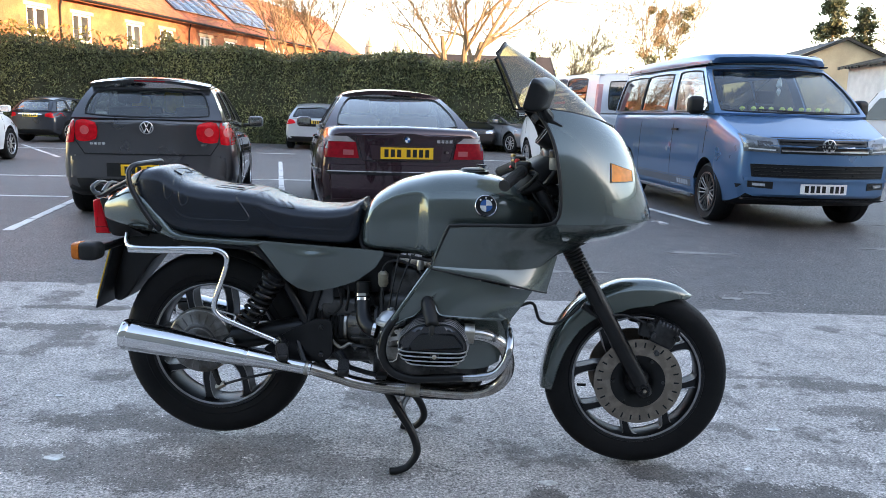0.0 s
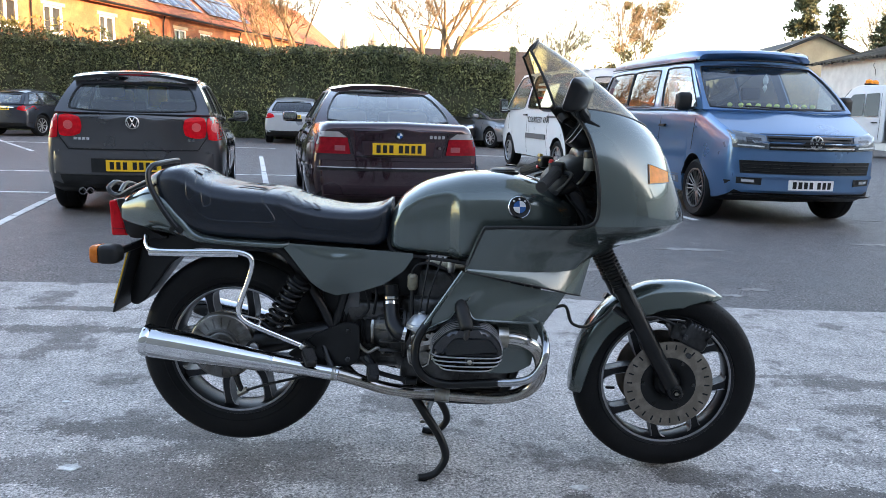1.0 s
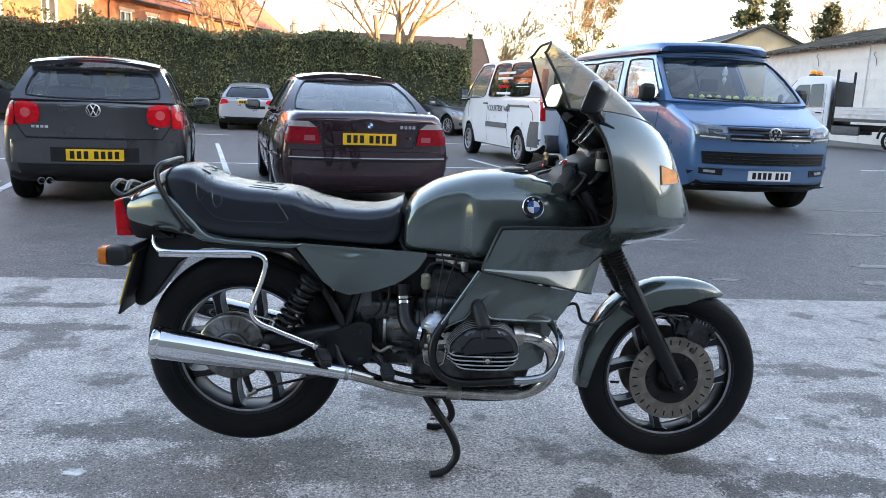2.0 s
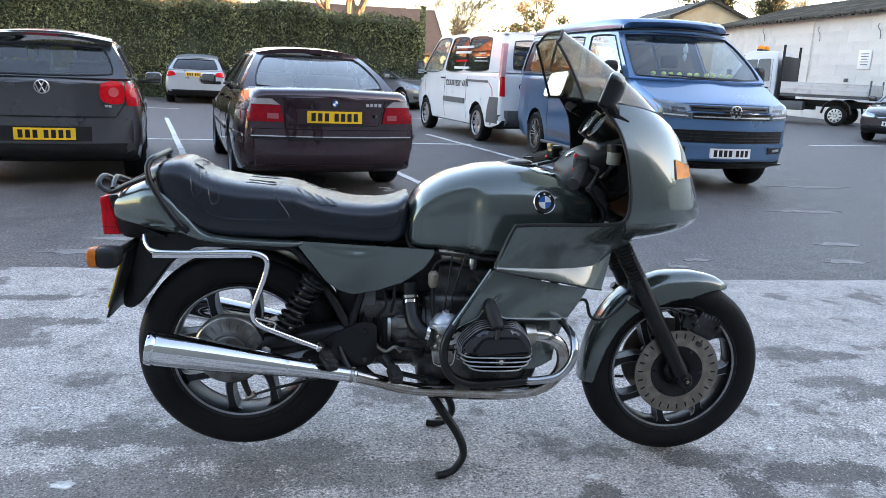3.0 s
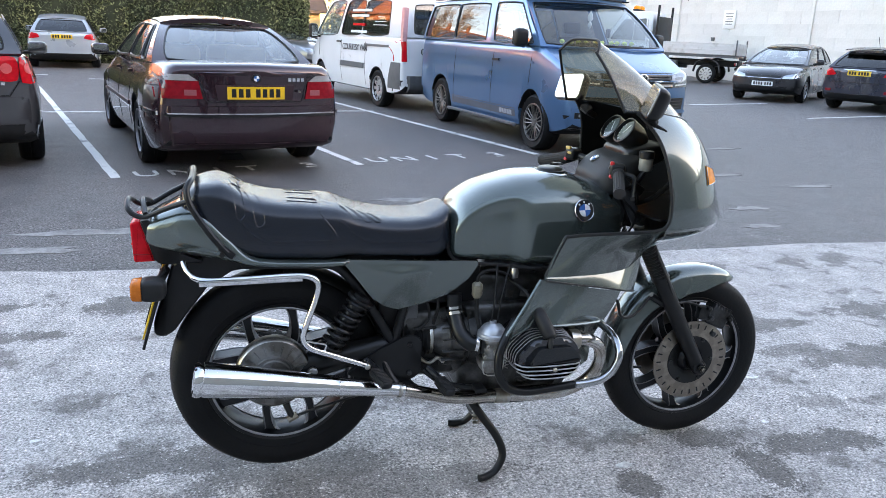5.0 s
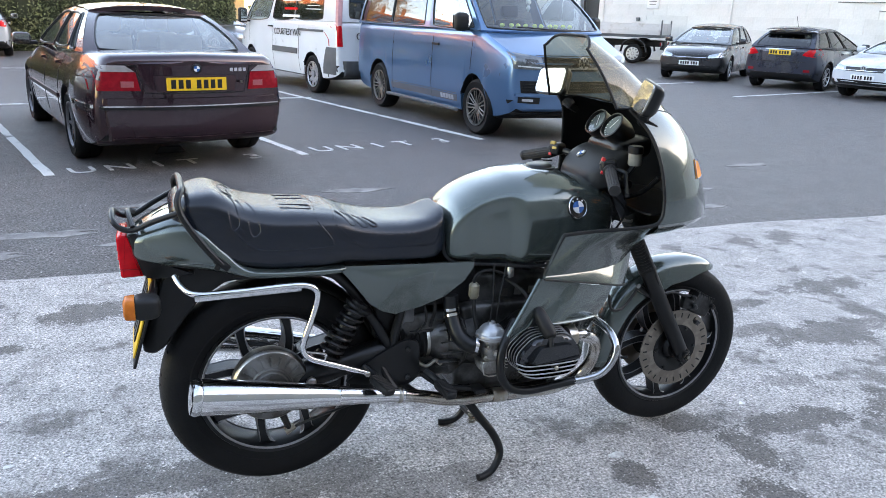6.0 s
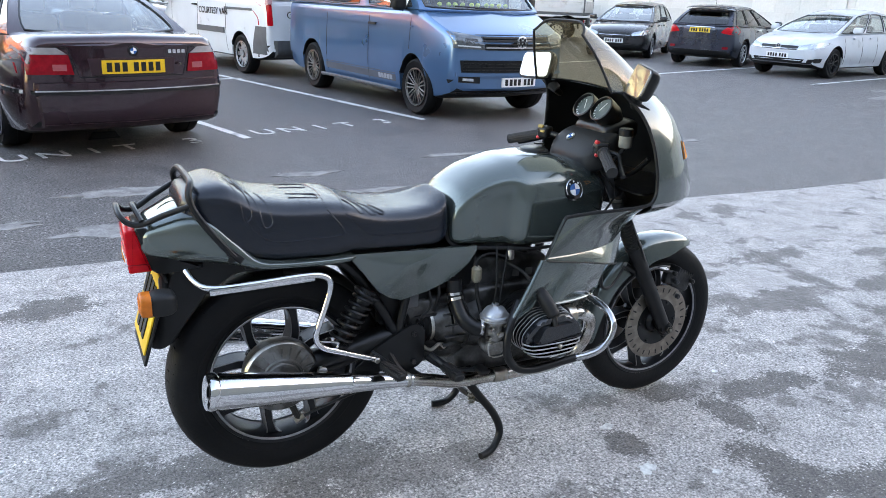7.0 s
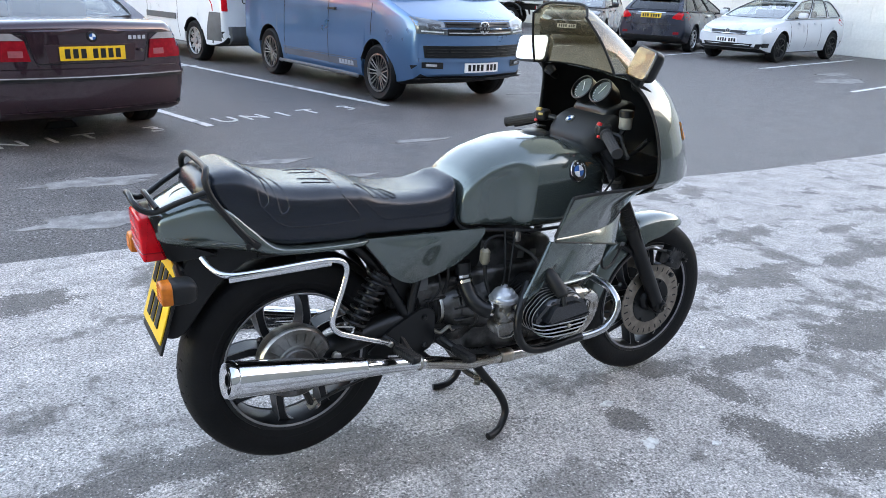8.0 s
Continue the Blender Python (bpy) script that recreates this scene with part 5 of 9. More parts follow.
def moto_wheel(name, x, z, r, w, label):
    wh = part(name, lathem([(0.212, -w * 0.36), (0.224, -w * 0.43), (r * 0.84, -w * 0.5), (r * 0.93, -w * 0.46), (r * 0.975, -w * 0.33), (r * 0.995, -w * 0.15), (r, 0), (r * 0.995, w * 0.15), (r * 0.975, w * 0.33), (r * 0.93, w * 0.46), (r * 0.84, w * 0.5), (0.224, w * 0.43), (0.212, w * 0.36)], (0, 0, 0), "y", 72, True), RUBBER, bike, label, 45)
    wh.location = (x, 0, z)
    # tread grooves
    bm = bmesh.new()
    for k in range(40):
        q = 2 * math.pi * k / 40
        for s in (1, -1):
            d = 0.5 * (1 if (k % 2) else -1) * 0.06
            pts = [(math.cos(q + t * 0.11 * s + d) * rr, s * yy, math.sin(q + t * 0.11 * s + d) * rr) for t, yy, rr in ((0, w * 0.05, r * 0.995), (0.7, w * 0.15, r * 0.9915), (0.55, w * 0.22, r * 0.985), (1.5, w * 0.37, r * 0.958))]
            tube(bm, pts, 0.0015, 4, 2)
    part("tread", bm, GROOVE, wh)
    for s in (1, -1):
        part("sidewall_bead", lathem([(0.236, s * w * 0.455), (0.24, s * w * 0.47), (0.244, s * w * 0.462)], (0, 0, 0), "y", 60), RUBBER, wh)
    rim = part("rim", lathem([(0.207, -w * 0.4), (0.219, -w * 0.45), (0.222, -w * 0.4), (0.21, -w * 0.3), (0.205, 0), (0.21, w * 0.3), (0.222, w * 0.4), (0.219, w * 0.45), (0.207, w * 0.4), (0.2, w * 0.24), (0.198, 0), (0.2, -w * 0.24)], (0, 0, 0), "y", 72, True), WHEELALLOY, wh)
    for s in (1, -1):
        part("rim_lip", lathem([(0.2065, s * w * 0.405), (0.2105, s * w * 0.43), (0.2085, s * w * 0.44), (0.2035, s * w * 0.415)], (0, 0, 0), "y", 72, True), RIMEDGE, rim, "bright rim edge")
    for k in range(4):
        q = math.pi / 2 * k + (1.065 if x > -0.5 else 0.95)
        bm, lines = bmesh.new(), bmesh.new()
        for d in (-1, 1):
            mid = spline([Vector((math.cos(q + d * ang) * t, 0, math.sin(q + d * ang) * t)) for t, ang in ((0.045, 0.2), (0.085, 0.2), (0.125, 0.26), (0.165, 0.37), (0.19, 0.43), (0.2045, 0.45))], 4)
            m = len(mid) - 1
            sides = [[], []]
            for n_, p in enumerate(mid):
                t = (mid[min(n_ + 1, m)] - mid[max(n_ - 1, 0)]).normalized()
                hw = interp([(0, 0.02), (0.3, 0.0125), (0.6, 0.0105), (0.8, 0.0125), (0.92, 0.018), (1, 0.03)], n_ / m)
                for k_, o in ((0, -1), (1, 1)):
                    sides[k_].append(p + Vector((-t.z, 0, t.x)) * hw * o)
            rings = [[a + Vector((0, -w * 0.24, 0)), b + Vector((0, -w * 0.24, 0)), b + Vector((0, w * 0.24, 0)), a + Vector((0, w * 0.24, 0))] for a, b in zip(*sides)]
            loft(bm, rings)
            for side_ in sides:
                for y in (-w * 0.24, w * 0.24):
                    tube(lines, [p + Vector((0, y, 0)) for p in side_[3:]], 0.0017, 5, 1)
        c = Vector((math.cos(q), 0, math.sin(q)))
        tube(bm, [c * 0.03, c * 0.085, c * 0.112], [0.028, 0.02, 0.008], 8, 3, flat=1.0)
        spoke = part("spoke", bm, WHEELALLOY, rim)
        part("machined_edge", lines, RIMEDGE, spoke, "bright machined spoke edge")
    part("hub", lathem([(0.0, -w * 0.75), (0.03, -w * 0.75), (0.05, -w * 0.5), (0.056, 0), (0.05, w * 0.5), (0.03, w * 0.75), (0, w * 0.75)], (0, 0, 0), "y", 28), WHEELALLOY, rim)
    q = 3.35
    part("valve", tubem([(math.cos(q) * 0.19, -0.01, math.sin(q) * 0.19), (math.cos(q) * 0.165, -0.025, math.sin(q) * 0.165)], 0.005, 6, 1), SATIN, rim)
    return wh


fw = moto_wheel("front_wheel", 0.003, 0.308, 0.3, 0.096, "black tyre on dark four-spoke alloy wheel")
moto_wheel("rear_wheel", -1.393, 0.367, 0.318, 0.126, "black tyre on dark four-spoke alloy wheel")

# brake discs
for s in (-1, 1):
    d = part("brake_disc", lathem([(0.086, s * 0.064), (0.142, s * 0.064), (0.143, s * 0.0665), (0.142, s * 0.069), (0.086, s * 0.069)], (0, 0, 0), "y", 64, True), DISC, fw, "worn steel brake disc with slots")
    slot_me = bpy.data.meshes.new("slot")
    boxm((0.124, s * 0.0685, 0), (0.017, 0.0022, 0.005)).to_mesh(slot_me)
    slot_me.materials.append(SATIN)
    for k in range(26):
        sl = new("slot", slot_me)
        sl.parent = d
        sl.matrix_basis = Matrix.Rotation(2 * math.pi * k / 26, 4, "Y")
    part("disc_carrier", lathem([(0.03, s * 0.05), (0.06, s * 0.068), (0.088, s * 0.071), (0.09, s * 0.066)], (0, 0, 0), "y", 36), SATIN, d)
    for k in range(6):
        q = 2 * math.pi * k / 6
        part("bolt", lathem([(0.006, s * 0.07), (0.006, s * 0.075), (0, s * 0.076)], (math.cos(q) * 0.08, 0, math.sin(q) * 0.08), "y", 6), DARKALLOY, d)

# fork
FORKTUBE = mat("grey_coated_tube", (0.06, 0.063, 0.067), 0.42, 0.2, 0.15, 20, 0.05, 200)
fork = part("fork", boxm((-0.315, 0, 0.93), (0.07, 0.24, 0.035), (0, 29, 0), 0.012), SATIN, bike, "satin black telescopic fork")
dirf = Vector((-0.245, 0, 0.43)).normalized()
foot = Vector((0.012, 0, 0.3))
for s in (-1, 1):
    o = Vector((0, s * 0.095, 0))
    part("fork_slider", tubem([foot + o - dirf * 0.03, foot + o + dirf * 0.02, foot + o + dirf * 0.36, foot + o + dirf * 0.372], [0.02, 0.026, 0.027, 0.031], 18, 3), SATIN, fork)
    n = 13
    prof = []
    bm = bmesh.new()
    rot = Vector((0, 0, 1)).rotation_difference(dirf).to_matrix()
    for k in range(n):
        a = 0.375 + k * 0.0115
        prof += [(0.0235, a), (0.0285, a + 0.004), (0.0285, a + 0.007), (0.0235, a + 0.0115)]
    lathe(bm, prof, foot + o, "z", 18, False, rot)
    part("fork_gaiter", bm, TRIM, fork, "ribbed rubber gaiter", 25)
    part("fork_tube", tubem([foot + o + dirf * 0.5, foot + o + dirf * 0.74], 0.019, 14, 1), FORKTUBE, fork, "dark grey coated fork tube")
    part("axle_clamp", lathem([(0.024, s * -0.03), (0.026, 0), (0.024, s * 0.022), (0.016, s * 0.026), (0.016, s * 0.034), (0, s * 0.035)], foot + o - dirf * 0.0, "y", 18), SATIN, fork)
part("axle_nut", lathem([(0.012, -0.135), (0.012, -0.128), (0.016, -0.126)], (0.012, 0, 0.3), "y", 6), STEEL, fork)
part("axle_cap", lathem([(0, -0.134), (0.006, -0.134), (0.006, -0.138), (0, -0.138)], (0.012, 0, 0.3), "y", 10), STEEL, fork)
for s in (-1, 1):
    bm = boxm((0.07, s * 0.083, 0.475), (0.085, 0.05, 0.075), (0, 24, 0), 0.014, 3)
    box(bm, (0.015, s * 0.088, 0.49), (0.05, 0.03, 0.05), (0, 10, 0), 0.01)
    cal = part("brake_caliper", bm, DARKALLOY, fork, "finned black brake caliper")
    for k in range(7):
        part("cooling_fin", boxm((0.045 + k * 0.011, s * 0.085, 0.516 - k * 0.005), (0.004, 0.046, 0.022), (0, 24, 0)), DARKALLOY, cal)
    for p in ((0.018, 0.512), (0.03, 0.478), (0.105, 0.47), (0.045, 0.42)):
        part("bolt", lathem([(0.009, 0), (0.009, s * 0.012), (0.005, s * 0.014), (0, s * 0.012)], (p[0], s * 0.108, p[1]), "y", 8), DARKALLOY, cal)
    part("brake_hose", tubem([(0.0, s * 0.1, 0.515), (-0.06, s * 0.098, 0.535), (-0.115, s * 0.112, 0.545), (-0.165, s * 0.122, 0.63), (-0.215, s * 0.115, 0.72)], 0.0042, 8), TRIM, fork)
part("clutch_cable_loop", tubem([(-0.40, -0.14, 0.56), (-0.355, -0.15, 0.575), (-0.33, -0.14, 0.52), (-0.28, -0.12, 0.505), (-0.23, -0.1, 0.53), (-0.2, -0.09, 0.56)], 0.005, 8), TRIM, bike)
for s in (-1, 1):
    part("mudguard_stay", tubem([(-0.1, s * 0.082, 0.535), (-0.14, s * 0.085, 0.53), (-0.19, s * 0.08, 0.56)], 0.012, 8), SATIN, fork)

# front mudguard
def guard(line, width, depth, thick, n=12):
    """A curved guard: (x, z) middle line, each place with its own half width and drop of the sides."""
    outer, inner = [], []
    m = len(line)
    for i in range(m):
        a, b = line[max(i - 1, 0)], line[min(i + 1, m - 1)]
        t = Vector((b[0] - a[0], 0, b[1] - a[1])).normalized()
        nor = Vector((t.z, 0, -t.x))
        c = Vector((line[i][0], 0, line[i][1]))
        w, d = width[i], depth[i]
        row = []
        for k in range(n + 1):
            u = -1 + 2 * k / n
            y = w * math.copysign(abs(u) ** 0.8, u) if abs(u) < 0.999 else w * u
            row.append((c, nor, y, d * (1 - math.sqrt(max(0, 1 - abs(u) ** 2.6)))))
        outer.append([c + Vector((0, y, 0)) - nor * q for c, nor, y, q in row])
        inner.append([c + Vector((0, y * (1 - thick / w), 0)) - nor * (q + thick) for c, nor, y, q in row][::-1])
    return loftm([o + i for o, i in zip(outer, inner)])


gl = [(v.x, v.z) for v in spline([(0.166, 0, 0.592), (0.12, 0, 0.62), (0.06, 0, 0.634), (0.0, 0, 0.636), (-0.07, 0, 0.628), (-0.13, 0, 0.602), (-0.19, 0, 0.568), (-0.245, 0, 0.505), (-0.285, 0, 0.42), (-0.305, 0, 0.33), (-0.309, 0, 0.262)], 4)]
gw = [interp([(0, 0.028), (0.06, 0.052), (0.2, 0.068), (0.5, 0.072), (0.8, 0.068), (0.95, 0.06), (1, 0.05)], i / (len(gl) - 1)) for i in range(len(gl))]
gd = [interp([(0, 0.012), (0.06, 0.03), (0.25, 0.075), (0.45, 0.085), (0.7, 0.06), (1, 0.035)], i / (len(gl) - 1)) for i in range(len(gl))]
part("front_mudguard", guard(gl, gw, gd, 0.004), BIKE, bike, "bronze green front mudguard", 50)


def ring_section(x, zt, zb, w, pw=2.6, n=28, wt=1.0, flatten=0.0):
    """A rounded section across the machine."""
    out, zm, h = [], (zt + zb) / 2, (zt - zb) / 2
    for k in range(n):
        q = 2 * math.pi * k / n
        cy, sz = math.cos(q), math.sin(q)
        y = w * math.copysign(abs(cy) ** (2 / pw), cy)
        z = h * math.copysign(abs(sz) ** (2 / pw), sz)
        y *= 1 - (1 - wt) * (z / h + 1) / 2
        out.append(Vector((x, y, zm + z)))
    return out


def body_loft(stations, pw=2.6, n=28, wt=1.0, sub=4):
    """Smooth body through stations (x, top, bottom, half width)."""
    pts = spline([Vector(s[:3]) for s in stations], sub)
    ws = [v.x for v in spline([Vector((s[3], 0, 0)) for s in stations], sub)]
    return loftm([ring_section(p.x, p.y, p.z, w, pw, n, wt) for p, w in zip(pts, ws)])


# fuel tank: flat flanks with a knee recess behind an upright ridge, and a flat underside
def tank_section(x, zt, zb, w, n=48):
    out, zm = [], zb + 0.45 * (zt - zb)
    for k in range(n):
        q = 2 * math.pi * k / n
        cy, sz = math.cos(q), math.sin(q)
        pw, h = (2.7, zt - zm) if sz > 0 else (7.0, zm - zb)
        y = w * math.copysign(abs(cy) ** (2 / pw), cy)
        z = zm + h * math.copysign(abs(sz) ** (2 / pw), sz)
        # knee recess: steep behind the ridge, fading towards the seat and below its arched upper edge
        back = max(0.0, min(1.0, (-0.672 - x) / 0.055))
        back = back * back * (3 - 2 * back) * max(0.0, min(1.0, (x + 0.905) / 0.1))
        arch = 0.922 - 0.085 * max(0.0, (-0.7 - x) / 0.2) ** 2
        under = max(0.0, min(1.0, (arch - z) / 0.05))
        under = under * under * (3 - 2 * under)
        if abs(y) > 0.05:
            y -= math.copysign(0.026 * back * under * min(1.0, (abs(y) - 0.05) / 0.05), y)
        out.append(Vector((x, y, z)))
    return out


tank_st = [(-0.9, 0.81, 0.742, 0.09), (-0.893, 0.84, 0.728, 0.116), (-0.875, 0.873, 0.72, 0.134), (-0.848, 0.9, 0.716, 0.148), (-0.79, 0.933, 0.711, 0.163), (-0.72, 0.954, 0.707, 0.177), (-0.66, 0.966, 0.704, 0.184), (-0.56, 0.97, 0.703, 0.185), (-0.48, 0.956, 0.708, 0.177), (-0.42, 0.938, 0.722, 0.16), (-0.36, 0.91, 0.76, 0.13), (-0.325, 0.88, 0.8, 0.09)]
pts_ = spline([Vector(q[:3]) for q in tank_st], 7)
wid_ = [v.x for v in spline([Vector((q[3], 0, 0)) for q in tank_st], 7)]
bm = loftm([tank_section(p.x, p.y, p.z, w) for p, w in zip(pts_, wid_)])
bmesh.ops.recalc_face_normals(bm, faces=bm.faces)
bm.normal_update()
tank_bvh = BVHTree.FromBMesh(bm)
tank = part("fuel_tank", bm, BIKE, bike, "bronze green metallic fuel tank", 40)
part("tank_edge", tubem([(-0.901, -0.085, 0.8), (-0.903, -0.1, 0.745), (-0.885, -0.118, 0.722), (-0.85, -0.128, 0.714), (-0.79, -0.136, 0.709), (-0.72, -0.15, 0.705), (-0.66, -0.17, 0.702), (-0.56, -0.172, 0.701)], 0.0055, 8), TRIM, tank)
part("tank_edge", tubem([(-0.901, 0.085, 0.8), (-0.903, 0.1, 0.745), (-0.885, 0.118, 0.722), (-0.85, 0.128, 0.714), (-0.79, 0.136, 0.709), (-0.72, 0.15, 0.705), (-0.66, 0.17, 0.702), (-0.56, 0.172, 0.701)], 0.0055, 8), TRIM, tank)
cap = part("fuel_cap", lathem([(0, 0.978), (0.03, 0.979), (0.038, 0.976), (0.041, 0.971), (0.05, 0.97), (0.052, 0.96)], (-0.555, 0, 0), "z", 32), SATIN, tank, "black filler cap")
part("cap_latch", boxm((-0.53, 0, 0.988), (0.034, 0.018, 0.005), (0, 4, 0), 0.002), SATIN, cap)
for s in (-1, 1):
    hit, nor, _, _ = tank_bvh.ray_cast(Vector((-0.512, s * 2, 0.877)), Vector((0, -s, 0)))
    nor = -nor if nor.y * s < 0 else nor
    rot = Vector((0, 0, 1)).rotation_difference(nor).to_matrix()
    b = part("tank_badge", lathem([(0.0335, -0.004), (0.0335, 0.003), (0.03, 0.0045), (0.0285, 0.0035), (0, 0.0035)], hit, "z", 32, False, rot), SATIN, tank, "round enamel badge")
    part("badge_rim", lathem([(0.0335, 0.003), (0.032, 0.0052), (0.031, 0.0045)], hit, "z", 32, False, rot), CHROME, b)
    upv = (Vector((0, 0, 1)) - nor * nor.z).normalized()
    roundel(b, hit + nor * 0.0045, nor, upv, 0.0185)
    bm = bmesh.new()
    sidev = upv.cross(nor)
    for a in (-0.75, 0.0, 0.75):
        c = hit + nor * 0.0042 + (upv * math.cos(a) + sidev * math.sin(a)) * 0.0245
        lathe(bm, [(0.0032, 0.0), (0.0032, 0.001), (0, 0.001)], c, "z", 6, False, rot)
    part("badge_marks", bm, WHITEP, b)

# seat
seat_st = [(-1.652, 0.912, 0.885, 0.085), (-1.638, 0.934, 0.862, 0.112), (-1.6, 0.951, 0.832, 0.14), (-1.552, 0.957, 0.788, 0.157), (-1.515, 0.943, 0.765, 0.164), (-1.47, 0.918, 0.75, 0.169), (-1.4, 0.903, 0.742, 0.172), (-1.32, 0.896, 0.739, 0.172), (-1.255, 0.891, 0.737, 0.169), (-1.215, 0.882, 0.743, 0.165), (-1.165, 0.863, 0.739, 0.159), (-1.09, 0.848, 0.734, 0.152), (-1.01, 0.843, 0.73, 0.147), (-0.945, 0.852, 0.728, 0.138), (-0.912, 0.868, 0.745, 0.12), (-0.9, 0.872, 0.785, 0.095)]
bm = body_loft(seat_st, 4.6, 64, 0.88, 6)
for v in bm.verts:
    v.co.z += 0.0018 * noise.noise(v.co * 22)
bmesh.ops.recalc_face_normals(bm, faces=bm.faces)
bm.normal_update()
seat_bvh = BVHTree.FromBMesh(bm)
seat = part("seat", bm, LEATHER, bike, "black vinyl dual seat with pressed pattern", 50)


def on_seat(x, y=None, z=None):
    if z is None:
        return seat_bvh.ray_cast(Vector((x, y, 2)), Vector((0, 0, -1)))[0]
    h = seat_bvh.ray_cast(Vector((x, -2, z)), Vector((0, 1, 0)))[0]
    return h


def piping(pts2, r=0.0028):
    for s in (1, -1):
        line = [on_seat(x, z=z) for x, z in pts2]
        line = [Vector((p.x, p.y * s, p.z)) for p in line if p is not None]
        if len(line) > 2:
            part("piping", tubem(line, r, 6, 3), LEATHER, seat)


piping([(-1.505, 0.87), (-1.485, 0.845), (-1.464, 0.823), (-1.44, 0.811), (-1.4, 0.806), (-1.34, 0.805), (-1.28, 0.805), (-1.25, 0.806), (-1.243, 0.816), (-1.256, 0.838), (-1.275, 0.862), (-1.285, 0.876)], 0.0022)
piping([(-1.236, 0.862), (-1.21, 0.838), (-1.185, 0.812), (-1.163, 0.796), (-1.13, 0.79), (-1.06, 0.786), (-1.0, 0.784), (-0.95, 0.784), (-0.932, 0.8), (-0.925, 0.822), (-0.932, 0.84)], 0.0022)


def seat_strip(x0, y0, x1, y1, w):
    """A long pressed outline, open at its inner end, on either side of the vinyl."""
    d = Vector((x1 - x0, y1 - y0, 0)).normalized()
    plan = [(i / 10, -0.5) for i in range(10)] + [(1, -0.42), (1.04, 0.0), (1, 0.42)] + [(i / 10, 0.5) for i in range(9, -1, -1)]
    for s in (1, -1):
        line = []
        for t, u in plan:
            x, y = x0 + (x1 - x0) * t - d.y * u * w, y0 + (y1 - y0) * t + d.x * u * w
            tilt = Vector((0, 0.75 * max(0.0, (y - 0.09) / 0.08), 1)).normalized()
            hit = seat_bvh.ray_cast(Vector((x, y, 0.84)) + tilt * 0.3, -tilt)[0]
            if hit is not None:
                p = hit + tilt * 0.0002
                line.append(Vector((p.x, p.y * s, p.z)))
        part("pressed_line", tubem(line, 0.0018, 6, 2), LEATHER, seat)


for strip in ((-1.515, 0.07, -1.495, 0.138, 0.024), (-1.472, 0.065, -1.445, 0.15, 0.026), (-1.515, 0.0, -1.505, 0.05, 0.022), (-1.37, 0.055, -1.29, 0.06, 0.04),
              (-1.215, 0.075, -1.182, 0.125, 0.022), (-1.182, 0.07, -1.147, 0.125, 0.022), (-1.15, 0.07, -1.118, 0.118, 0.02)):
    seat_strip(*strip)
for x0, x1 in ((-1.287, -1.272), (-1.238, -1.222)):
    line = [on_seat(x0 + (x1 - x0) * (1 - abs(k) / 9), 0.0152 * k) for k in range(-9, 10)]
    part("cross_seam", tubem([p + Vector((0, 0, 0.0002)) for p in line if p is not None], 0.0017, 6, 2), LEATHER, seat)

# tail cowl
bm = body_loft([(-1.752, 0.838, 0.782, 0.066), (-1.735, 0.856, 0.77, 0.086), (-1.69, 0.88, 0.76, 0.112), (-1.64, 0.9, 0.752, 0.138), (-1.585, 0.893, 0.745, 0.157), (-1.53, 0.834, 0.739, 0.168), (-1.48, 0.776, 0.732, 0.173), (-1.42, 0.758, 0.727, 0.1745), (-1.32, 0.752, 0.721, 0.174), (-1.235, 0.748, 0.718, 0.166), (-1.205, 0.744, 0.728, 0.15)], 3.4, 44, 0.94, 5)
for v in bm.verts:
    if v.co.x > -1.53:
        v.co.y *= 1 + min(1.0, (v.co.x + 1.53) / 0.06) * (0.045 - 2.6 * max(0.0, 0.752 - v.co.z))
cowl = part("tail_cowl", bm, BIKE, bike, "bronze green tail cowl", 45)
part("cowl_badge", lathem([(0.03, -0.004), (0.03, 0.0012), (0.0275, 0.0016), (0.026, -0.004)], (-1.672, -0.02, 0.886), "z", 28, True, Vector((0, 0, 1)).rotation_difference(Vector((-0.42, -0.1, 0.9)).normalized()).to_matrix()), BIKE, cowl, "round pressed badge")


def wedge(poly, w, r, taper=0.9):
    """A side outline made as wide as the lamp, narrower towards its ends, with rounded edges."""
    bm = slabm(rounded(poly, r, 3), -w, w, "y", 0.007, 3)
    for v in bm.verts:
        v.co.y *= 1 - (1 - taper) * max(0.0, min(1.0, (-1.72 - v.co.x) / 0.07))
    return bm


tl_ = part("tail_light", wedge([(-1.784, 0.842), (-1.757, 0.848), (-1.722, 0.735), (-1.779, 0.732)], 0.076, 0.007), RED, bike, "red tail light in a black housing")
part("housing", wedge([(-1.759, 0.85), (-1.728, 0.851), (-1.704, 0.793), (-1.66, 0.757), (-1.6, 0.742), (-1.6, 0.728), (-1.7, 0.728), (-1.724, 0.734)], 0.08, 0.008), SATIN, tl_)
part("lens_band", tubem([(-1.726, -0.0775, 0.757), (-1.779, -0.074, 0.757), (-1.7815, -0.06, 0.757), (-1.7815, 0.06, 0.757), (-1.779, 0.074, 0.757), (-1.726, 0.0775, 0.757)], 0.0014, 5, 1), DARKRED, tl_)
for z in (0.782, 0.807):
    part("lens_rib", tubem([(-1.7825, -0.062, z), (-1.7835, 0, z), (-1.7825, 0.062, z)], 0.0016, 5), RED, tl_)

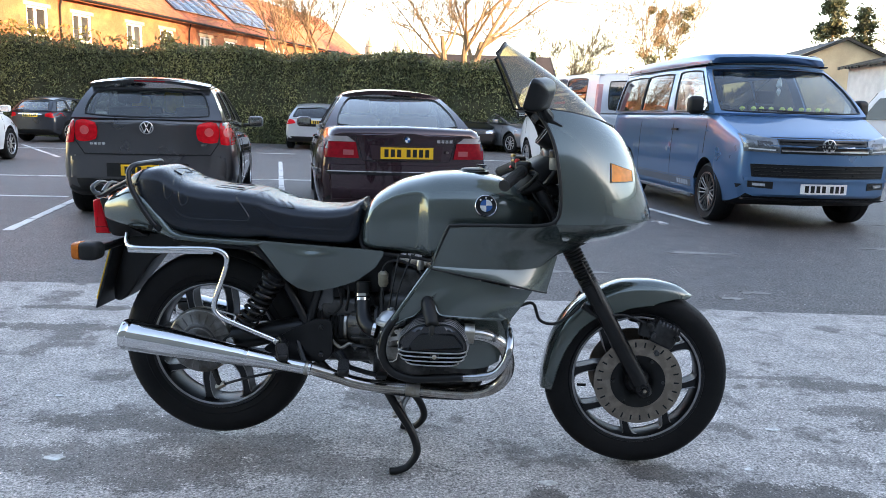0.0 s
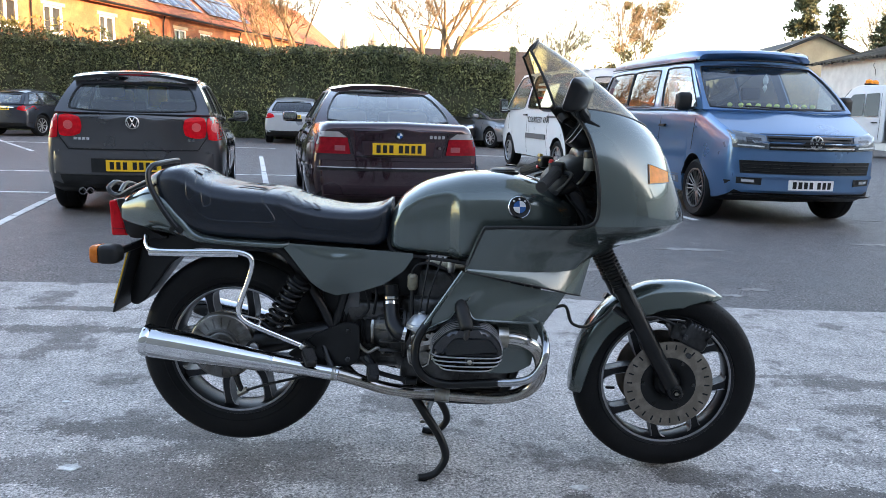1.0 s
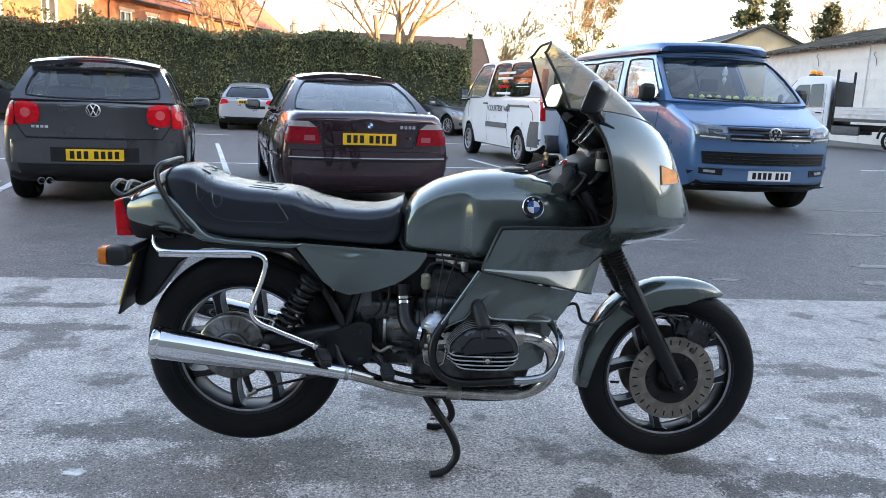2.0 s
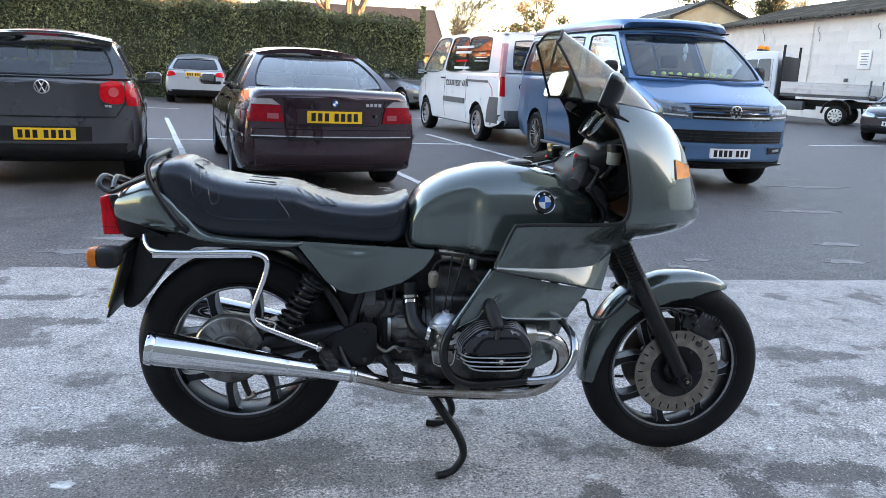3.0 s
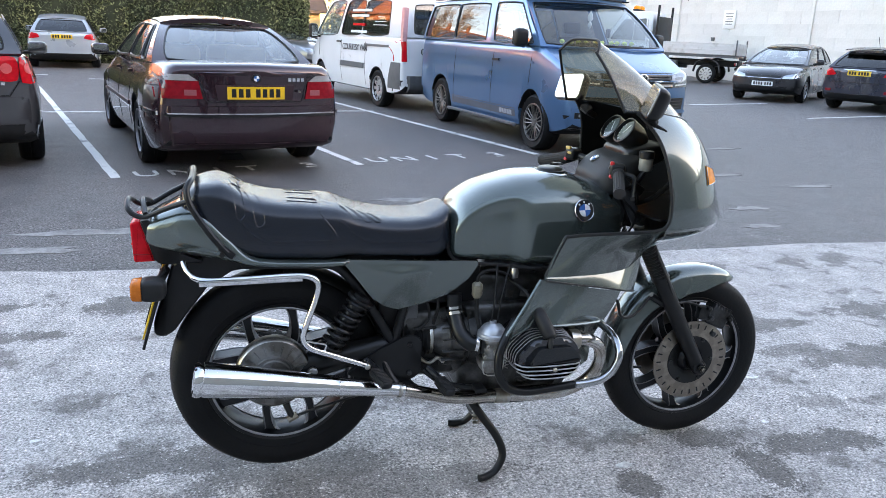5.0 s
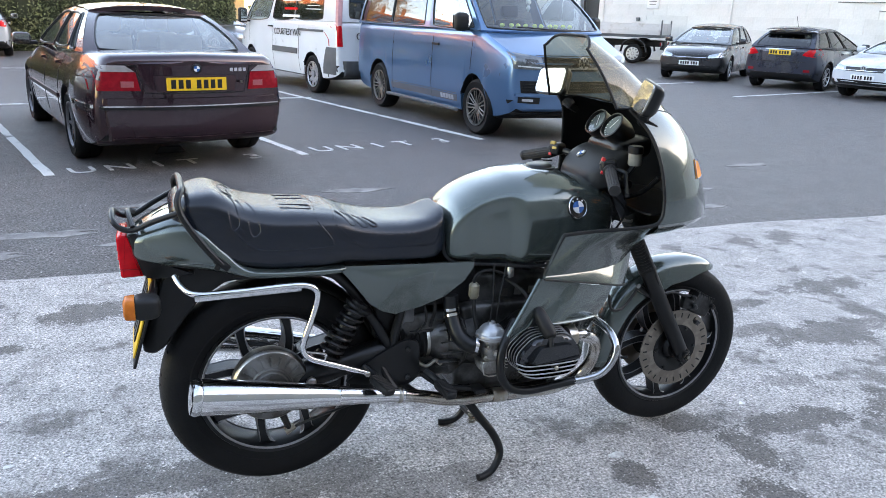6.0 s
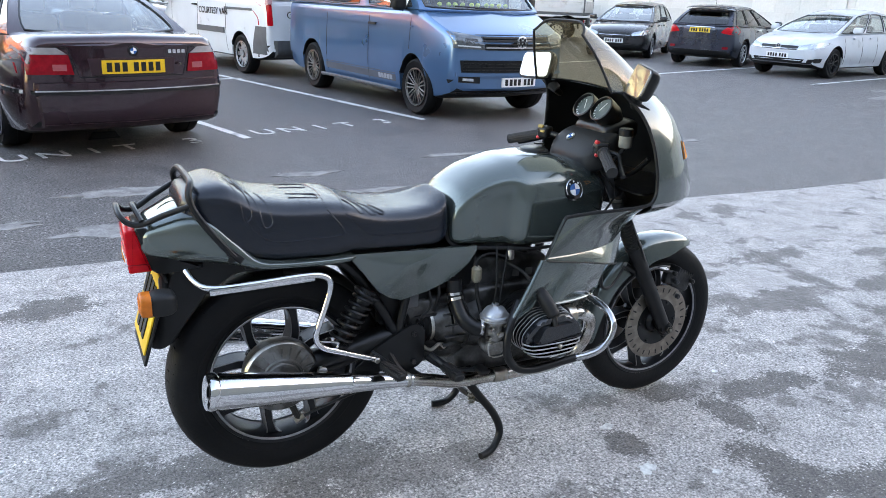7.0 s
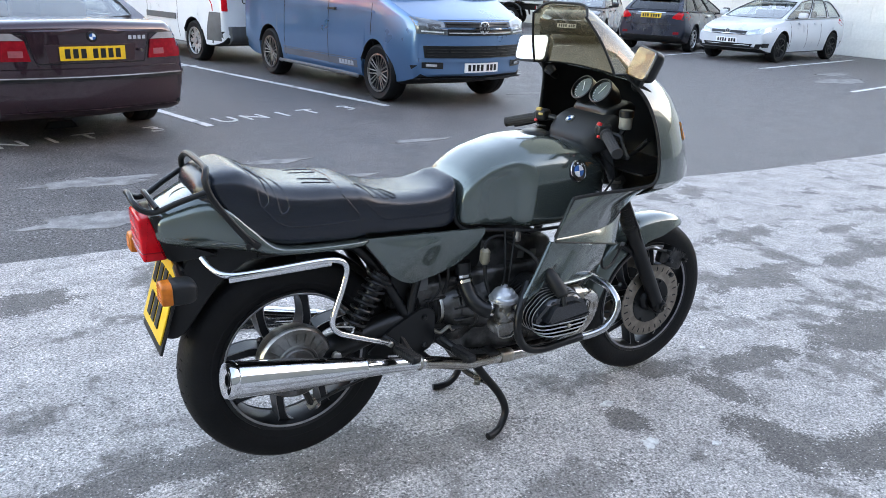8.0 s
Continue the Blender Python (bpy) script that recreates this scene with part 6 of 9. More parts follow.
# rear mudguard with plate
bm = loftm([[Vector((x, y * w, z)) for y, z in ((-1, zb), (-1, zt), (1, zt), (1, zb))] for x, zt, zb, w in ((-1.772, 0.55, 0.512, 0.04), (-1.745, 0.62, 0.51, 0.055), (-1.715, 0.72, 0.53, 0.06), (-1.68, 0.76, 0.58, 0.062), (-1.62, 0.75, 0.66, 0.065), (-1.52, 0.745, 0.7, 0.075), (-1.35, 0.74, 0.715, 0.07))])
bmesh.ops.bevel(bm, geom=list(bm.edges), offset=0.006, segments=1, affect="EDGES")
bmesh.ops.translate(bm, verts=[v for v in bm.verts if v.co.x < -1.58], vec=(0.03, 0, -0.006))
part("rear_mudguard", bm, BLACK, bike, "black plastic rear mudguard")
pm = Matrix.Translation((-1.736, 0, 0.618)) @ Matrix.Rotation(radians(17), 4, "Y")
plate = part("number_plate", boxm((0, 0, 0), (0.005, 0.215, 0.2), (0, 0, 0), 0.002), YELLOW, bike, "yellow plate")
plate.matrix_basis = pm
for r, cnt in ((0.043, 4), (-0.043, 3)):
    for i in range(cnt):
        part("plate_bar", boxm((-0.0045, 0.07 - i * 0.047 - (0.02 if cnt == 3 else 0), r), (0.003, 0.03, 0.062)), SATIN, plate, "", 0)
part("plate_back", boxm((0.008, 0, -0.01), (0.008, 0.225, 0.235), (0, 0, 0), 0.003), BLACK, plate)
for s in (-1, 1):
    bm = body_loft([(-1.747, 0.728, 0.676, 0.03), (-1.735, 0.731, 0.673, 0.033), (-1.708, 0.73, 0.674, 0.033), (-1.694, 0.724, 0.68, 0.027), (-1.688, 0.712, 0.692, 0.012)], 4, 24)
    bmesh.ops.translate(bm, verts=bm.verts, vec=(0, s * 0.207, 0))
    ind = part("rear_indicator", bm, BLACK, bike, "black indicator with amber lens")
    bm = body_loft([(-1.773, 0.722, 0.682, 0.024), (-1.769, 0.728, 0.676, 0.03), (-1.748, 0.7295, 0.6745, 0.0325)], 4, 24)
    bmesh.ops.translate(bm, verts=bm.verts, vec=(0, s * 0.207, 0))
    lens = part("lens", bm, DEEPAMBER, ind, "amber lens")
    for z in (0.688, 0.695, 0.702, 0.709, 0.716):
        part("lens_rib", tubem([(-1.7735, s * 0.207 - 0.022, z), (-1.7745, s * 0.207, z), (-1.7735, s * 0.207 + 0.022, z)], 0.0012, 4, 2), DEEPAMBER, lens)
    part("stalk", tubem([(-1.712, s * 0.18, 0.703), (-1.7, s * 0.06, 0.706)], 0.012, 10, 1), SATIN, ind)

# luggage rack and grab hoop
rack = part("luggage_rack", tubem([(-1.535, -0.166, 0.779), (-1.575, -0.16, 0.828), (-1.62, -0.14, 0.895), (-1.632, -0.128, 0.935), (-1.628, -0.115, 0.954), (-1.622, -0.095, 0.962), (-1.62, -0.05, 0.964), (-1.62, 0.05, 0.964), (-1.622, 0.095, 0.962), (-1.628, 0.115, 0.954), (-1.632, 0.128, 0.935), (-1.62, 0.14, 0.895), (-1.575, 0.16, 0.828), (-1.535, 0.166, 0.779)], 0.0085, 10), SATIN, bike, "black tubular luggage rack and grab hoop")
part("rack_loop", tubem([(-1.628, -0.135, 0.915), (-1.69, -0.105, 0.888), (-1.74, -0.082, 0.863), (-1.77, -0.07, 0.866), (-1.787, -0.055, 0.882), (-1.79, 0, 0.894), (-1.787, 0.055, 0.882), (-1.77, 0.07, 0.866), (-1.74, 0.082, 0.863), (-1.69, 0.105, 0.888), (-1.628, 0.135, 0.915)], 0.0075, 10), SATIN, rack)
part("rack_bar", tubem([(-1.74, -0.084, 0.87), (-1.752, 0, 0.893), (-1.74, 0.084, 0.87)], 0.007, 8), SATIN, rack)
for s in (-1, 1):
    part("rack_foot", boxm((-1.535, s * 0.166, 0.782), (0.045, 0.008, 0.02), (0, 40, 0), 0.003), SATIN, rack)
    part("bolt", lathem([(0.008, 0), (0.008, s * 0.006), (0, s * 0.007)], (-1.548, s * 0.17, 0.776), "y", 6), DARKALLOY, rack)

# chromed side rails
for s in (-1, 1):
    rail = part("side_rail", tubem([(-1.65, s * 0.115, 0.742), (-1.635, s * 0.15, 0.722), (-1.6, s * 0.185, 0.712), (-1.5, s * 0.196, 0.714), (-1.37, s * 0.2, 0.719), (-1.318, s * 0.202, 0.713), (-1.299, s * 0.203, 0.69), (-1.31, s * 0.204, 0.64), (-1.335, s * 0.206, 0.57), (-1.341, s * 0.206, 0.535), (-1.322, s * 0.205, 0.508), (-1.27, s * 0.198, 0.482), (-1.15, s * 0.175, 0.425)], 0.0085, 12), CHROME, bike, "chromed side rail")
    part("flat_bar", boxm((-1.475, s * 0.198, 0.709), (0.27, 0.016, 0.016), (0, -0.8, 0), 0.004), CHROME, rail)
    part("small_loop", tubem([(-1.338, s * 0.205, 0.53), (-1.29, s * 0.2, 0.5165), (-1.279, s * 0.199, 0.512), (-1.278, s * 0.199, 0.505), (-1.285, s * 0.199, 0.488)], 0.0036, 8), CHROME, rail)
    part("rail_bolt", lathem([(0.009, s * 0.165), (0.009, s * 0.186), (0.005, s * 0.189), (0, s * 0.188)], (-1.155, 0, 0.427), "y", 10), STEEL, rail)

# exhaust
def exhaust(s):
    a, b = Vector((-1.632, s * 0.207, 0.44)), Vector((-1.045, s * 0.18, 0.342))
    d = (b - a).normalized()
    ln = (b - a).length
    rot = Vector((0, 0, 1)).rotation_difference(d).to_matrix()
    e = part("silencer", lathem([(0.0, 0.03), (0.016, 0.03), (0.018, 0.004), (0.03, 0.0), (0.046, -0.002), (0.05, 0.006), (0.05, 0.018), (0.047, 0.022), (0.0485, 0.03), (0.047, 0.1), (0.044, 0.18), (0.037, 0.29), (0.03, 0.38), (0.0285, 0.39), (0.0305, 0.395), (0.0285, 0.4), (0.025, 0.45), (0.0225, 0.5), (0.0205, ln)], a, "z", 40, False, rot), CHROME, bike, "chromed tapered silencer", 40)
    part("outlet", lathem([(0.0165, 0.03), (0.0165, 0.002), (0.0145, 0.002), (0.0145, 0.03)], a, "z", 20, False, rot), SATIN, e)
    for q in (ln - 0.02, ln - 0.35):
        part("clamp", lathem([(0.0215 if q > 0.4 else 0.0365, q), (0.023 if q > 0.4 else 0.0375, q + 0.003), (0.023 if q > 0.4 else 0.0375, q + 0.009), (0.021, q + 0.012)], a, "z", 24, False, rot), STEEL, e)
    part("header_pipe", tubem([b, (-0.98, s * 0.172, 0.322), (-0.9, s * 0.163, 0.296), (-0.82, s * 0.155, 0.284), (-0.74, s * 0.15, 0.28), (-0.62, s * 0.15, 0.274), (-0.53, s * 0.155, 0.277), (-0.465, s * 0.165, 0.303), (-0.43, s * 0.185, 0.35), (-0.427, s * 0.21, 0.41), (-0.45, s * 0.235, 0.465), (-0.5, s * 0.25, 0.495), (-0.55, s * 0.255, 0.5)], 0.0195, 18), HEATED, e, "heat tinted header pipe")
    part("pipe_clamp", tubem([(-0.745, s * 0.15, 0.28), (-0.7, s * 0.15, 0.277)], 0.0235, 16, 1), STEEL, e)
    part("exhaust_nut", tubem([(-0.535, s * 0.255, 0.5), (-0.565, s * 0.258, 0.502)], 0.031, 12, 1), STEEL, e, "finned exhaust nut")
    part("heat_bracket", tubem([(-1.06, s * 0.17, 0.35), (-1.08, s * 0.15, 0.38), (-1.1, s * 0.13, 0.42)], 0.01, 8), SATIN, e)


exhaust(-1)
exhaust(1)

# engine
bm = boxm((-0.68, 0, 0.43), (0.36, 0.25, 0.3), (0, 0, 0), 0.03, 3)
box(bm, (-0.67, 0, 0.6), (0.3, 0.2, 0.12), (0, 6, 0), 0.03, 3)
eng = part("engine", bm, GREYENG, bike, "grey flat twin engine with finned cylinders")
part("sump", boxm((-0.68, 0, 0.275), (0.34, 0.22, 0.06), (0, 0, 0), 0.02), DARKALLOY, eng)
for k in range(9):
    part("sump_fin", boxm((-0.68, -0.09 + k * 0.0225, 0.246), (0.3, 0.004, 0.02)), DARKALLOY, eng)
bm = bmesh.new()
for i in range(3):
    box(bm, (-0.7 + i * 0.048, -0.1015, 0.6), (0.026, 0.003, 0.024), (0, 6, 0), 0.002)
part("case_lettering", bm, ALLOY, eng)
rocker = [(-0.757, 0.476), (-0.748, 0.5), (-0.704, 0.541), (-0.598, 0.545), (-0.562, 0.508), (-0.552, 0.482), (-0.555, 0.447), (-0.585, 0.422), (-0.7, 0.416), (-0.742, 0.436)]


def grown(poly, k, c=(-0.642, 0.49)):
    return [(c[0] + (x - c[0]) * k, c[1] + (z - c[1]) * k) for x, z in poly]


for s in (-1, 1):
    cyl = part("cylinder", lathem([(0.06, 0.1), (0.07, 0.12), (0.07, 0.3)], (-0.642, 0, 0.48), "y", 32) if s > 0 else lathem([(0.06, -0.1), (0.07, -0.12), (0.07, -0.3)], (-0.642, 0, 0.48), "y", 32), DARKALLOY, bike, "finned cylinder")
    for k in range(10):
        y = 0.125 + k * 0.0133
        part("fin", slabm(rounded(grown(rocker, 0.86 + 0.018 * k, (-0.654, 0.478)), 0.03, 3), s * y, s * (y + 0.004), "y", 0.001, 1), DARKALLOY, cyl)
    for k in range(5):
        y = 0.258 + k * 0.0135
        ring = rounded(grown(rocker, 1.05 - 0.014 * k, (-0.654, 0.478)), 0.02, 3)
        part("fin", slabm(ring, s * y, s * (y + 0.0045), "y", 0.0012, 1), DARKALLOY, cyl)
        part("fin_edge", tubem([(a, s * (y + 0.0032), b) for a, b in ring], 0.0016, 5, 1, True), WORNRIB, cyl, "bright worn fin edge")
    head = part("rocker_cover", slabm(rounded(grown(rocker, 0.95, (-0.654, 0.478)), 0.02, 4), s * 0.29, s * 0.334, "y", 0.012, 4), GLOSSBLACK, cyl, "black finned rocker cover")
    for k, z in enumerate((0.466, 0.453, 0.44, 0.4275)):
        hw = (0.101, 0.1, 0.093, 0.078)[k]
        ends = [(-0.654 - hw, 0.318), (-0.654 - hw + 0.006, 0.334), (-0.654 - hw + 0.026, 0.35), (-0.654, 0.355), (-0.654 + hw - 0.026, 0.35), (-0.654 + hw - 0.006, 0.334), (-0.654 + hw, 0.318)]
        rib = part("cover_rib", slabm([(x, s * y) for x, y in ends], z - 0.0022, z + 0.0022, "z"), GLOSSBLACK, head)
        part("worn_edge", tubem([(x, s * y, z + 0.0006) for x, y in ends], 0.0023, 5, 3), WORNRIB, rib, "bright worn rib edge")
    bm = slabm(rounded([(-0.727, 0.472), (-0.563, 0.474), (-0.568, 0.488), (-0.59, 0.514), (-0.6, 0.518), (-0.685, 0.517), (-0.697, 0.512)], 0.006), s * 0.32, s * 0.356, "y", 0.012, 3)
    for v in bm.verts:
        v.co.y -= s * 0.22 * (v.co.z - 0.472)
    part("cover_face", bm, GLOSSBLACK, head, "glossy black cover face")
    part("bolt_boss", boxm((-0.646, s * 0.35, 0.4555), (0.024, 0.012, 0.022), (0, 0, 0), 0.003), BLACK, head)
    part("cover_bolt", lathem([(0.0065, s * 0.34), (0.0065, s * 0.36), (0.004, s * 0.363), (0, s * 0.362)], (-0.646, 0, 0.4555), "y", 10), STEEL, head)
    cap = part("spark_plug_cap", tubem([(-0.676, s * 0.268, 0.606), (-0.673, s * 0.285, 0.594), (-0.663, s * 0.31, 0.566), (-0.656, s * 0.327, 0.545), (-0.655, s * 0.331, 0.54)], [0.015, 0.02, 0.021, 0.019, 0.012], 16), TRIM, cyl, "black plug cap")
    part("cap_foot", tubem([(-0.655, s * 0.328, 0.542), (-0.657, s * 0.337, 0.526), (-0.659, s * 0.342, 0.514)], [0.009, 0.008, 0.006], 10), TRIM, cap)
    part("plug_lead", tubem([(-0.683, s * 0.277, 0.6), (-0.685, s * 0.25, 0.615), (-0.69, s * 0.2, 0.64), (-0.72, s * 0.12, 0.66)], 0.005, 8), TRIM, cyl)
    for x in (-0.745, -0.56):
        part("pushrod_tube", tubem([(x * 0.5 - 0.33, s * 0.125, 0.425), (x * 0.5 - 0.33, s * 0.28, 0.43)], 0.01, 10, 1), STEEL, cyl)
    # carburettor
    carb = part("carburettor", lathem([(0.026, 0.425), (0.03, 0.44), (0.03, 0.488), (0.044, 0.49), (0.046, 0.497), (0.044, 0.503), (0.032, 0.51), (0.018, 0.516), (0.011, 0.52), (0.011, 0.533), (0, 0.534)], (-0.768, s * 0.172, 0), "z", 28), CARB, bike, "alloy carburettor with domed top")
    carb.location = (-0.022, s * 0.043, 0.02)
    part("dome", lathem([(0.045, 0.49), (0.046, 0.498), (0.0445, 0.503), (0.039, 0.506), (0.035, 0.515), (0.028, 0.524), (0.014, 0.529), (0.011, 0.532), (0.0105, 0.538), (0, 0.539)], (-0.768, s * 0.1721, 0.001), "z", 28), mat("dull_zinc_alloy", (0.42, 0.44, 0.46), 0.38, 0.7, 0.12, 25, 0.1, 120), carb)
    part("float_bowl", slabm(rounded([(-0.8, 0.385), (-0.745, 0.385), (-0.738, 0.425), (-0.808, 0.425)], 0.01), s * 0.145, s * 0.2, "y", 0.008, 2), CARB, carb)
    part("bowl_clip", tubem([(-0.806, s * 0.204, 0.43), (-0.8, s * 0.206, 0.388), (-0.77, s * 0.207, 0.38), (-0.745, s * 0.206, 0.388), (-0.738, s * 0.204, 0.43)], 0.002, 6, 2), STEEL, carb)
    for x, z, r in ((-0.745, 0.475, 0.008), (-0.79, 0.47, 0.007), (-0.765, 0.452, 0.009), (-0.738, 0.44, 0.006), (-0.798, 0.44, 0.006)):
        part("carb_screw", lathem([(r, s * 0.19), (r, s * 0.206), (r * 0.6, s * 0.208), (0, s * 0.206)], (x, 0, z), "y", 8), STEEL, carb)
    part("throttle_lever", slabm(rounded([(-0.775, 0.445), (-0.735, 0.452), (-0.725, 0.485), (-0.737, 0.488), (-0.745, 0.462), (-0.775, 0.458)], 0.004), s * 0.208, s * 0.212, "y"), STEEL, carb)
    part("return_spring", tubem([(-0.73 + 0.005 * math.cos(k * 1.3), s * (0.205 + 0.005 * math.sin(k * 1.3)), 0.4 + k * 0.0021) for k in range(30)], 0.0014, 4, 1), STEEL, carb)
    part("intake_hose", tubem([(-0.812, s * 0.17, 0.464), (-0.832, s * 0.162, 0.468), (-0.854, s * 0.14, 0.488), (-0.863, s * 0.116, 0.518), (-0.866, s * 0.096, 0.552), (-0.868, s * 0.087, 0.6)], 0.024, 14), SATIN, carb, "black rubber intake elbow")
    for p, q in (((-0.812, s * 0.168, 0.467), (-0.822, s * 0.167, 0.469)), ((-0.8652, s * 0.103, 0.538), (-0.8657, s * 0.099, 0.546)), ((-0.8662, s * 0.0945, 0.555), (-0.8666, s * 0.0925, 0.563))):
        part("hose_clip", tubem([p, q], 0.0262, 14, 1), CHROME, carb)
    part("intake_stub", tubem([(-0.74, s * 0.172, 0.465), (-0.715, s * 0.185, 0.468), (-0.68, s * 0.21, 0.475)], 0.021, 12), DARKALLOY, carb)
    for dx in (0.0, 0.02):
        part("carb_cable", tubem([(-0.775 + dx, s * 0.172, 0.53), (-0.765 + dx, s * 0.165, 0.6), (-0.75 + dx * 2, s * 0.13, 0.7)], 0.003, 6), TRIM, carb)
    # fuel tap and hose
    tap = part("fuel_tap", tubem([(-0.708, s * 0.145, 0.706), (-0.708, s * 0.15, 0.682), (-0.706, s * 0.152, 0.668)], [0.01, 0.0125, 0.009], 12), STEEL, bike, "metal fuel tap")
    part("fuel_hose", tubem([(-0.708, s * 0.152, 0.672), (-0.735, s * 0.152, 0.682), (-0.77, s * 0.15, 0.694), (-0.805, s * 0.149, 0.69), (-0.822, s * 0.148, 0.672), (-0.823, s * 0.15, 0.655)], 0.0045, 8), TRIM, tap)
    part("fuel_filter", tubem([(-0.823, s * 0.15, 0.66), (-0.823, s * 0.15, 0.652), (-0.823, s * 0.15, 0.62), (-0.823, s * 0.151, 0.61)], [0.008, 0.016, 0.016, 0.01], 14, 1), mat("cloudy_plastic", (0.2, 0.18, 0.13), 0.3, 0, 0.3, 60), tap, "cloudy fuel filter")
    part("fuel_hose", tubem([(-0.823, s * 0.151, 0.61), (-0.824, s * 0.165, 0.56), (-0.815, s * 0.19, 0.5)], 0.0065, 8), TRIM, tap)

# gearbox, clutch housing, frame and battery
part("gearbox", boxm((-0.95, 0, 0.45), (0.2, 0.21, 0.22), (0, 0, 0), 0.03, 3), GREYENG, eng)
part("bell_housing", lathem([(0.13, -0.88), (0.14, -0.865), (0.14, -0.84), (0.12, -0.82)], (0, 0, 0.45), "x", 32), GREYENG, eng)
for s in (-1, 1):
    for k in range(4):
        part("gear_case_rib", boxm((-0.93, s * 0.107, 0.4 + k * 0.035), (0.15, 0.008, 0.006)), DARKALLOY, eng)
part("rubber_boot", lathem([(0.052, -1.06), (0.062, -1.053), (0.052, -1.046), (0.062, -1.039), (0.052, -1.032), (0.06, -1.025), (0.05, -1.018)], (0, -0.06, 0.48), "x", 24), TRIM, eng, "ribbed rubber boot")
part("main_tube", tubem([(-0.4, 0, 0.9), (-0.6, 0, 0.74), (-0.9, 0, 0.71), (-1.1, 0, 0.72)], 0.022, 10), SATIN, bike)
for s in (-1, 1):
    part("cradle_tube", tubem([(-0.4, s * 0.02, 0.86), (-0.45, s * 0.1, 0.55), (-0.52, s * 0.125, 0.3), (-0.62, s * 0.13, 0.255), (-0.95, s * 0.125, 0.29), (-1.06, s * 0.12, 0.42), (-1.03, s * 0.11, 0.6), (-0.98, s * 0.09, 0.72)], 0.014, 10), SATIN, bike)
    part("subframe_tube", tubem([(-1.06, s * 0.115, 0.45), (-1.12, s * 0.108, 0.56), (-1.2, s * 0.105, 0.68), (-1.28, s * 0.105, 0.725), (-1.5, s * 0.11, 0.74)], 0.0155, 12), SATIN, bike)
    part("rear_bracket", slabm(rounded([(-1.215, 0.385), (-1.13, 0.45), (-1.03, 0.498), (-0.985, 0.49), (-0.985, 0.37), (-1.03, 0.35), (-1.13, 0.365)], 0.02), s * 0.128, s * 0.14, "y", 0.003), SATIN, bike, "satin black foot rest bracket")
    for p in ((-1.021, 0.468), (-1.021, 0.378), (-1.13, 0.41)):
        part("bolt", lathem([(0.008, s * 0.14), (0.008, s * 0.147), (0.004, s * 0.149), (0, s * 0.147)], (p[0], 0, p[1]), "y", 8), DARKALLOY, bike)
    # gear case details
    part("gear_case", lathem([(0.052, -0.95), (0.056, -0.938), (0.064, -0.93), (0.072, -0.9), (0.076, -0.896), (0.076, -0.888), (0.08, -0.884), (0.088, -0.855), (0.094, -0.851), (0.094, -0.842), (0.09, -0.838), (0.098, -0.8)], (0, s * 0.068, 0.462), "x", 36), GREYENG, eng, "ribbed gear case")
    for k in range(7):
        q = radians(-60 + k * 24)
        part("case_web", boxm((-0.88, s * (0.068 + 0.086 * math.cos(q)), 0.462 + 0.086 * math.sin(q)), (0.085, 0.012, 0.004), (s * math.degrees(q), 0, 0), 0.0015), GREYENG, eng)
    part("boot_band", lathem([(0.055, -0.953), (0.0565, -0.951), (0.0565, -0.944), (0.055, -0.942)], (0, s * 0.068, 0.462), "x", 32), STEEL, eng)
    part("drive_boot", lathem([(0.046, -1.0), (0.056, -0.995), (0.047, -0.988), (0.058, -0.981), (0.049, -0.973), (0.059, -0.965), (0.053, -0.952)], (0, s * 0.068, 0.462), "x", 28), TRIM, eng, "ribbed rubber boot")
    part("clutch_arm", tubem([(-0.99, s * 0.12, 0.42), (-0.96, s * 0.13, 0.4), (-0.93, s * 0.13, 0.415), (-0.91, s * 0.125, 0.4)], [0.007, 0.006, 0.006, 0.008], 8), STEEL, eng)
part("battery_box", boxm((-1.03, 0, 0.585), (0.16, 0.18, 0.2), (0, 0, 0), 0.012), BLACK, bike)
part("tool_tray", boxm((-1.25, 0, 0.72), (0.5, 0.17, 0.05), (0, 2, 0), 0.012), BLACK, bike)
part("air_box", boxm((-0.88, 0, 0.64), (0.18, 0.2, 0.14), (0, 0, 0), 0.03), BLACK, bike)
for s in (-1, 1):
    part("battery_strap", boxm((-1.02, s * 0.098, 0.57), (0.06, 0.01, 0.14), (0, 0, 0), 0.004), GREYP, bike)
    part("wire", tubem([(-1.0, s * 0.1, 0.66), (-0.97, s * 0.12, 0.6), (-0.96, s * 0.12, 0.54), (-0.99, s * 0.11, 0.5)], 0.004, 6), TRIM, bike)
    part("wire", tubem([(-0.95, s * 0.1, 0.66), (-0.935, s * 0.125, 0.59), (-0.945, s * 0.115, 0.52)], 0.005, 6), TRIM, bike)

# single-sided swing arm, bevel drive and shock absorber on the right
arm = part("swing_arm", tubem([(-1.05, -0.09, 0.455), (-1.18, -0.095, 0.435), (-1.3, -0.095, 0.41), (-1.36, -0.09, 0.4)], [0.04, 0.037, 0.042, 0.05], 16), SATIN, bike, "black single swing arm")
drive = part("bevel_drive", lathem([(0, -0.147), (0.045, -0.146), (0.05, -0.142), (0.092, -0.134), (0.1, -0.131), (0.106, -0.122), (0.108, -0.1), (0.1, -0.075), (0.06, -0.06)], (-1.418, 0, 0.402), "y", 48), ALLOY, arm, "cast alloy bevel drive housing")
part("drive_edge", lathem([(0.1005, -0.131), (0.1045, -0.1265), (0.1065, -0.1215), (0.1045, -0.123)], (-1.418, 0, 0.402), "y", 48, True), STEEL, drive, "bright turned edge")
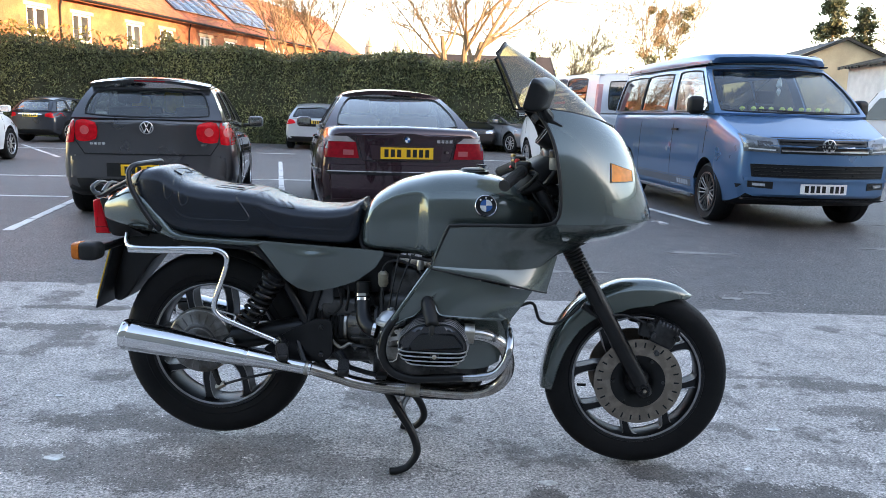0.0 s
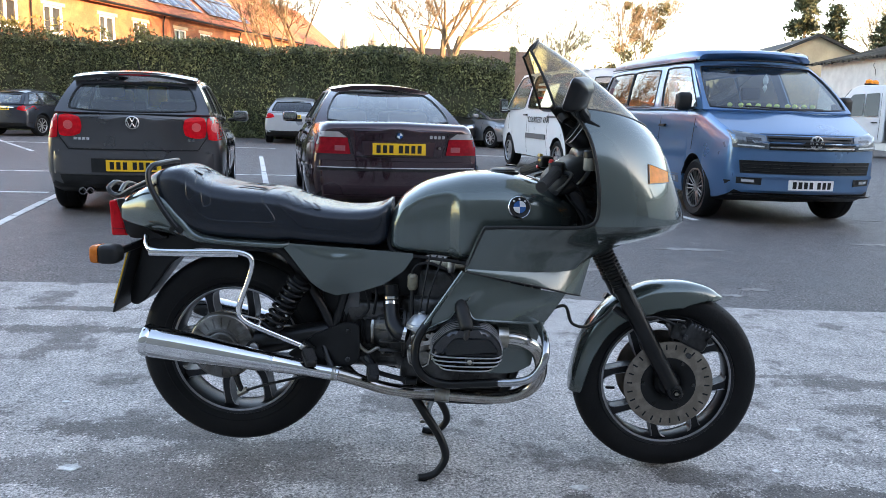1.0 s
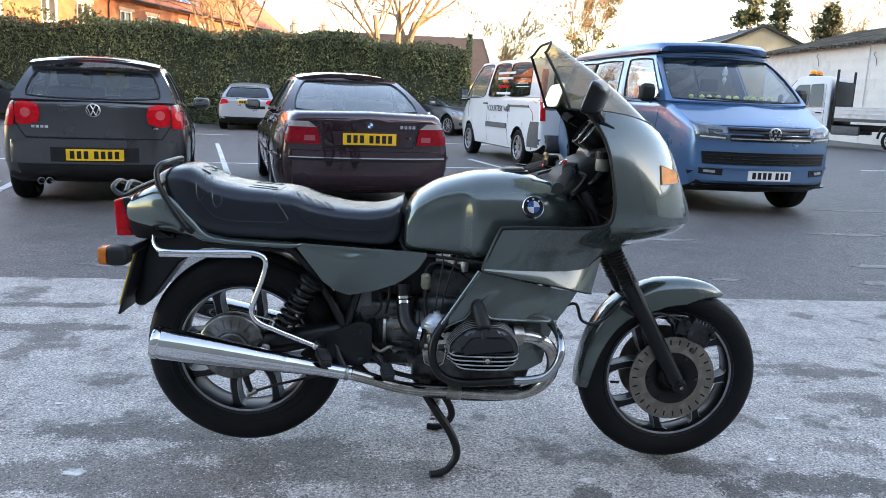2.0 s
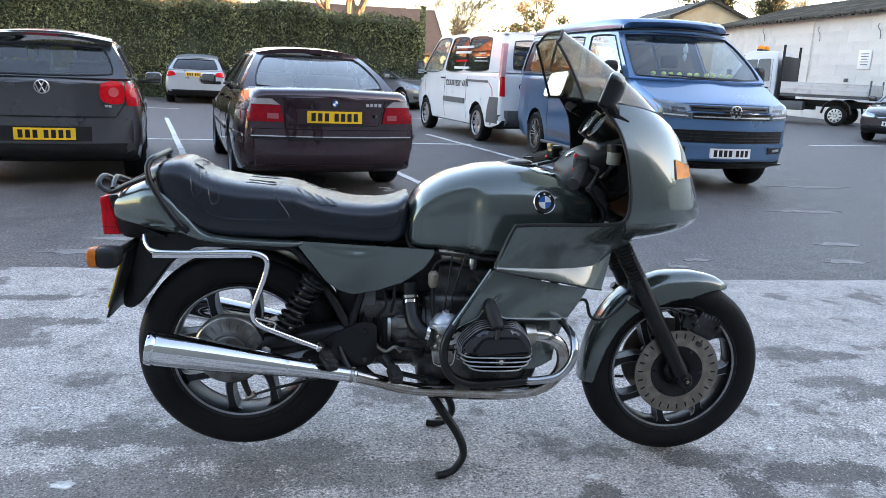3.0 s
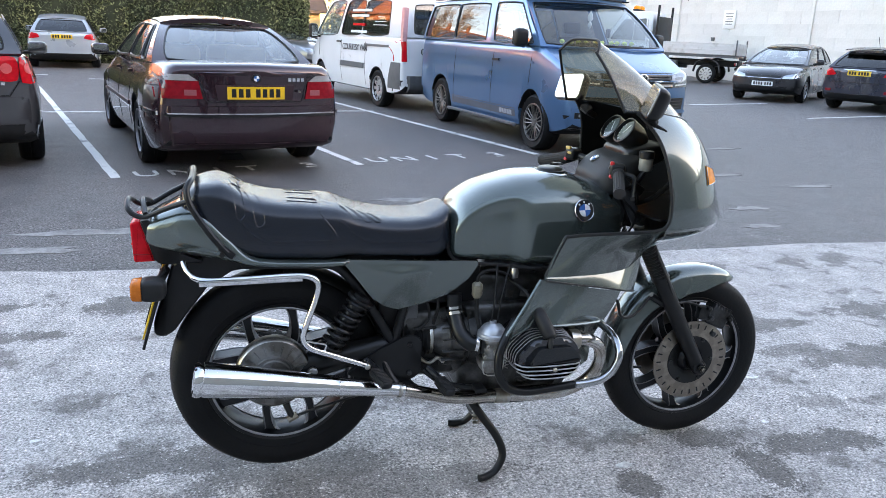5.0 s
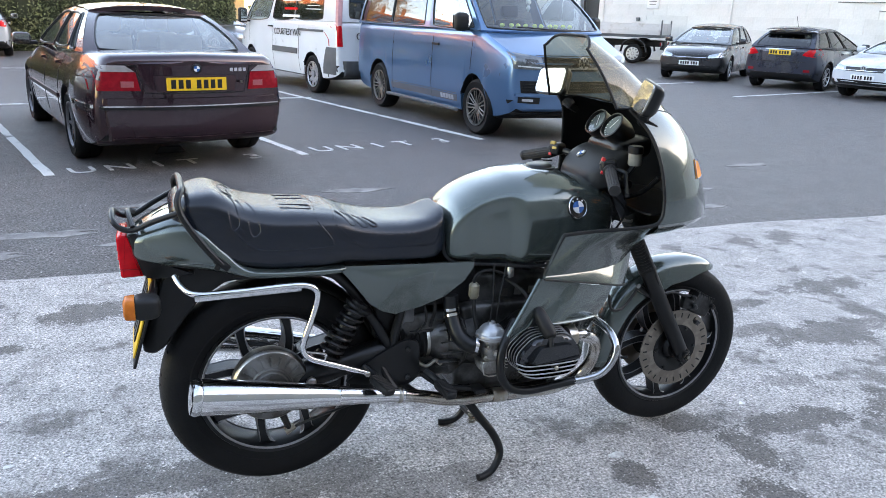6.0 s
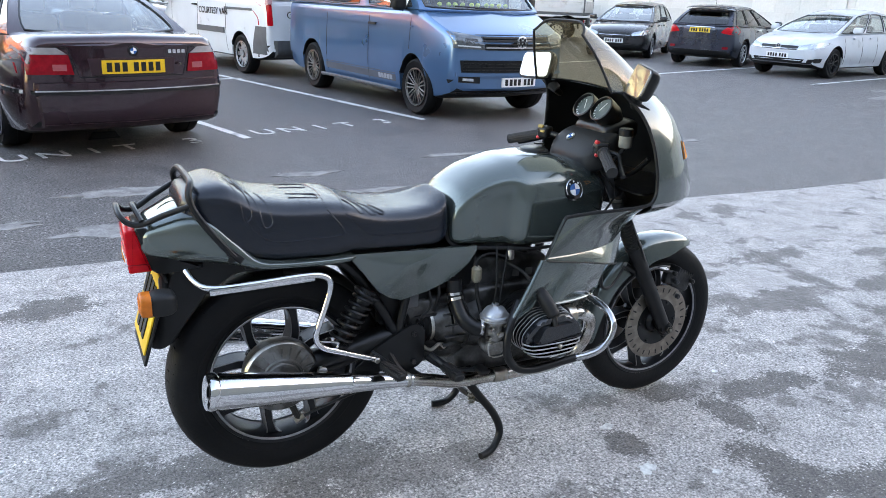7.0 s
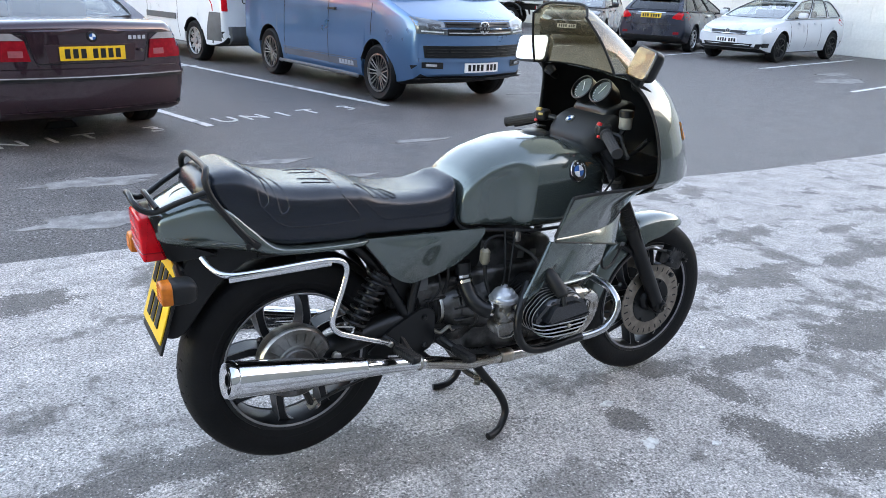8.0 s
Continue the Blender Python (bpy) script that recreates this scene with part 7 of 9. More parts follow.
part("drive_step", lathem([(0.05, -0.142), (0.053, -0.146), (0.058, -0.146), (0.061, -0.1395)], (-1.418, 0, 0.402), "y", 40), ALLOY, drive)
for k in range(20):
    q = 2 * math.pi * k / 20
    part("drive_rib", boxm((-1.418 + math.cos(q) * 0.076, -0.1375, 0.402 + math.sin(q) * 0.076), (0.032, 0.006, 0.0035), (0, -math.degrees(q), 0)), ALLOY, drive)
part("filler_plug", lathem([(0.014, -0.15), (0.014, -0.162), (0, -0.163)], (-1.31, 0, 0.412), "y", 8), STEEL, drive)
top, low = Vector((-1.165, -0.142, 0.63)), Vector((-1.275, -0.135, 0.452))
sd_ = (low - top).normalized()
shock = part("shock_absorber", tubem([top, top + sd_ * 0.09, top + sd_ * 0.1, low], [0.024, 0.024, 0.014, 0.013], 14, 1), SATIN, bike, "black coil spring shock absorber")
uu = sd_.cross(Vector((0, 1, 0))).normalized()
vv = sd_.cross(uu)
coil = [top + sd_ * (0.02 + 0.165 * k / 110) + (uu * math.cos(k * 0.44) + vv * math.sin(k * 0.44)) * 0.031 for k in range(111)]
part("spring", tubem(coil, 0.0052, 7, 1), SATIN, shock)
rot = Vector((0, 0, 1)).rotation_difference(sd_).to_matrix()
for q in (0.008, 0.19):
    part("spring_seat", lathem([(0.012, q), (0.04, q), (0.041, q + 0.006), (0.036, q + 0.012), (0.012, q + 0.014)], top, "z", 20, False, rot), SATIN, shock)
part("brake_rod", tubem([(-1.36, -0.1, 0.245), (-1.28, -0.11, 0.275), (-1.12, -0.12, 0.32), (-1.02, -0.13, 0.35)], 0.0045, 6), DARKALLOY, bike)
part("brake_lever", tubem([(-1.393, -0.09, 0.32), (-1.38, -0.1, 0.28), (-1.365, -0.1, 0.243)], [0.014, 0.01, 0.009], 8), GREYENG, bike)
part("adjuster", tubem([(-1.378, -0.1, 0.236), (-1.35, -0.1, 0.25)], 0.011, 6, 1), STEEL, bike)

# inner rear mudguard
il = [(-1.392 + math.cos(q) * 0.329, 0.367 + math.sin(q) * 0.329) for q in (radians(a) for a in range(16, 96, 8))]
part("inner_mudguard", guard(il, [0.055] * len(il), [0.018] * len(il), 0.004), BLACK, bike, "", 50)

# side covers
for s in (-1, 1):
    # the cover tucks in below, with a pressed ridge that rises to a steep edge under the seat
    nx, nz = 90, 22
    rows = []
    for i in range(nx + 1):
        x = -1.222 + 0.398 * i / nx
        hi = 0.742 - 0.02 * (x + 1.222) / 0.4
        lo = interp([(-1.23, 0.742), (-1.175, 0.672), (-1.138, 0.622), (-1.1, 0.595), (-1.06, 0.58), (-0.985, 0.594), (-0.91, 0.621), (-0.85, 0.668), (-0.822, 0.712)], x)
        rr = []
        for j in range(nz + 1):
            v = j / nz
            z = hi + (min(lo, hi - 0.004) - hi) * v
            f = (0.742 - z) / 0.15
            edge_x = -1.03 - 0.09 * f
            d = x - edge_x
            bulge = 0.015 * (1 - 0.5 * f) * (max(0.0, 1 + d / 0.17) ** 1.4 if d < 0 else 0.5 + 0.5 * math.cos(math.pi * min(1.0, d / 0.12))) if d > -0.17 and f > -0.1 else 0.0
            bulge *= 0.5 - 0.5 * math.cos(math.pi * max(0.0, min(1.0, (v - 0.06) / 0.2)))
            rr.append(Vector((x, s * (0.146 - 0.014 * f * f + bulge), z)))
        rows.append(rr)
    bm = loftm(rows, False, False)
    ext = bmesh.ops.extrude_face_region(bm, geom=list(bm.faces))
    for v in ext["geom"]:
        if isinstance(v, bmesh.types.BMVert):
            v.co.y -= s * 0.012
    c = part("side_cover", bm, BIKE, bike, "bronze green side cover", 50)

# foot rests, pedal and centre stand
for s in (-1, 1):
    for name_, at_, turn, words in (("rider_peg", (-0.933, s * 0.228, 0.366), (s * -5, 8, s * -10), "black rubber foot rest"), ("pillion_peg", (-1.125, s * 0.228, 0.408), (s * -9, 8, s * -22), "black rubber pillion foot rest")):
        m_ = Matrix.LocRotScale(Vector(at_), Euler([radians(a) for a in turn]), None)
        bm = boxm((0, 0, 0), (0.035, 0.09, 0.025), (0, 0, 0), 0.0115, 3)
        bmesh.ops.transform(bm, matrix=m_, verts=bm.verts)
        p = part(name_, bm, TRIM, bike, words)
        for k in range(11):
            bm = boxm((0, (k - 5) * 0.0072, 0.0012), (0.036 - 0.0006 * abs(k - 5), 0.0038, 0.026), (0, 0, 0), 0.0016, 1)
            bmesh.ops.transform(bm, matrix=m_, verts=bm.verts)
            part("peg_rib", bm, TRIM, p)
        part("peg_arm", tubem([(at_[0] - 0.03, s * 0.135, at_[2] + 0.02), (at_[0] - 0.012, s * 0.155, at_[2] + 0.008), (at_[0], s * 0.18, at_[2])], 0.011, 8, 2), SATIN, p)
part("brake_pedal", tubem([(-0.98, -0.14, 0.385), (-0.93, -0.16, 0.35), (-0.87, -0.17, 0.335), (-0.825, -0.185, 0.332)], 0.008, 8), SATIN, bike)
part("pedal_pad", boxm((-0.817, -0.2, 0.338), (0.035, 0.05, 0.014), (0, 0, 0), 0.005), TRIM, bike)
std = part("centre_stand", tubem([(-0.81, -0.1, 0.25), (-0.81, 0.1, 0.25)], 0.014, 12, 1), SATIN, bike, "worn black centre stand")
for s in (-1, 1):
    part("stand_leg", tubem([(-0.81, s * 0.105, 0.25), (-0.775, s * 0.12, 0.2), (-0.725, s * 0.14, 0.13), (-0.705, s * 0.152, 0.07), (-0.73, s * 0.165, 0.025), (-0.762, s * 0.175, 0.012), (-0.79, s * 0.182, 0.011)], [0.014, 0.014, 0.0135, 0.013, 0.012, 0.012, 0.0115], 12), SATIN, std)
part("stand_brace", tubem([(-0.75, -0.125, 0.17), (-0.77, 0.0, 0.16), (-0.75, 0.125, 0.17)], 0.011, 10), SATIN, std)
part("stand_spring", tubem([(-0.78 + 0.012 * math.cos(k * 1.2), -0.085 + 0.012 * math.sin(k * 1.2), 0.15 + k * 0.0025) for k in range(40)], 0.003, 5, 1), STEEL, std)

# crash bars: from the panel's rear edge round under the cylinder, chromed in front; the black behind is painted for
# chrome that reflects dark
for s in (-1, 1):
    cb = part("crash_bar", tubem([(-0.74, s * 0.262, 0.575), (-0.77, s * 0.285, 0.545), (-0.795, s * 0.303, 0.505), (-0.803, s * 0.312, 0.46), (-0.794, s * 0.316, 0.42), (-0.765, s * 0.317, 0.388), (-0.71, s * 0.318, 0.374), (-0.63, s * 0.319, 0.379), (-0.56, s * 0.322, 0.386)], 0.0125, 12), SATIN, bike, "crash bar round the cylinder")
    part("chrome_bar", tubem([(-0.565, s * 0.322, 0.3855), (-0.52, s * 0.326, 0.389), (-0.472, s * 0.33, 0.403), (-0.442, s * 0.334, 0.44), (-0.43, s * 0.328, 0.48), (-0.43, s * 0.29, 0.512), (-0.437, s * 0.235, 0.526), (-0.445, s * 0.185, 0.528)], 0.012, 12), mat("dulled_chrome", (0.42, 0.43, 0.44), 0.14, 1.0, 0.15, 14, 0.03, 60, fine=0.03, rvar=0.06), cb, "chromed front half")
# ---- fairing, screen and cockpit of the motorcycle ----
def thick_sheet(rows, t, material, name, parent, label="", inner=None, smooth=50):
    """A curved sheet of rows of points, made thick towards its inner side."""
    bm = loftm(rows, False, False)
    bmesh.ops.recalc_face_normals(bm, faces=bm.faces)
    bm.normal_update()
    c = sum((v.co for v in bm.verts), Vector()) / len(bm.verts)
    base = Vector((-0.36, 0, c.z))
    flip = sum(f.normal.dot(f.calc_center_median() - base) for f in bm.faces) < 0
    nor = {v: (-v.normal if flip else v.normal).copy() for v in bm.verts}
    ext = bmesh.ops.extrude_face_region(bm, geom=list(bm.faces), use_keep_orig=True)
    new_v = [v for v in ext["geom"] if isinstance(v, bmesh.types.BMVert)]
    new_f = [f for f in ext["geom"] if isinstance(f, bmesh.types.BMFace)]
    old = sorted(nor, key=lambda v: v.index)
    for v in new_v:
        v.co -= (-v.normal if flip else v.normal) * t
    if inner is not None:
        for f in new_f:
            f.material_index = 1
    return part(name, bm, material, parent, label, smooth, (inner,) if inner is not None else ())


def slice_at(z, xe, xn, w, n=28, tail=0.0):
    """Half-ellipse outline of the fairing at one height, from its right edge round the nose to the left edge."""
    out = []
    for k in range(n + 1):
        a = -math.pi / 2 + math.pi * k / n
        out.append(Vector((xe + (xn - xe) * math.cos(a) ** 0.92 if abs(math.cos(a)) > 1e-6 else xe, w * math.sin(a), z)))
    return out


fair_rows = []
for z, xe, xn, w, dz in ((1.168, -0.385, -0.122, 0.205, -0.05), (1.13, -0.352, -0.1, 0.232, -0.03), (1.088, -0.33, -0.082, 0.258, -0.012), (1.03, -0.314, -0.056, 0.282, 0), (0.96, -0.304, -0.028, 0.3, 0), (0.9, -0.301, -0.004, 0.308, 0), (0.866, -0.305, 0.008, 0.31, 0), (0.846, -0.312, 0.012, 0.31, 0)):
    row = slice_at(z, xe, xn, w)
    for p in row:
        p.z += dz * (1 - (p.y / w) ** 2)
    fair_rows.append(row)
fairing = thick_sheet(fair_rows, 0.005, BIKE, "fairing", bike, "bronze green half fairing", SATIN)
# chin under the nose
rows = []
for z, xe, xn, w in ((0.8455, -0.312, 0.012, 0.31), (0.825, -0.3, 0.0, 0.292), (0.805, -0.29, -0.035, 0.26), (0.785, -0.28, -0.09, 0.215), (0.768, -0.275, -0.15, 0.17), (0.757, -0.27, -0.2, 0.12)):
    rows.append(slice_at(z, xe, xn, w))
thick_sheet(rows, 0.005, BIKE, "chin", fairing, "", SATIN)
for s in (-1, 1):
    edge_line = [Vector((-0.388, s * 0.205, 1.17)), Vector((-0.354, s * 0.233, 1.13)), Vector((-0.332, s * 0.259, 1.088)), Vector((-0.316, s * 0.283, 1.03)), Vector((-0.306, s * 0.301, 0.96)), Vector((-0.303, s * 0.309, 0.9)), Vector((-0.31, s * 0.311, 0.862)), Vector((-0.335, s * 0.31, 0.845)), Vector((-0.4, s * 0.302, 0.838)), Vector((-0.5, s * 0.29, 0.834)), Vector((-0.6, s * 0.29, 0.83)), Vector((-0.622, s * 0.29, 0.818)), Vector((-0.665, s * 0.281, 0.712))]
    part("edge_trim", tubem(edge_line, 0.0055, 8, 4), TRIM, fairing, "black rubber edging")
    # side panel below the fairing, sweeping in towards the fork
    grid = []
    topl = spline([(-0.622, s * 0.29, 0.828), (-0.5, s * 0.294, 0.832), (-0.4, s * 0.301, 0.836), (-0.31, s * 0.306, 0.845), (-0.25, s * 0.29, 0.842), (-0.2, s * 0.255, 0.82)], 4)
    midl = spline([(-0.643, s * 0.286, 0.77), (-0.53, s * 0.272, 0.768), (-0.43, s * 0.25, 0.768), (-0.34, s * 0.22, 0.772), (-0.27, s * 0.19, 0.775), (-0.2, s * 0.15, 0.77)], 4)
    lowl = spline([(-0.664, s * 0.28, 0.708), (-0.56, s * 0.258, 0.7), (-0.47, s * 0.235, 0.695), (-0.39, s * 0.205, 0.693), (-0.335, s * 0.18, 0.7), (-0.285, s * 0.15, 0.737)], 4)
    rows = []
    for a, b, c in zip(topl, midl, lowl):
        rows.append(spline([a, b, c], 4))
    pnl = thick_sheet(rows, 0.005, BIKE, "side_panel", fairing, "bronze green side panel", SATIN)
    # wing lip that kicks out along the lower edge
    lip = spline([(-0.666, s * 0.284, 0.7), (-0.56, s * 0.268, 0.678), (-0.47, s * 0.252, 0.66), (-0.395, s * 0.235, 0.642), (-0.35, s * 0.208, 0.628), (-0.318, s * 0.18, 0.618)], 4)
    mid_ = [(a + b) / 2 + Vector((0, s * 0.002, 0)) for a, b in zip(lowl, lip)]
    thick_sheet([[a, b, c] for a, b, c in zip(lowl, mid_, lip)], 0.005, BIKE, "panel_lip", pnl, "", SATIN)
    part("panel_trim", tubem([p + Vector((0, s * 0.002, 0)) for p in lip], 0.003, 6, 1), TRIM, pnl)
    part("panel_bead", tubem([(-0.622, s * 0.291, 0.822), (-0.645, s * 0.2875, 0.768), (-0.666, s * 0.282, 0.704)], 0.004, 6), BIKE, pnl)
    # lower knee panel in front of the cylinder
    ta = spline([(-0.672, s * 0.268, 0.697), (-0.642, s * 0.264, 0.69), (-0.614, s * 0.26, 0.683), (-0.588, s * 0.256, 0.676), (-0.562, s * 0.252, 0.67), (-0.536, s * 0.247, 0.664), (-0.5, s * 0.238, 0.655), (-0.43, s * 0.213, 0.637), (-0.36, s * 0.18, 0.622)], 4)
    tc_ = spline([(-0.793, s * 0.294, 0.516), (-0.745, s * 0.288, 0.543), (-0.708, s * 0.282, 0.56), (-0.684, s * 0.274, 0.589), (-0.658, s * 0.27, 0.59), (-0.638, s * 0.28, 0.562), (-0.6, s * 0.276, 0.556), (-0.51, s * 0.246, 0.545), (-0.424, s * 0.203, 0.533)], 4)
    tb_ = [(a + b) / 2 + Vector((0, s * 0.006, 0)) for a, b in zip(ta, tc_)]
    kp = thick_sheet([spline([a, b, c], 4) for a, b, c in zip(ta, tb_, tc_)], 0.005, BIKE, "knee_panel", fairing, "bronze green lower panel", SATIN)
    la = spline([(-0.6, s * 0.272, 0.557), (-0.54, s * 0.254, 0.548), (-0.48, s * 0.23, 0.54), (-0.424, s * 0.2, 0.534)], 4)
    lc = spline([(-0.6, s * 0.2, 0.372), (-0.55, s * 0.2, 0.37), (-0.5, s * 0.195, 0.375), (-0.455, s * 0.185, 0.395)], 4)
    thick_sheet([spline([a, (a + b) / 2 - Vector((0, s * 0.02, 0)), b], 4) for a, b in zip(la, lc)], 0.004, BIKE, "lower_shroud", kp, "", SATIN)
    part("panel_bead", tubem([(-0.672, s * 0.27, 0.697), (-0.734, s * 0.288, 0.606), (-0.793, s * 0.296, 0.516)], 0.0065, 8), BIKE, kp)
    part("panel_bead", tubem([p + Vector((0, s * 0.002, 0)) for p in tc_], 0.004, 6, 1), BIKE, kp)
    # amber indicator let into the fairing
    rowsq = []
    for i in range(6):
        u = i / 5
        x = -0.158 + 0.074 * u
        ztop, zlow = 1.02 - 0.024 * u, 0.966
        rr = []
        for j in range(4):
            z = ztop + (zlow - ztop) * j / 3
            # ellipse of the fairing at this height
            t = (z - 0.96) / (1.03 - 0.96)
            xe, xn, w = -0.304 - 0.01 * t, -0.028 - 0.028 * t, 0.3 - 0.018 * t
            q = min(1.0, max(0.0, (x - xe) / (xn - xe)))
            ca = q ** (1 / 0.92)
            y = w * math.sqrt(max(0, 1 - ca * ca))
            rr.append(Vector((x + 0.002, s * (y + 0.002), z)))
        rowsq.append(rr)
    bm = loftm(rowsq, False, False)
    ext = bmesh.ops.extrude_face_region(bm, geom=list(bm.faces), use_keep_orig=True)
    bmesh.ops.translate(bm, verts=[v for v in ext["geom"] if isinstance(v, bmesh.types.BMVert)], vec=(-0.006, -s * 0.012, 0))
    ind = part("front_indicator", bm, AMBER, fairing, "amber indicator lens")
    rim_ = [r[0] for r in rowsq] + rowsq[-1][1:] + [r[-1] for r in rowsq[-2::-1]] + rowsq[0][-2:0:-1]
    part("lens_rim", tubem(rim_, 0.0012, 6, 1, True), BIKE, ind)

# smoked screen
N = 24
srows = []
for j in range(11):
    v = j / 10
    row = []
    for k in range(N + 1):
        a = -math.pi / 2 + math.pi * k / N
        ca, sa = max(0.0, math.cos(a)), math.sin(a)
        base = Vector((-0.385 + 0.263 * ca ** 0.92, 0.2 * sa, 1.168 - 0.05 * (1 - sa * sa)))
        base.x -= 0.04 * (1 - ca) ** 2
        top_ = Vector((-0.497 + 0.03 * ca, 0.128 * math.copysign(abs(sa) ** 0.8, sa), 1.366 - 0.035 * abs(sa) ** 5))
        p = base.lerp(top_, v)
        bow = math.sin(math.pi * v) * 0.012
        p += Vector((bow * ca, bow * sa * 0.6, bow * 0.6))
        row.append(p)
    srows.append(row)
screen = part("screen", loftm(srows, False, False), SMOKE, bike, "smoked curved windscreen", 60)
screen.visible_shadow = False
part("screen_edge", tubem([r[0] for r in srows] + srows[-1][1:-1] + [r[-1] for r in srows[::-1]], 0.0042, 8, 1), TRIM, screen, "black rubber edge")
part("screen_base", tubem([p + Vector((0, 0, 0.002)) for p in srows[0]], 0.0035, 6, 1), TRIM, screen)
for k in (2, 5, 8, 10, 14, 16, 19, 22):
    p = srows[0][k] * 0.9 + srows[1][k] * 0.1
    part("rivet", lathem([(0.0, 0.003), (0.0045, 0.002), (0.005, -0.003)], p + (p - Vector((-0.36, 0, p.z))).normalized() * 0.003, "z", 8, False, Vector((0, 0, 1)).rotation_difference((p - Vector((-0.36, 0, p.z - 0.1))).normalized()).to_matrix()), SATIN, screen)

# mirrors
for s in (-1, 1):
    c = Vector((-0.382, s * 0.268, 1.207))
    R = Matrix.Rotation(radians(s * (21 if s < 0 else 11)), 4, "Z") @ Matrix.Rotation(radians(19 if s < 0 else 22), 4, "Y") @ Matrix.Rotation(radians(s * -3), 4, "X")
    outline = rounded([(-0.078, -0.047), (0.07, -0.046), (0.077, 0.046), (-0.068, 0.05)], 0.022, 5)
    bm = bmesh.new()
    rings = []
    for x, k in ((-0.006, 0.97), (-0.004, 1.0), (0.01, 1.0), (0.024, 0.9), (0.036, 0.62), (0.041, 0.3)):
        rings.append([c + (R @ Vector((x, u * k * (1 if s > 0 else -1), v * k)).to_4d()).to_3d() for u, v in outline])
    loft(bm, rings)
    mir = part("mirror", bm, SATIN, bike, "black rear view mirror")
    part("mirror_glass", loftm([[c + (R @ Vector((x, u * k * (1 if s > 0 else -1), v * k)).to_4d()).to_3d() for u, v in outline] for x, k in ((-0.0085, 0.9), (-0.005, 0.91))]), mat("mirror_silver", (0.9, 0.9, 0.9), 0.02, 1.0, 0.01, 5, fine=0.01, rvar=0.01), mir, "silvered glass", 20)
    part("mirror_arm", tubem([c + Vector((0.02, -s * 0.01, -0.03)), (-0.362, s * 0.243, 1.168), (-0.348, s * 0.222, 1.15), (-0.335, s * 0.205, 1.13)], [0.013, 0.014, 0.02, 0.016], 10), SATIN, mir)
    part("mirror_foot", boxm((-0.33, s * 0.222, 1.128), (0.07, 0.022, 0.022), (0, 28, s * 8), 0.008), SATIN, mir)

# instruments
dash = part("instrument_panel", body_loft([(-0.34, 1.035, 1.0, 0.07), (-0.33, 1.052, 0.98, 0.085), (-0.3, 1.064, 0.97, 0.095), (-0.25, 1.07, 0.98, 0.092), (-0.2, 1.06, 1.0, 0.075)], 4, 28), SATIN, bike, "black instrument pod with two round dials")
ax_ = Vector((-0.8, 0, 0.55)).normalized()
rot = Vector((0, 0, 1)).rotation_difference(ax_).to_matrix()
for s in (-1, 1):
    c = Vector((-0.319, s * 0.046 + 0.002, 1.09))
    g = part("gauge", lathem([(0.03, -0.06), (0.042, -0.03), (0.044, 0.0), (0.044, 0.016), (0.041, 0.018), (0.039, 0.008)], c, "z", 32, False, rot), SATIN, dash)
    part("bezel", lathem([(0.0445, 0.012), (0.0445, 0.018), (0.04, 0.0195), (0.0395, 0.014)], c, "z", 32, False, rot), SATIN, g)
    part("dial", lathem([(0.039, 0.008), (0, 0.008)], c, "z", 28, False, rot), DIAL, g, "dark green dial face")
    bm = bmesh.new()
    box(bm, (0.008, 0.004, 0.0095), (0.036, 0.0022, 0.001), (0, 0, 25 * s))
    for k in range(15):
        q = radians(-40 + k * 260 / 14 + 90)
        box(bm, (math.cos(q) * 0.034, math.sin(q) * 0.034, 0.009), (0.006, 0.0012, 0.001), (0, 0, math.degrees(q)))
    bmesh.ops.transform(bm, matrix=Matrix.Translation(c) @ rot.to_4x4(), verts=bm.verts)
    part("dial_marks", bm, WHITEP, g, "", 0)
    part("dial_glass", lathem([(0.039, 0.013), (0, 0.013)], c, "z", 28, False, rot), CLEAR, g)
pad = part("handlebar_pad", body_loft([(-0.43, 0.945, 0.912, 0.06), (-0.423, 0.963, 0.905, 0.098), (-0.398, 0.99, 0.902, 0.125), (-0.362, 1.017, 0.91, 0.136), (-0.31, 1.034, 0.932, 0.126), (-0.27, 1.026, 0.95, 0.095)], 5, 32, 0.86), BLACK, bike, "black padded handlebar cover")
pn = Vector((-0.55, 0, 0.83)).normalized()
rot = Vector((0, 0, 1)).rotation_difference(pn).to_matrix()
pc = Vector((-0.388, 0.03, 0.9995))
pb = part("pad_badge", lathem([(0.016, -0.003), (0.016, 0.002), (0, 0.002)], pc, "z", 20, False, rot), STEEL, pad)
roundel(pb, pc + pn * 0.001, pn, Vector((0.83, 0, 0.55)), 0.011)

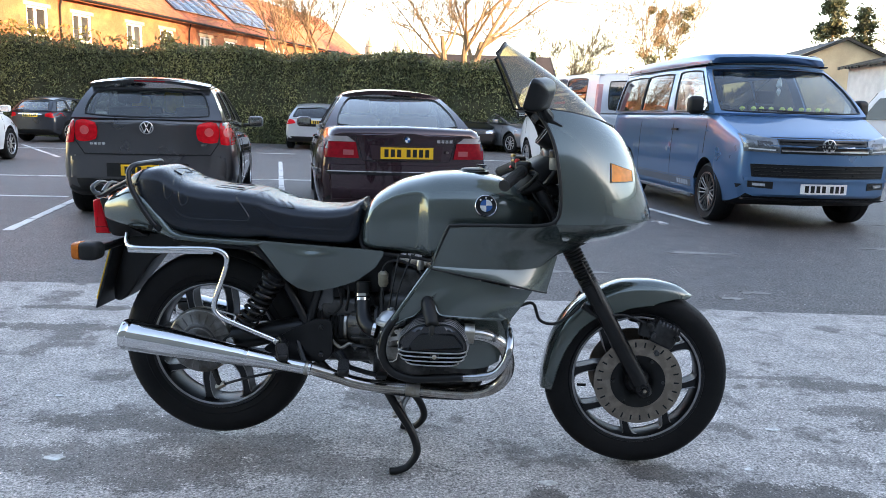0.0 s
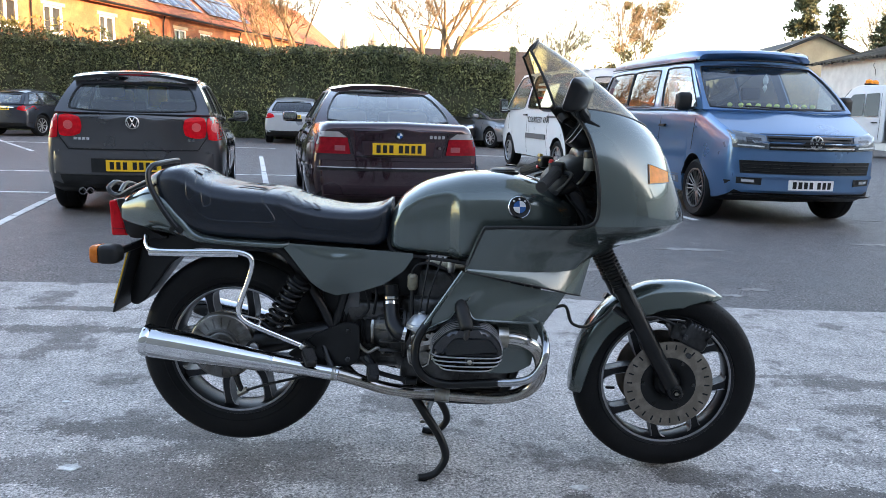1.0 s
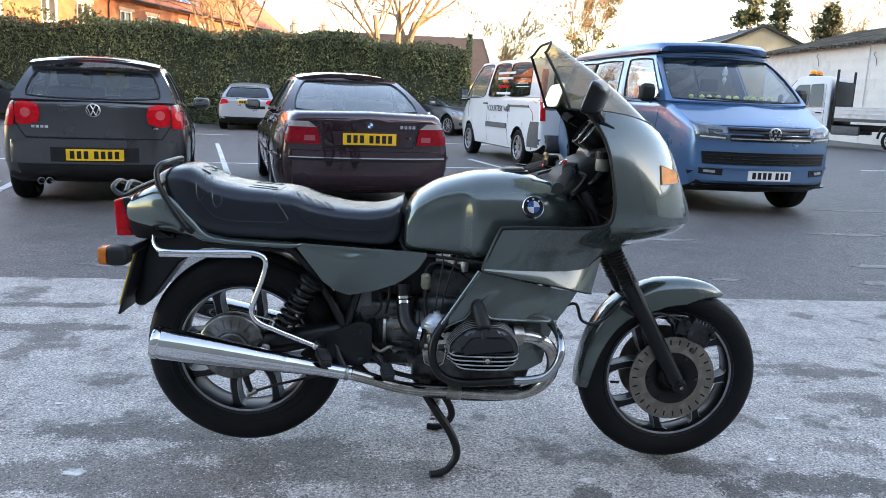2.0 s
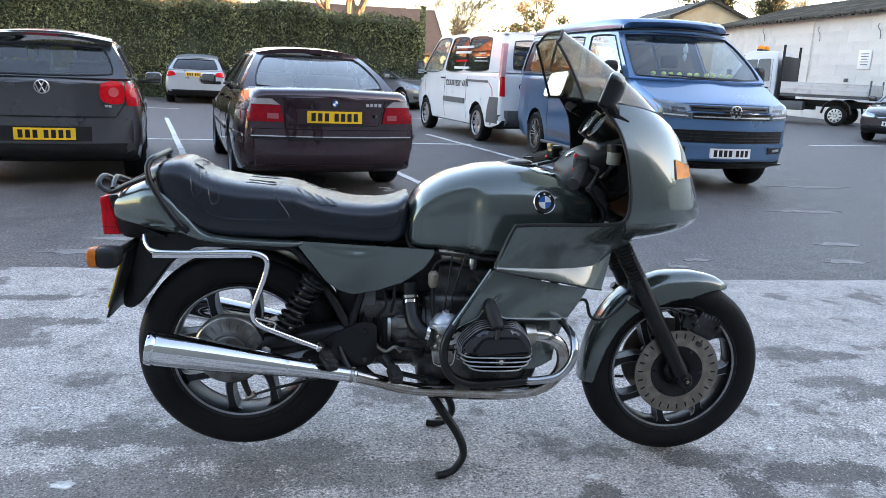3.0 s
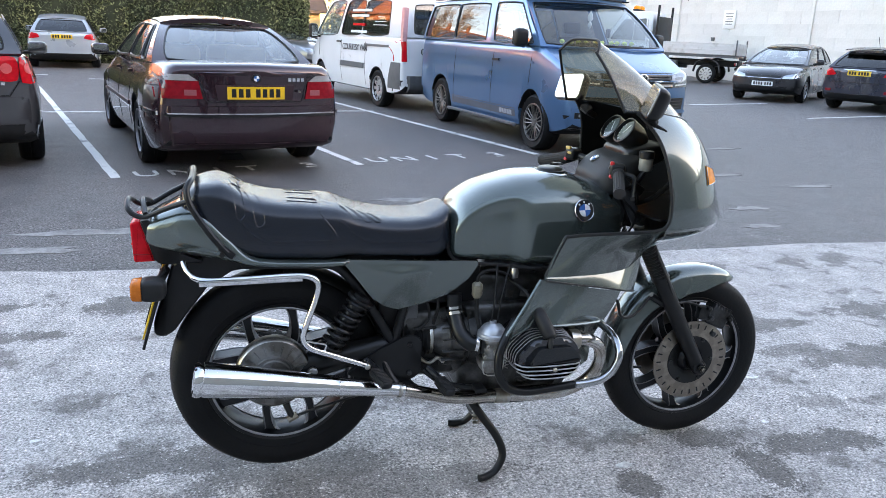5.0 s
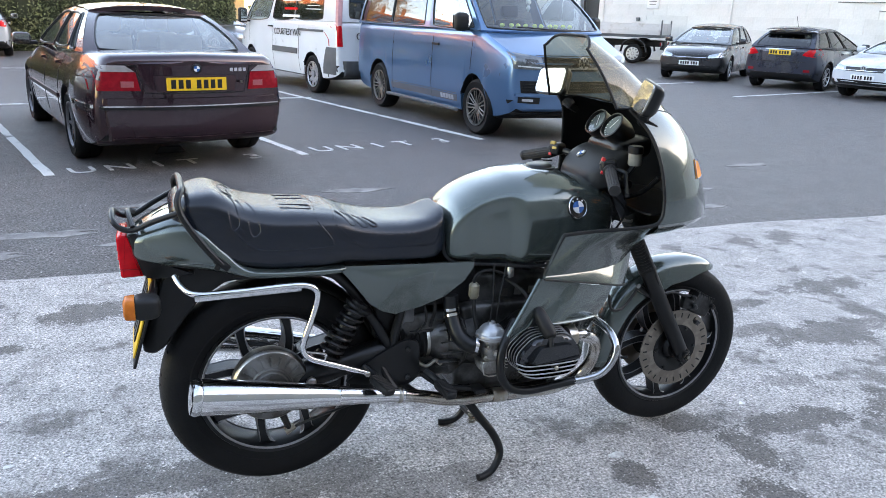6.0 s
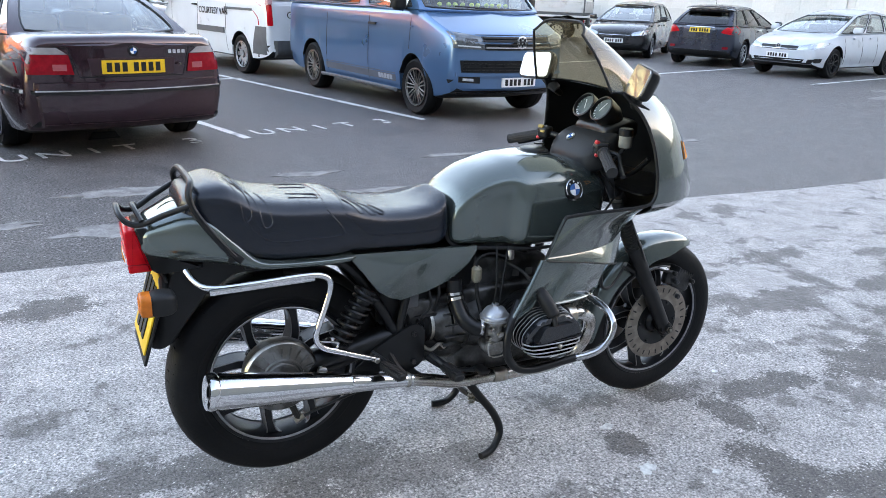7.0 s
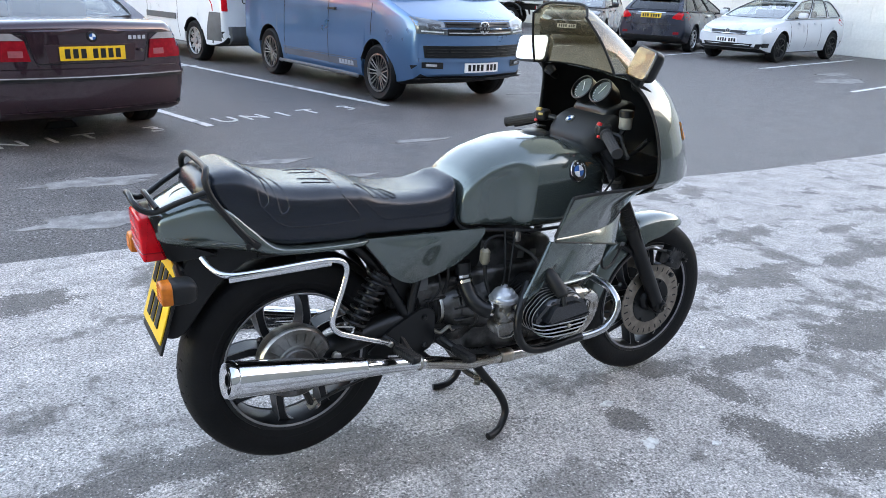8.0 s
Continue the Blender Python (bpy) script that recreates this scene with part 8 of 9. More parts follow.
# handlebars
GRIP = mat("grip_rubber", (0.018, 0.018, 0.019), 0.7, 0, 0.2, 40, 0.2, 200)
for s in (-1, 1):
    g0, g1 = Vector((-0.408, s * 0.17, 0.985)), Vector((-0.462, s * 0.285, 0.95))
    bar = part("handlebar", tubem([(-0.36, s * 0.04, 0.96), (-0.37, s * 0.1, 0.98), (-0.4, s * 0.16, 0.987), g1], 0.011, 10), SATIN, bike)
    gd_ = (g1 - g0).normalized()
    rot = Vector((0, 0, 1)).rotation_difference(gd_).to_matrix()
    ln = (g1 - g0).length
    part("grip", lathem([(0.0, 0.004), (0.02, 0.004), (0.021, 0.01), (0.0152, 0.014), (0.0152, ln - 0.006), (0.0172, ln - 0.004), (0.0172, ln + 0.003), (0.0, ln + 0.004)], g0, "z", 20, False, rot), GRIP, bar, "ribbed rubber grip")
    bm = bmesh.new()
    for k in range(14):
        q = 2 * math.pi * k / 14
        a = rot @ Vector((math.cos(q) * 0.0152, math.sin(q) * 0.0152, 0.016))
        b = rot @ Vector((math.cos(q) * 0.0152, math.sin(q) * 0.0152, ln - 0.008))
        tube(bm, [g0 + a, g0 + b], 0.0017, 5, 1)
    part("grip_rib", bm, GRIP, bar)
    sw = part("switch_block", boxm(g0 + gd_ * -0.018 + Vector((-0.004, 0, 0.004)), (0.046, 0.04, 0.04), (0, 0, s * 22), 0.01, 3), SATIN, bar, "black switch block")
    part("switch", boxm(g0 + gd_ * -0.018 + Vector((-0.022, 0, 0.024)), (0.012, 0.02, 0.012), (0, 20, s * 22), 0.003), mat("yellow_switch", (0.36, 0.24, 0.05), 0.4) if s > 0 else mat("red_switch", (0.5, 0.02, 0.02), 0.4), sw)
    part("switch", boxm(g0 + gd_ * -0.03 + Vector((-0.026, 0, 0.006)), (0.01, 0.018, 0.01), (0, 20, s * 22), 0.003), mat("yellow_switch", (0.36, 0.24, 0.05), 0.4) if s > 0 else SATIN, sw)
    part("switch", boxm(g0 + gd_ * -0.01 + Vector((-0.024, 0, -0.012)), (0.01, 0.012, 0.01), (0, 20, s * 22), 0.003), mat("red_switch", (0.5, 0.02, 0.02), 0.4), sw)
    part("control_lever", tubem([g0 + Vector((0.02, -s * 0.01, -0.002)), g0 + Vector((0.042, s * 0.02, -0.008)), (g0 + g1) / 2 + Vector((0.05, 0, -0.012)), g1 + Vector((0.04, s * 0.005, -0.016))], [0.008, 0.007, 0.006, 0.007], 8), SATIN, bar, "black control lever")
    part("lever_cable", tubem([g0 + Vector((0.02, -s * 0.01, -0.005)), (-0.33, s * 0.15, 0.93), (-0.3, s * 0.1, 0.86), (-0.33, s * 0.08, 0.78)], 0.003, 8), TRIM, bar)
for s in (-1, 1):
    part("riser_clamp", tubem([(-0.277, s * 0.095, 0.828), (-0.259, s * 0.095, 0.796)], 0.027, 16, 1), ALLOY, bike, "alloy fork clamp")
    part("clamp_bolt", boxm((-0.285, s * 0.108, 0.806), (0.04, 0.014, 0.014), (0, 0, s * 30), 0.004), STEEL, bike)
res = part("fluid_reservoir", lathem([(0, 0.99), (0.019, 0.99), (0.021, 0.995), (0.021, 1.026), (0.02, 1.028)], (-0.305, -0.145, 0), "z", 20), mat("dull_plastic", (0.2, 0.19, 0.16), 0.45, 0, 0.2, 30), bike, "cloudy brake fluid reservoir")
part("reservoir_lid", lathem([(0.02, 1.026), (0.0235, 1.028), (0.0235, 1.046), (0.02, 1.05), (0, 1.05)], (-0.305, -0.145, 0), "z", 20), SATIN, res)
part("reservoir_bracket", tubem([(-0.305, -0.145, 0.99), (-0.33, -0.13, 0.95), (-0.35, -0.11, 0.94)], 0.008, 8), SATIN, res)
# steering head, steering damper, looms inside the fairing
part("top_yoke", slabm(rounded([(-0.41, -0.11), (-0.36, -0.125), (-0.32, -0.08), (-0.32, 0.08), (-0.36, 0.125), (-0.41, 0.11)], 0.03), 0.93, 0.955, "z", 0.006), ALLOY, bike)
part("steering_head", tubem([(-0.37, 0, 0.97), (-0.3, 0, 0.8)], 0.034, 14, 1), SATIN, bike)
for s in (-1, 1):
    part("fairing_stay", tubem([(-0.31, s * 0.05, 0.86), (-0.27, s * 0.14, 0.9), (-0.25, s * 0.2, 0.96)], 0.008, 8), SATIN, bike)
    part("wiring_loom", tubem([(-0.4, s * 0.08, 0.97), (-0.36, s * 0.12, 0.9), (-0.31, s * 0.13, 0.84), (-0.33, s * 0.1, 0.76)], 0.0035, 8), TRIM, bike)
    part("wiring_loom", tubem([(-0.37, s * 0.05, 0.96), (-0.33, s * 0.09, 0.88), (-0.29, s * 0.1, 0.8)], 0.003, 8), TRIM, bike)
    part("fork_top", tubem([(-0.345, s * 0.095, 0.955), (-0.36, s * 0.095, 0.975)], 0.022, 14, 1), STEEL, bike)
part("inner_shelf", slabm(rounded([(-0.3, -0.25), (-0.06, -0.16), (-0.04, 0), (-0.06, 0.16), (-0.3, 0.25)], 0.05), 0.852, 0.858, "z"), SATIN, fairing)
# ---- hedge, houses, trees and sheds round the car park ----
def leafy(name, spots, size, material, parent=None, up=0.0, seed=1):
    """Many small leaf blades, each a bent pair of triangles, at the given spots."""
    rg = np.random.RandomState(seed)
    n = len(spots)
    c = np.array(spots)
    a = rg.normal(size=(n, 3))
    a[:, 2] += up
    a /= np.linalg.norm(a, axis=1)[:, None]
    b = np.cross(a, rg.normal(size=(n, 3)))
    b /= np.linalg.norm(b, axis=1)[:, None]
    s = size * rg.uniform(0.6, 1.4, size=(n, 1))
    v = np.empty((n * 4, 3))
    v[0::4], v[1::4], v[2::4], v[3::4] = c - a * s, c + b * s * 0.42, c + a * s, c - b * s * 0.42
    f = np.arange(n * 4).reshape(n, 4)
    me = bpy.data.meshes.new(name)
    me.from_pydata(v.tolist(), [], f.tolist())
    me.materials.append(material)
    ob = new(name, me)
    if parent is not None:
        ob.parent = parent
    return ob


HEDGE = mat("hedge_leaf", (0.15, 0.165, 0.072), 0.6, 0, 0.4, 0.7, 0, 60, spread=0.6, alt=(0.082, 0.1, 0.045))
HEDGESHADE = mat("hedge_inner_shade", (0.03, 0.036, 0.018), 0.9, 0, 0.4, 3, 0.4, 20)
HEDGETIP = mat("hedge_tip", (0.16, 0.15, 0.045), 0.6, 0, 0.3, 1.5, 0, 60, spread=0.4)
ax, ay, bx, by = -30.0, 30.5, 3.0, 26.6
hl = math.hypot(bx - ax, by - ay)
hd = Vector((bx - ax, by - ay, 0)) / hl
hn = Vector((hd.y, -hd.x, 0))


def hedge_top(u):
    return 3.75 - 0.42 * u - 0.22 * max(0.0, min(1.0, (u - 0.3) / 0.2)) - 0.2 * max(0.0, (u - 0.72) / 0.28) + 0.1 * math.sin(u * 31) + 0.07 * math.sin(u * 73 + 1)


# solid body behind the leaves, its dark green painted as the hedge's inner shade
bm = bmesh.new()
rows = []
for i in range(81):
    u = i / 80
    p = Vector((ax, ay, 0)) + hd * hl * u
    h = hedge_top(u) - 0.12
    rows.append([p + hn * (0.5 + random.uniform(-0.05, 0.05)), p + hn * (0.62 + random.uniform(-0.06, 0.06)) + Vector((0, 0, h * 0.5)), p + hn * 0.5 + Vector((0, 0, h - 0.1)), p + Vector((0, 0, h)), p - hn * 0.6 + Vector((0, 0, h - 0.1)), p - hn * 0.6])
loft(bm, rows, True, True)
hedge = tagged(part("hedge", bm, HEDGESHADE, None, "", 0), "tall clipped dark green evergreen hedge along the car park", "hedge", kind="stuff")
spots, tips = [], []
rg = random.Random(5)
for i in range(130000):
    u, v = rg.random(), rg.random()
    lump = 0.16 * noise.noise(Vector((u * hl * 0.9, v * 3.4, 0.0))) + 0.1 * noise.noise(Vector((u * hl * 2.7, v * 9, 3.0)))
    h = hedge_top(u)
    p = Vector((ax, ay, 0)) + hd * hl * u
    if v < 0.9:
        z = h * rg.random()
        q = p + hn * (0.6 + lump + rg.uniform(-0.12, 0.07)) + Vector((0, 0, z))
    else:
        q = p + hn * rg.uniform(-0.6, 0.6) + Vector((0, 0, h + lump * 0.8 + rg.uniform(-0.15, 0.08)))
    spots.append(q[:])
for k in range(70):
    u = rg.random() * 0.62
    p = Vector((ax, ay, 0)) + hd * hl * u
    hgt = rg.uniform(0.2, 0.75)
    for i in range(30):
        t = rg.random()
        tips.append((p + hn * rg.uniform(-0.3, 0.3) + Vector((rg.uniform(-0.22, 0.22), 0, hedge_top(u) + hgt * t))) [:])
for u in (0.985, 1.0):
    for i in range(1500):
        p = Vector((bx, by, 0)) + hn * rg.uniform(-0.6, 0.65) + hd * rg.uniform(-0.05, 0.12)
        spots.append((p + Vector((0, 0, rg.uniform(0, 3.3))))[:])
leafy("hedge_leaves", spots, 0.052, HEDGE, hedge, 0.3, 2)["kind"] = "stuff"
leafy("hedge_shoots", tips, 0.09, HEDGETIP, hedge, 0.8, 3)["kind"] = "stuff"

# terraced houses of warm brick beyond the hedge
BRICK = mat("warm_brick", (0.4, 0.17, 0.085), 0.85, 0, 0.25, 1.3, 0.4, 14, fine=0.2, alt=(0.27, 0.11, 0.06))
CREAM = mat("cream_render", (0.55, 0.45, 0.3), 0.85, 0, 0.12, 1.5, 0.3, 20)
TILE = mat("clay_tile", (0.34, 0.13, 0.07), 0.8, 0, 0.3, 2.0, 0.4, 12, fine=0.2)
SLATE = mat("dark_slate", (0.035, 0.034, 0.035), 0.7, 0, 0.25, 3, 0.4, 12)
SOLAR = mat("solar_cell", (0.05, 0.06, 0.09), 0.2, 0.3, 0.1, 4, coat=0.6)
UPVC = mat("white_window_frame", (0.78, 0.77, 0.74), 0.4, 0, 0.05, 4)
DARKPANE = mat("dark_pane", (0.03, 0.035, 0.04), 0.06, 0, 0.2, 2, coat=0.5)
EAVE, RIDGE = 5.9, 9.0
hx, hy, qx, qy = -20.5, 21.0, -7.1, 66.4
HL = math.hypot(qx - hx, qy - hy)
HM = Matrix.Translation((hx, hy, 0)) @ Matrix.Rotation(math.atan2(qy - hy, qx - hx), 4, "Z")
terrace = thing("terraced_house", HM, "row of warm brick terraced houses with clay tile roof", "house")


def wall_with_holes(bm, length, z0, z1, holes, y0, y1):
    """A wall along x, thick from y0 to y1, with openings (x0, x1, z0, z1) through it."""
    xs = sorted({0.0, length, *[h[0] for h in holes], *[h[1] for h in holes]})
    zs = sorted({z0, z1, *[h[2] for h in holes], *[h[3] for h in holes]})
    for a, b in zip(xs, xs[1:]):
        for c, d in zip(zs, zs[1:]):
            if not any(h[0] <= a and b <= h[1] and h[2] <= c and d <= h[3] for h in holes):
                box(bm, ((a + b) / 2, (y0 + y1) / 2, (c + d) / 2), (b - a, y1 - y0, d - c))
    bmesh.ops.remove_doubles(bm, verts=bm.verts, dist=1e-4)
    return bm


house_windows = [(2.2 + 3.05 * i + (0.5 if i % 2 else 0), 1.15) for i in range(15)]
holes = [(x, x + w, 3.95, 5.15) for x, w in house_windows] + [(x, x + w, 0.95, 2.2) for x, w in house_windows]
part("wall", wall_with_holes(bmesh.new(), HL, 0, EAVE, holes, 0.0, 0.25), BRICK, terrace, "", 0)
part("back_wall", boxm((HL / 2, 7.0, EAVE / 2), (HL, 0.25, EAVE)), BRICK, terrace, "", 0)
for x in (0.12, HL - 0.12):
    part("gable_wall", slabm([(0.3, 0), (6.9, 0), (6.9, EAVE), (3.6, RIDGE - 0.1), (0.3, EAVE)], x - 0.1, x + 0.1, "x"), BRICK, terrace, "", 0)
for x, w in house_windows:
    for z0, z1 in ((3.95, 5.15), (0.95, 2.2)):
        bm = bmesh.new()
        for c, s in (((x + w / 2, 0.08, z0 + 0.04), (w, 0.1, 0.08)), ((x + w / 2, 0.08, z1 - 0.04), (w, 0.1, 0.08)), ((x + 0.04, 0.08, (z0 + z1) / 2), (0.08, 0.1, z1 - z0 - 0.16)), ((x + w - 0.04, 0.08, (z0 + z1) / 2), (0.08, 0.1, z1 - z0 - 0.16)), ((x + w * 0.45, 0.08, (z0 + z1) / 2), (0.09, 0.1, z1 - z0 - 0.16))):
            box(bm, c, s)
        win = part("window", bm, UPVC, terrace, "white framed window", 0)
        part("pane", boxm((x + w / 2, 0.12, (z0 + z1) / 2), (w - 0.1, 0.02, z1 - z0 - 0.1)), DARKPANE, win, "", 0)
        part("sill", boxm((x + w / 2, -0.03, z0 - 0.04), (w + 0.16, 0.14, 0.07)), UPVC, win, "", 0)
        part("lintel", boxm((x + w / 2, -0.012, z1 + 0.09), (w + 0.3, 0.02, 0.16)), CREAM, win, "", 0)
roof = part("roof", slabm([(-0.35, EAVE - 0.1), (3.6, RIDGE), (7.4, EAVE - 0.1), (7.4, EAVE - 0.25), (3.6, RIDGE - 0.15), (-0.35, EAVE - 0.25)], -0.2, HL + 0.2, "x"), TILE, terrace, "weathered clay tile roof", 0)
slope = math.atan2(RIDGE - EAVE + 0.1, 3.95)
bm = bmesh.new()
for k in range(24):
    t = (k + 0.5) / 24
    box(bm, (HL / 2, -0.35 + 3.95 * t - math.sin(slope) * 0.03, EAVE - 0.1 + (RIDGE - EAVE + 0.1) * t + 0.022), (HL + 0.36, 0.2, 0.02), (math.degrees(slope), 0, 0))
part("tile_course", bm, TILE, roof, "", 0)["kind"] = "stuff"
part("gutter", tubem([(-0.2, -0.42, EAVE - 0.16), (HL * 0.5, -0.42, EAVE - 0.16), (HL + 0.2, -0.42, EAVE - 0.16)], 0.06, 8, 2), BLACK, terrace)
for x in (5.0, 13.6, 22.9, 31.0, 39.5):
    part("downpipe", tubem([(x, -0.4, EAVE - 0.2), (x, -0.1, EAVE - 0.6), (x, -0.1, 0.1)], 0.04, 8, 2), BLACK, terrace)
for x in (4.2, 12.4, 20.5, 29.5):
    bm = boxm((x, 3.6, RIDGE + 0.5), (0.9, 0.6, 1.3), (0, 0, 0), 0.02)
    box(bm, (x, 3.6, RIDGE + 1.18), (1.0, 0.7, 0.1), (0, 0, 0), 0.02)
    chim = part("chimney", bm, BRICK, terrace, "", 0)
    for d in (-0.22, 0.22):
        part("chimney_pot", lathem([(0.1, 0), (0.12, 0.1), (0.1, 0.4), (0.07, 0.4)], (x + d, 3.6, RIDGE + 1.22), "z", 10), TILE, chim)
for x0, cols in ((22.6, 5), (28.4, 5)):
    for r in range(2):
        for c in range(cols):
            t = 0.3 + r * 0.34
            p = (x0 + c * 1.03, -0.35 + 3.95 * t - math.sin(slope) * 0.1, EAVE - 0.1 + (RIDGE - EAVE + 0.1) * t + 0.1)
            sp = part("solar_panel", boxm(p, (1.0, 1.6, 0.04), (math.degrees(slope), 0, 0), 0.01), SOLAR, roof, "dark solar panel in a pale rim")
            bm = bmesh.new()
            for d in (-0.33, 0.33):
                box(bm, Vector(p) + Vector((d, -math.sin(slope) * 0.024, math.cos(slope) * 0.024)), (0.02, 1.58, 0.008), (math.degrees(slope), 0, 0))
            for d in (-0.78, 0.0, 0.78):
                box(bm, Vector(p) + Vector((0, math.cos(slope) * d - math.sin(slope) * 0.024, math.sin(slope) * d + math.cos(slope) * 0.024)), (0.99, 0.03, 0.008), (math.degrees(slope), 0, 0))
            part("panel_grid", bm, RIMSILVER, sp, "", 0)

# low dark-roofed building with a sunlit gable
def gabled(name, label, m, L, W, eave, ridge, wallmat, roofmat):
    """A plain gabled building: x along the ridge, y across."""
    h = thing(name, m, label, "building")
    part("wall", slabm([(-L / 2, -W / 2), (L / 2, -W / 2), (L / 2, W / 2), (-L / 2, W / 2)], 0, eave, "z"), wallmat, h, "", 0)
    for sd in (1, -1):
        part("gable", slabm([(-W / 2, eave), (W / 2, eave), (0, ridge - 0.05)], sd * (L / 2 - 0.25), sd * (L / 2 - 0.004), "x"), wallmat, h, "", 0)
    r = part("roof", slabm([(-W / 2 - 0.4, eave - 0.22), (0, ridge), (W / 2 + 0.4, eave - 0.22), (W / 2 + 0.4, eave - 0.36), (0, ridge - 0.14), (-W / 2 - 0.4, eave - 0.36)], -L / 2 - 0.3, L / 2 + 0.3, "x"), roofmat, h, "", 0)
    for sd in (1, -1):
        part("verge_board", slabm([(-W / 2 - 0.42, eave - 0.4), (0, ridge - 0.16), (W / 2 + 0.42, eave - 0.4), (W / 2 + 0.42, eave - 0.2), (0, ridge + 0.03), (-W / 2 - 0.42, eave - 0.2)], sd * (L / 2 + 0.304), sd * (L / 2 + 0.33), "x"), SATIN, r, "", 0)
    return h


gabled("house", "low house with dark slate roof and sunlit cream gable", pose(1.3, 44.5, 0, 0, 0, 3), 9.0, 7.0, 2.4, 4.6, mat("sunlit_gable_render", (0.6, 0.45, 0.22), 0.85, 0, 0.12, 1.5, 0.2, 12), SLATE)
TAN = mat("tan_render", (0.4, 0.34, 0.23), 0.85, 0, 0.15, 1.0, 0.2, 12)
gabled("shed", "tan rendered workshop with shallow dark roof", pose(26.5, 57.0, 0, 0, 0, 83), 14.0, 4.8, 5.75, 6.75, TAN, SLATE)

# long white block wall with a mossy corrugated roof
WHITEWALL = mat("white_painted_block", (0.68, 0.67, 0.64), 0.85, 0, 0.1, 0.6, 0.3, 14, alt=(0.55, 0.54, 0.51), altmix=(0.28, 0.5), ospread=0.05)
MORTAR = mat("painted_mortar", (0.66, 0.65, 0.62), 0.9, 0, 0.12, 2, 0.3, 20)
ROOFING = mat("corrugated_cement", (0.1, 0.09, 0.075), 0.9, 0, 0.3, 1.2, 0.5, 9, alt=(0.045, 0.045, 0.035), fine=0.14)
WL, WH = 46.0, 4.15
WM = Matrix.Translation((20.905, 40.2, 0)) @ Matrix.Rotation(math.atan2(-1, -0.057), 4, "Z")
shed = thing("warehouse", WM, "long white painted block warehouse with mossy corrugated roof", "building")
wall_ = part("wall", boxm((WL / 2, 0.16, WH / 2), (WL, 0.3, WH)), MORTAR, shed, "", 0)
part("end_wall", slabm([(0.3, 0), (9, 0), (9, WH), (4.6, 5.5), (0.3, WH)], 0.02, 0.18, "x"), WHITEWALL, shed, "", 0)
# painted concrete blocks, 900 by 440, in running bond
whole = bpy.data.meshes.new("block")
boxm((0, 0, 0), (0.893, 0.012, 0.434)).to_mesh(whole)
whole.materials.append(WHITEWALL)
rgw = random.Random(4)
for r in range(9):
    x = 6.0 + (0.45 if r % 2 else 0.0)
    while x < 36.0:
        if len(wall_.children) < 296:
            b_ = new("block", whole)
            b_.parent = wall_
            b_.matrix_basis = Matrix.Translation((x + 0.45, 0.006 + rgw.uniform(-0.003, 0.003), 0.23 + r * 0.44))
        x += 0.9
rows = []
for i in range(640):
    x = -0.45 + i * 0.075
    z = 0.03 * (-1) ** i
    rows.append([Vector((x, -0.38 + 0.05 * math.sin(i * 0.31) * math.sin(i * 0.047), WH + 0.02 + z)), Vector((x, 1.6, WH + 0.52 + z)), Vector((x, 4.6, WH + 1.35 + z)), Vector((x, 9.4, WH + z))])
bm = bmesh.new()
loft(bm, rows, False, False)
ext = bmesh.ops.extrude_face_region(bm, geom=list(bm.faces))
bmesh.ops.translate(bm, verts=[v for v in ext["geom"] if isinstance(v, bmesh.types.BMVert)], vec=(0, 0, -0.05))
roof_ = part("roof", bm, ROOFING, shed, "mossy corrugated roof", 0)
bm = bmesh.new()
for i in range(300):
    x = -0.4 + i * 0.155 + rgw.uniform(-0.03, 0.03)
    box(bm, (x, -0.36 + rgw.uniform(-0.05, 0.03), WH - 0.03 + rgw.uniform(-0.03, 0.02)), (0.09, 0.1, rgw.uniform(0.05, 0.12)))
part("eave_filler", bm, BLACK, roof_, "dark ragged eave", 0)["kind"] = "stuff"
for x in (9.45, 17.9, 26.0):
    part("downpipe", tubem([(x, -0.04, WH - 0.05), (x, -0.045, 2.2), (x + 0.02, -0.045, 0.1)], 0.022, 8, 2), WHITEWALL, shed)
for x, z in ((5.3, 3.6), (9.85, 3.45), (13.7, 3.4), (20.0, 3.4)):
    part("bracket", tubem([(x, -0.02, z + 0.3), (x - 0.02, -0.08, z + 0.18), (x + 0.14, -0.05, z), (x + 0.13, -0.02, z - 0.28)], 0.014, 6, 2), GREYP, shed, "rusty wall bracket")
board = part("notice_board", boxm((13.15, -0.03, 2.38), (0.78, 0.03, 0.72), (0, 0, 0), 0.01), WHITEP, shed, "white notice on the wall")
for i in range(5):
    part("notice_bar", boxm((13.15, -0.048, 2.6 - i * 0.1), (0.5 - 0.06 * (i % 3), 0.004, 0.03)), GREYP, board)
part("socket_box", boxm((12.2, -0.04, 1.6), (0.2, 0.06, 0.14), (0, 0, 0), 0.01), GREYP, shed)
for x, z in ((22.5, 2.25), (24.0, 2.0)):
    part("cable", tubem([(x, -0.02, z), (x + 1.2, -0.02, z - 0.02), (x + 2.6, -0.02, z + 0.01)], 0.012, 6, 2), GREYP, shed)

# paling fence between sheds
fence = thing("fence", pose(20.9, 43.5, 0, 0, 0, -20), "grey steel paling fence", "fence")
for i in range(26):
    part("paling", boxm((i * 0.16, 0, 0.95), (0.06, 0.012, 1.9)), GREYP, fence, "", 0)
for z in (0.4, 1.6):
    part("rail", boxm((2.0, 0.03, z), (4.3, 0.03, 0.05)), GREYP, fence, "", 0)

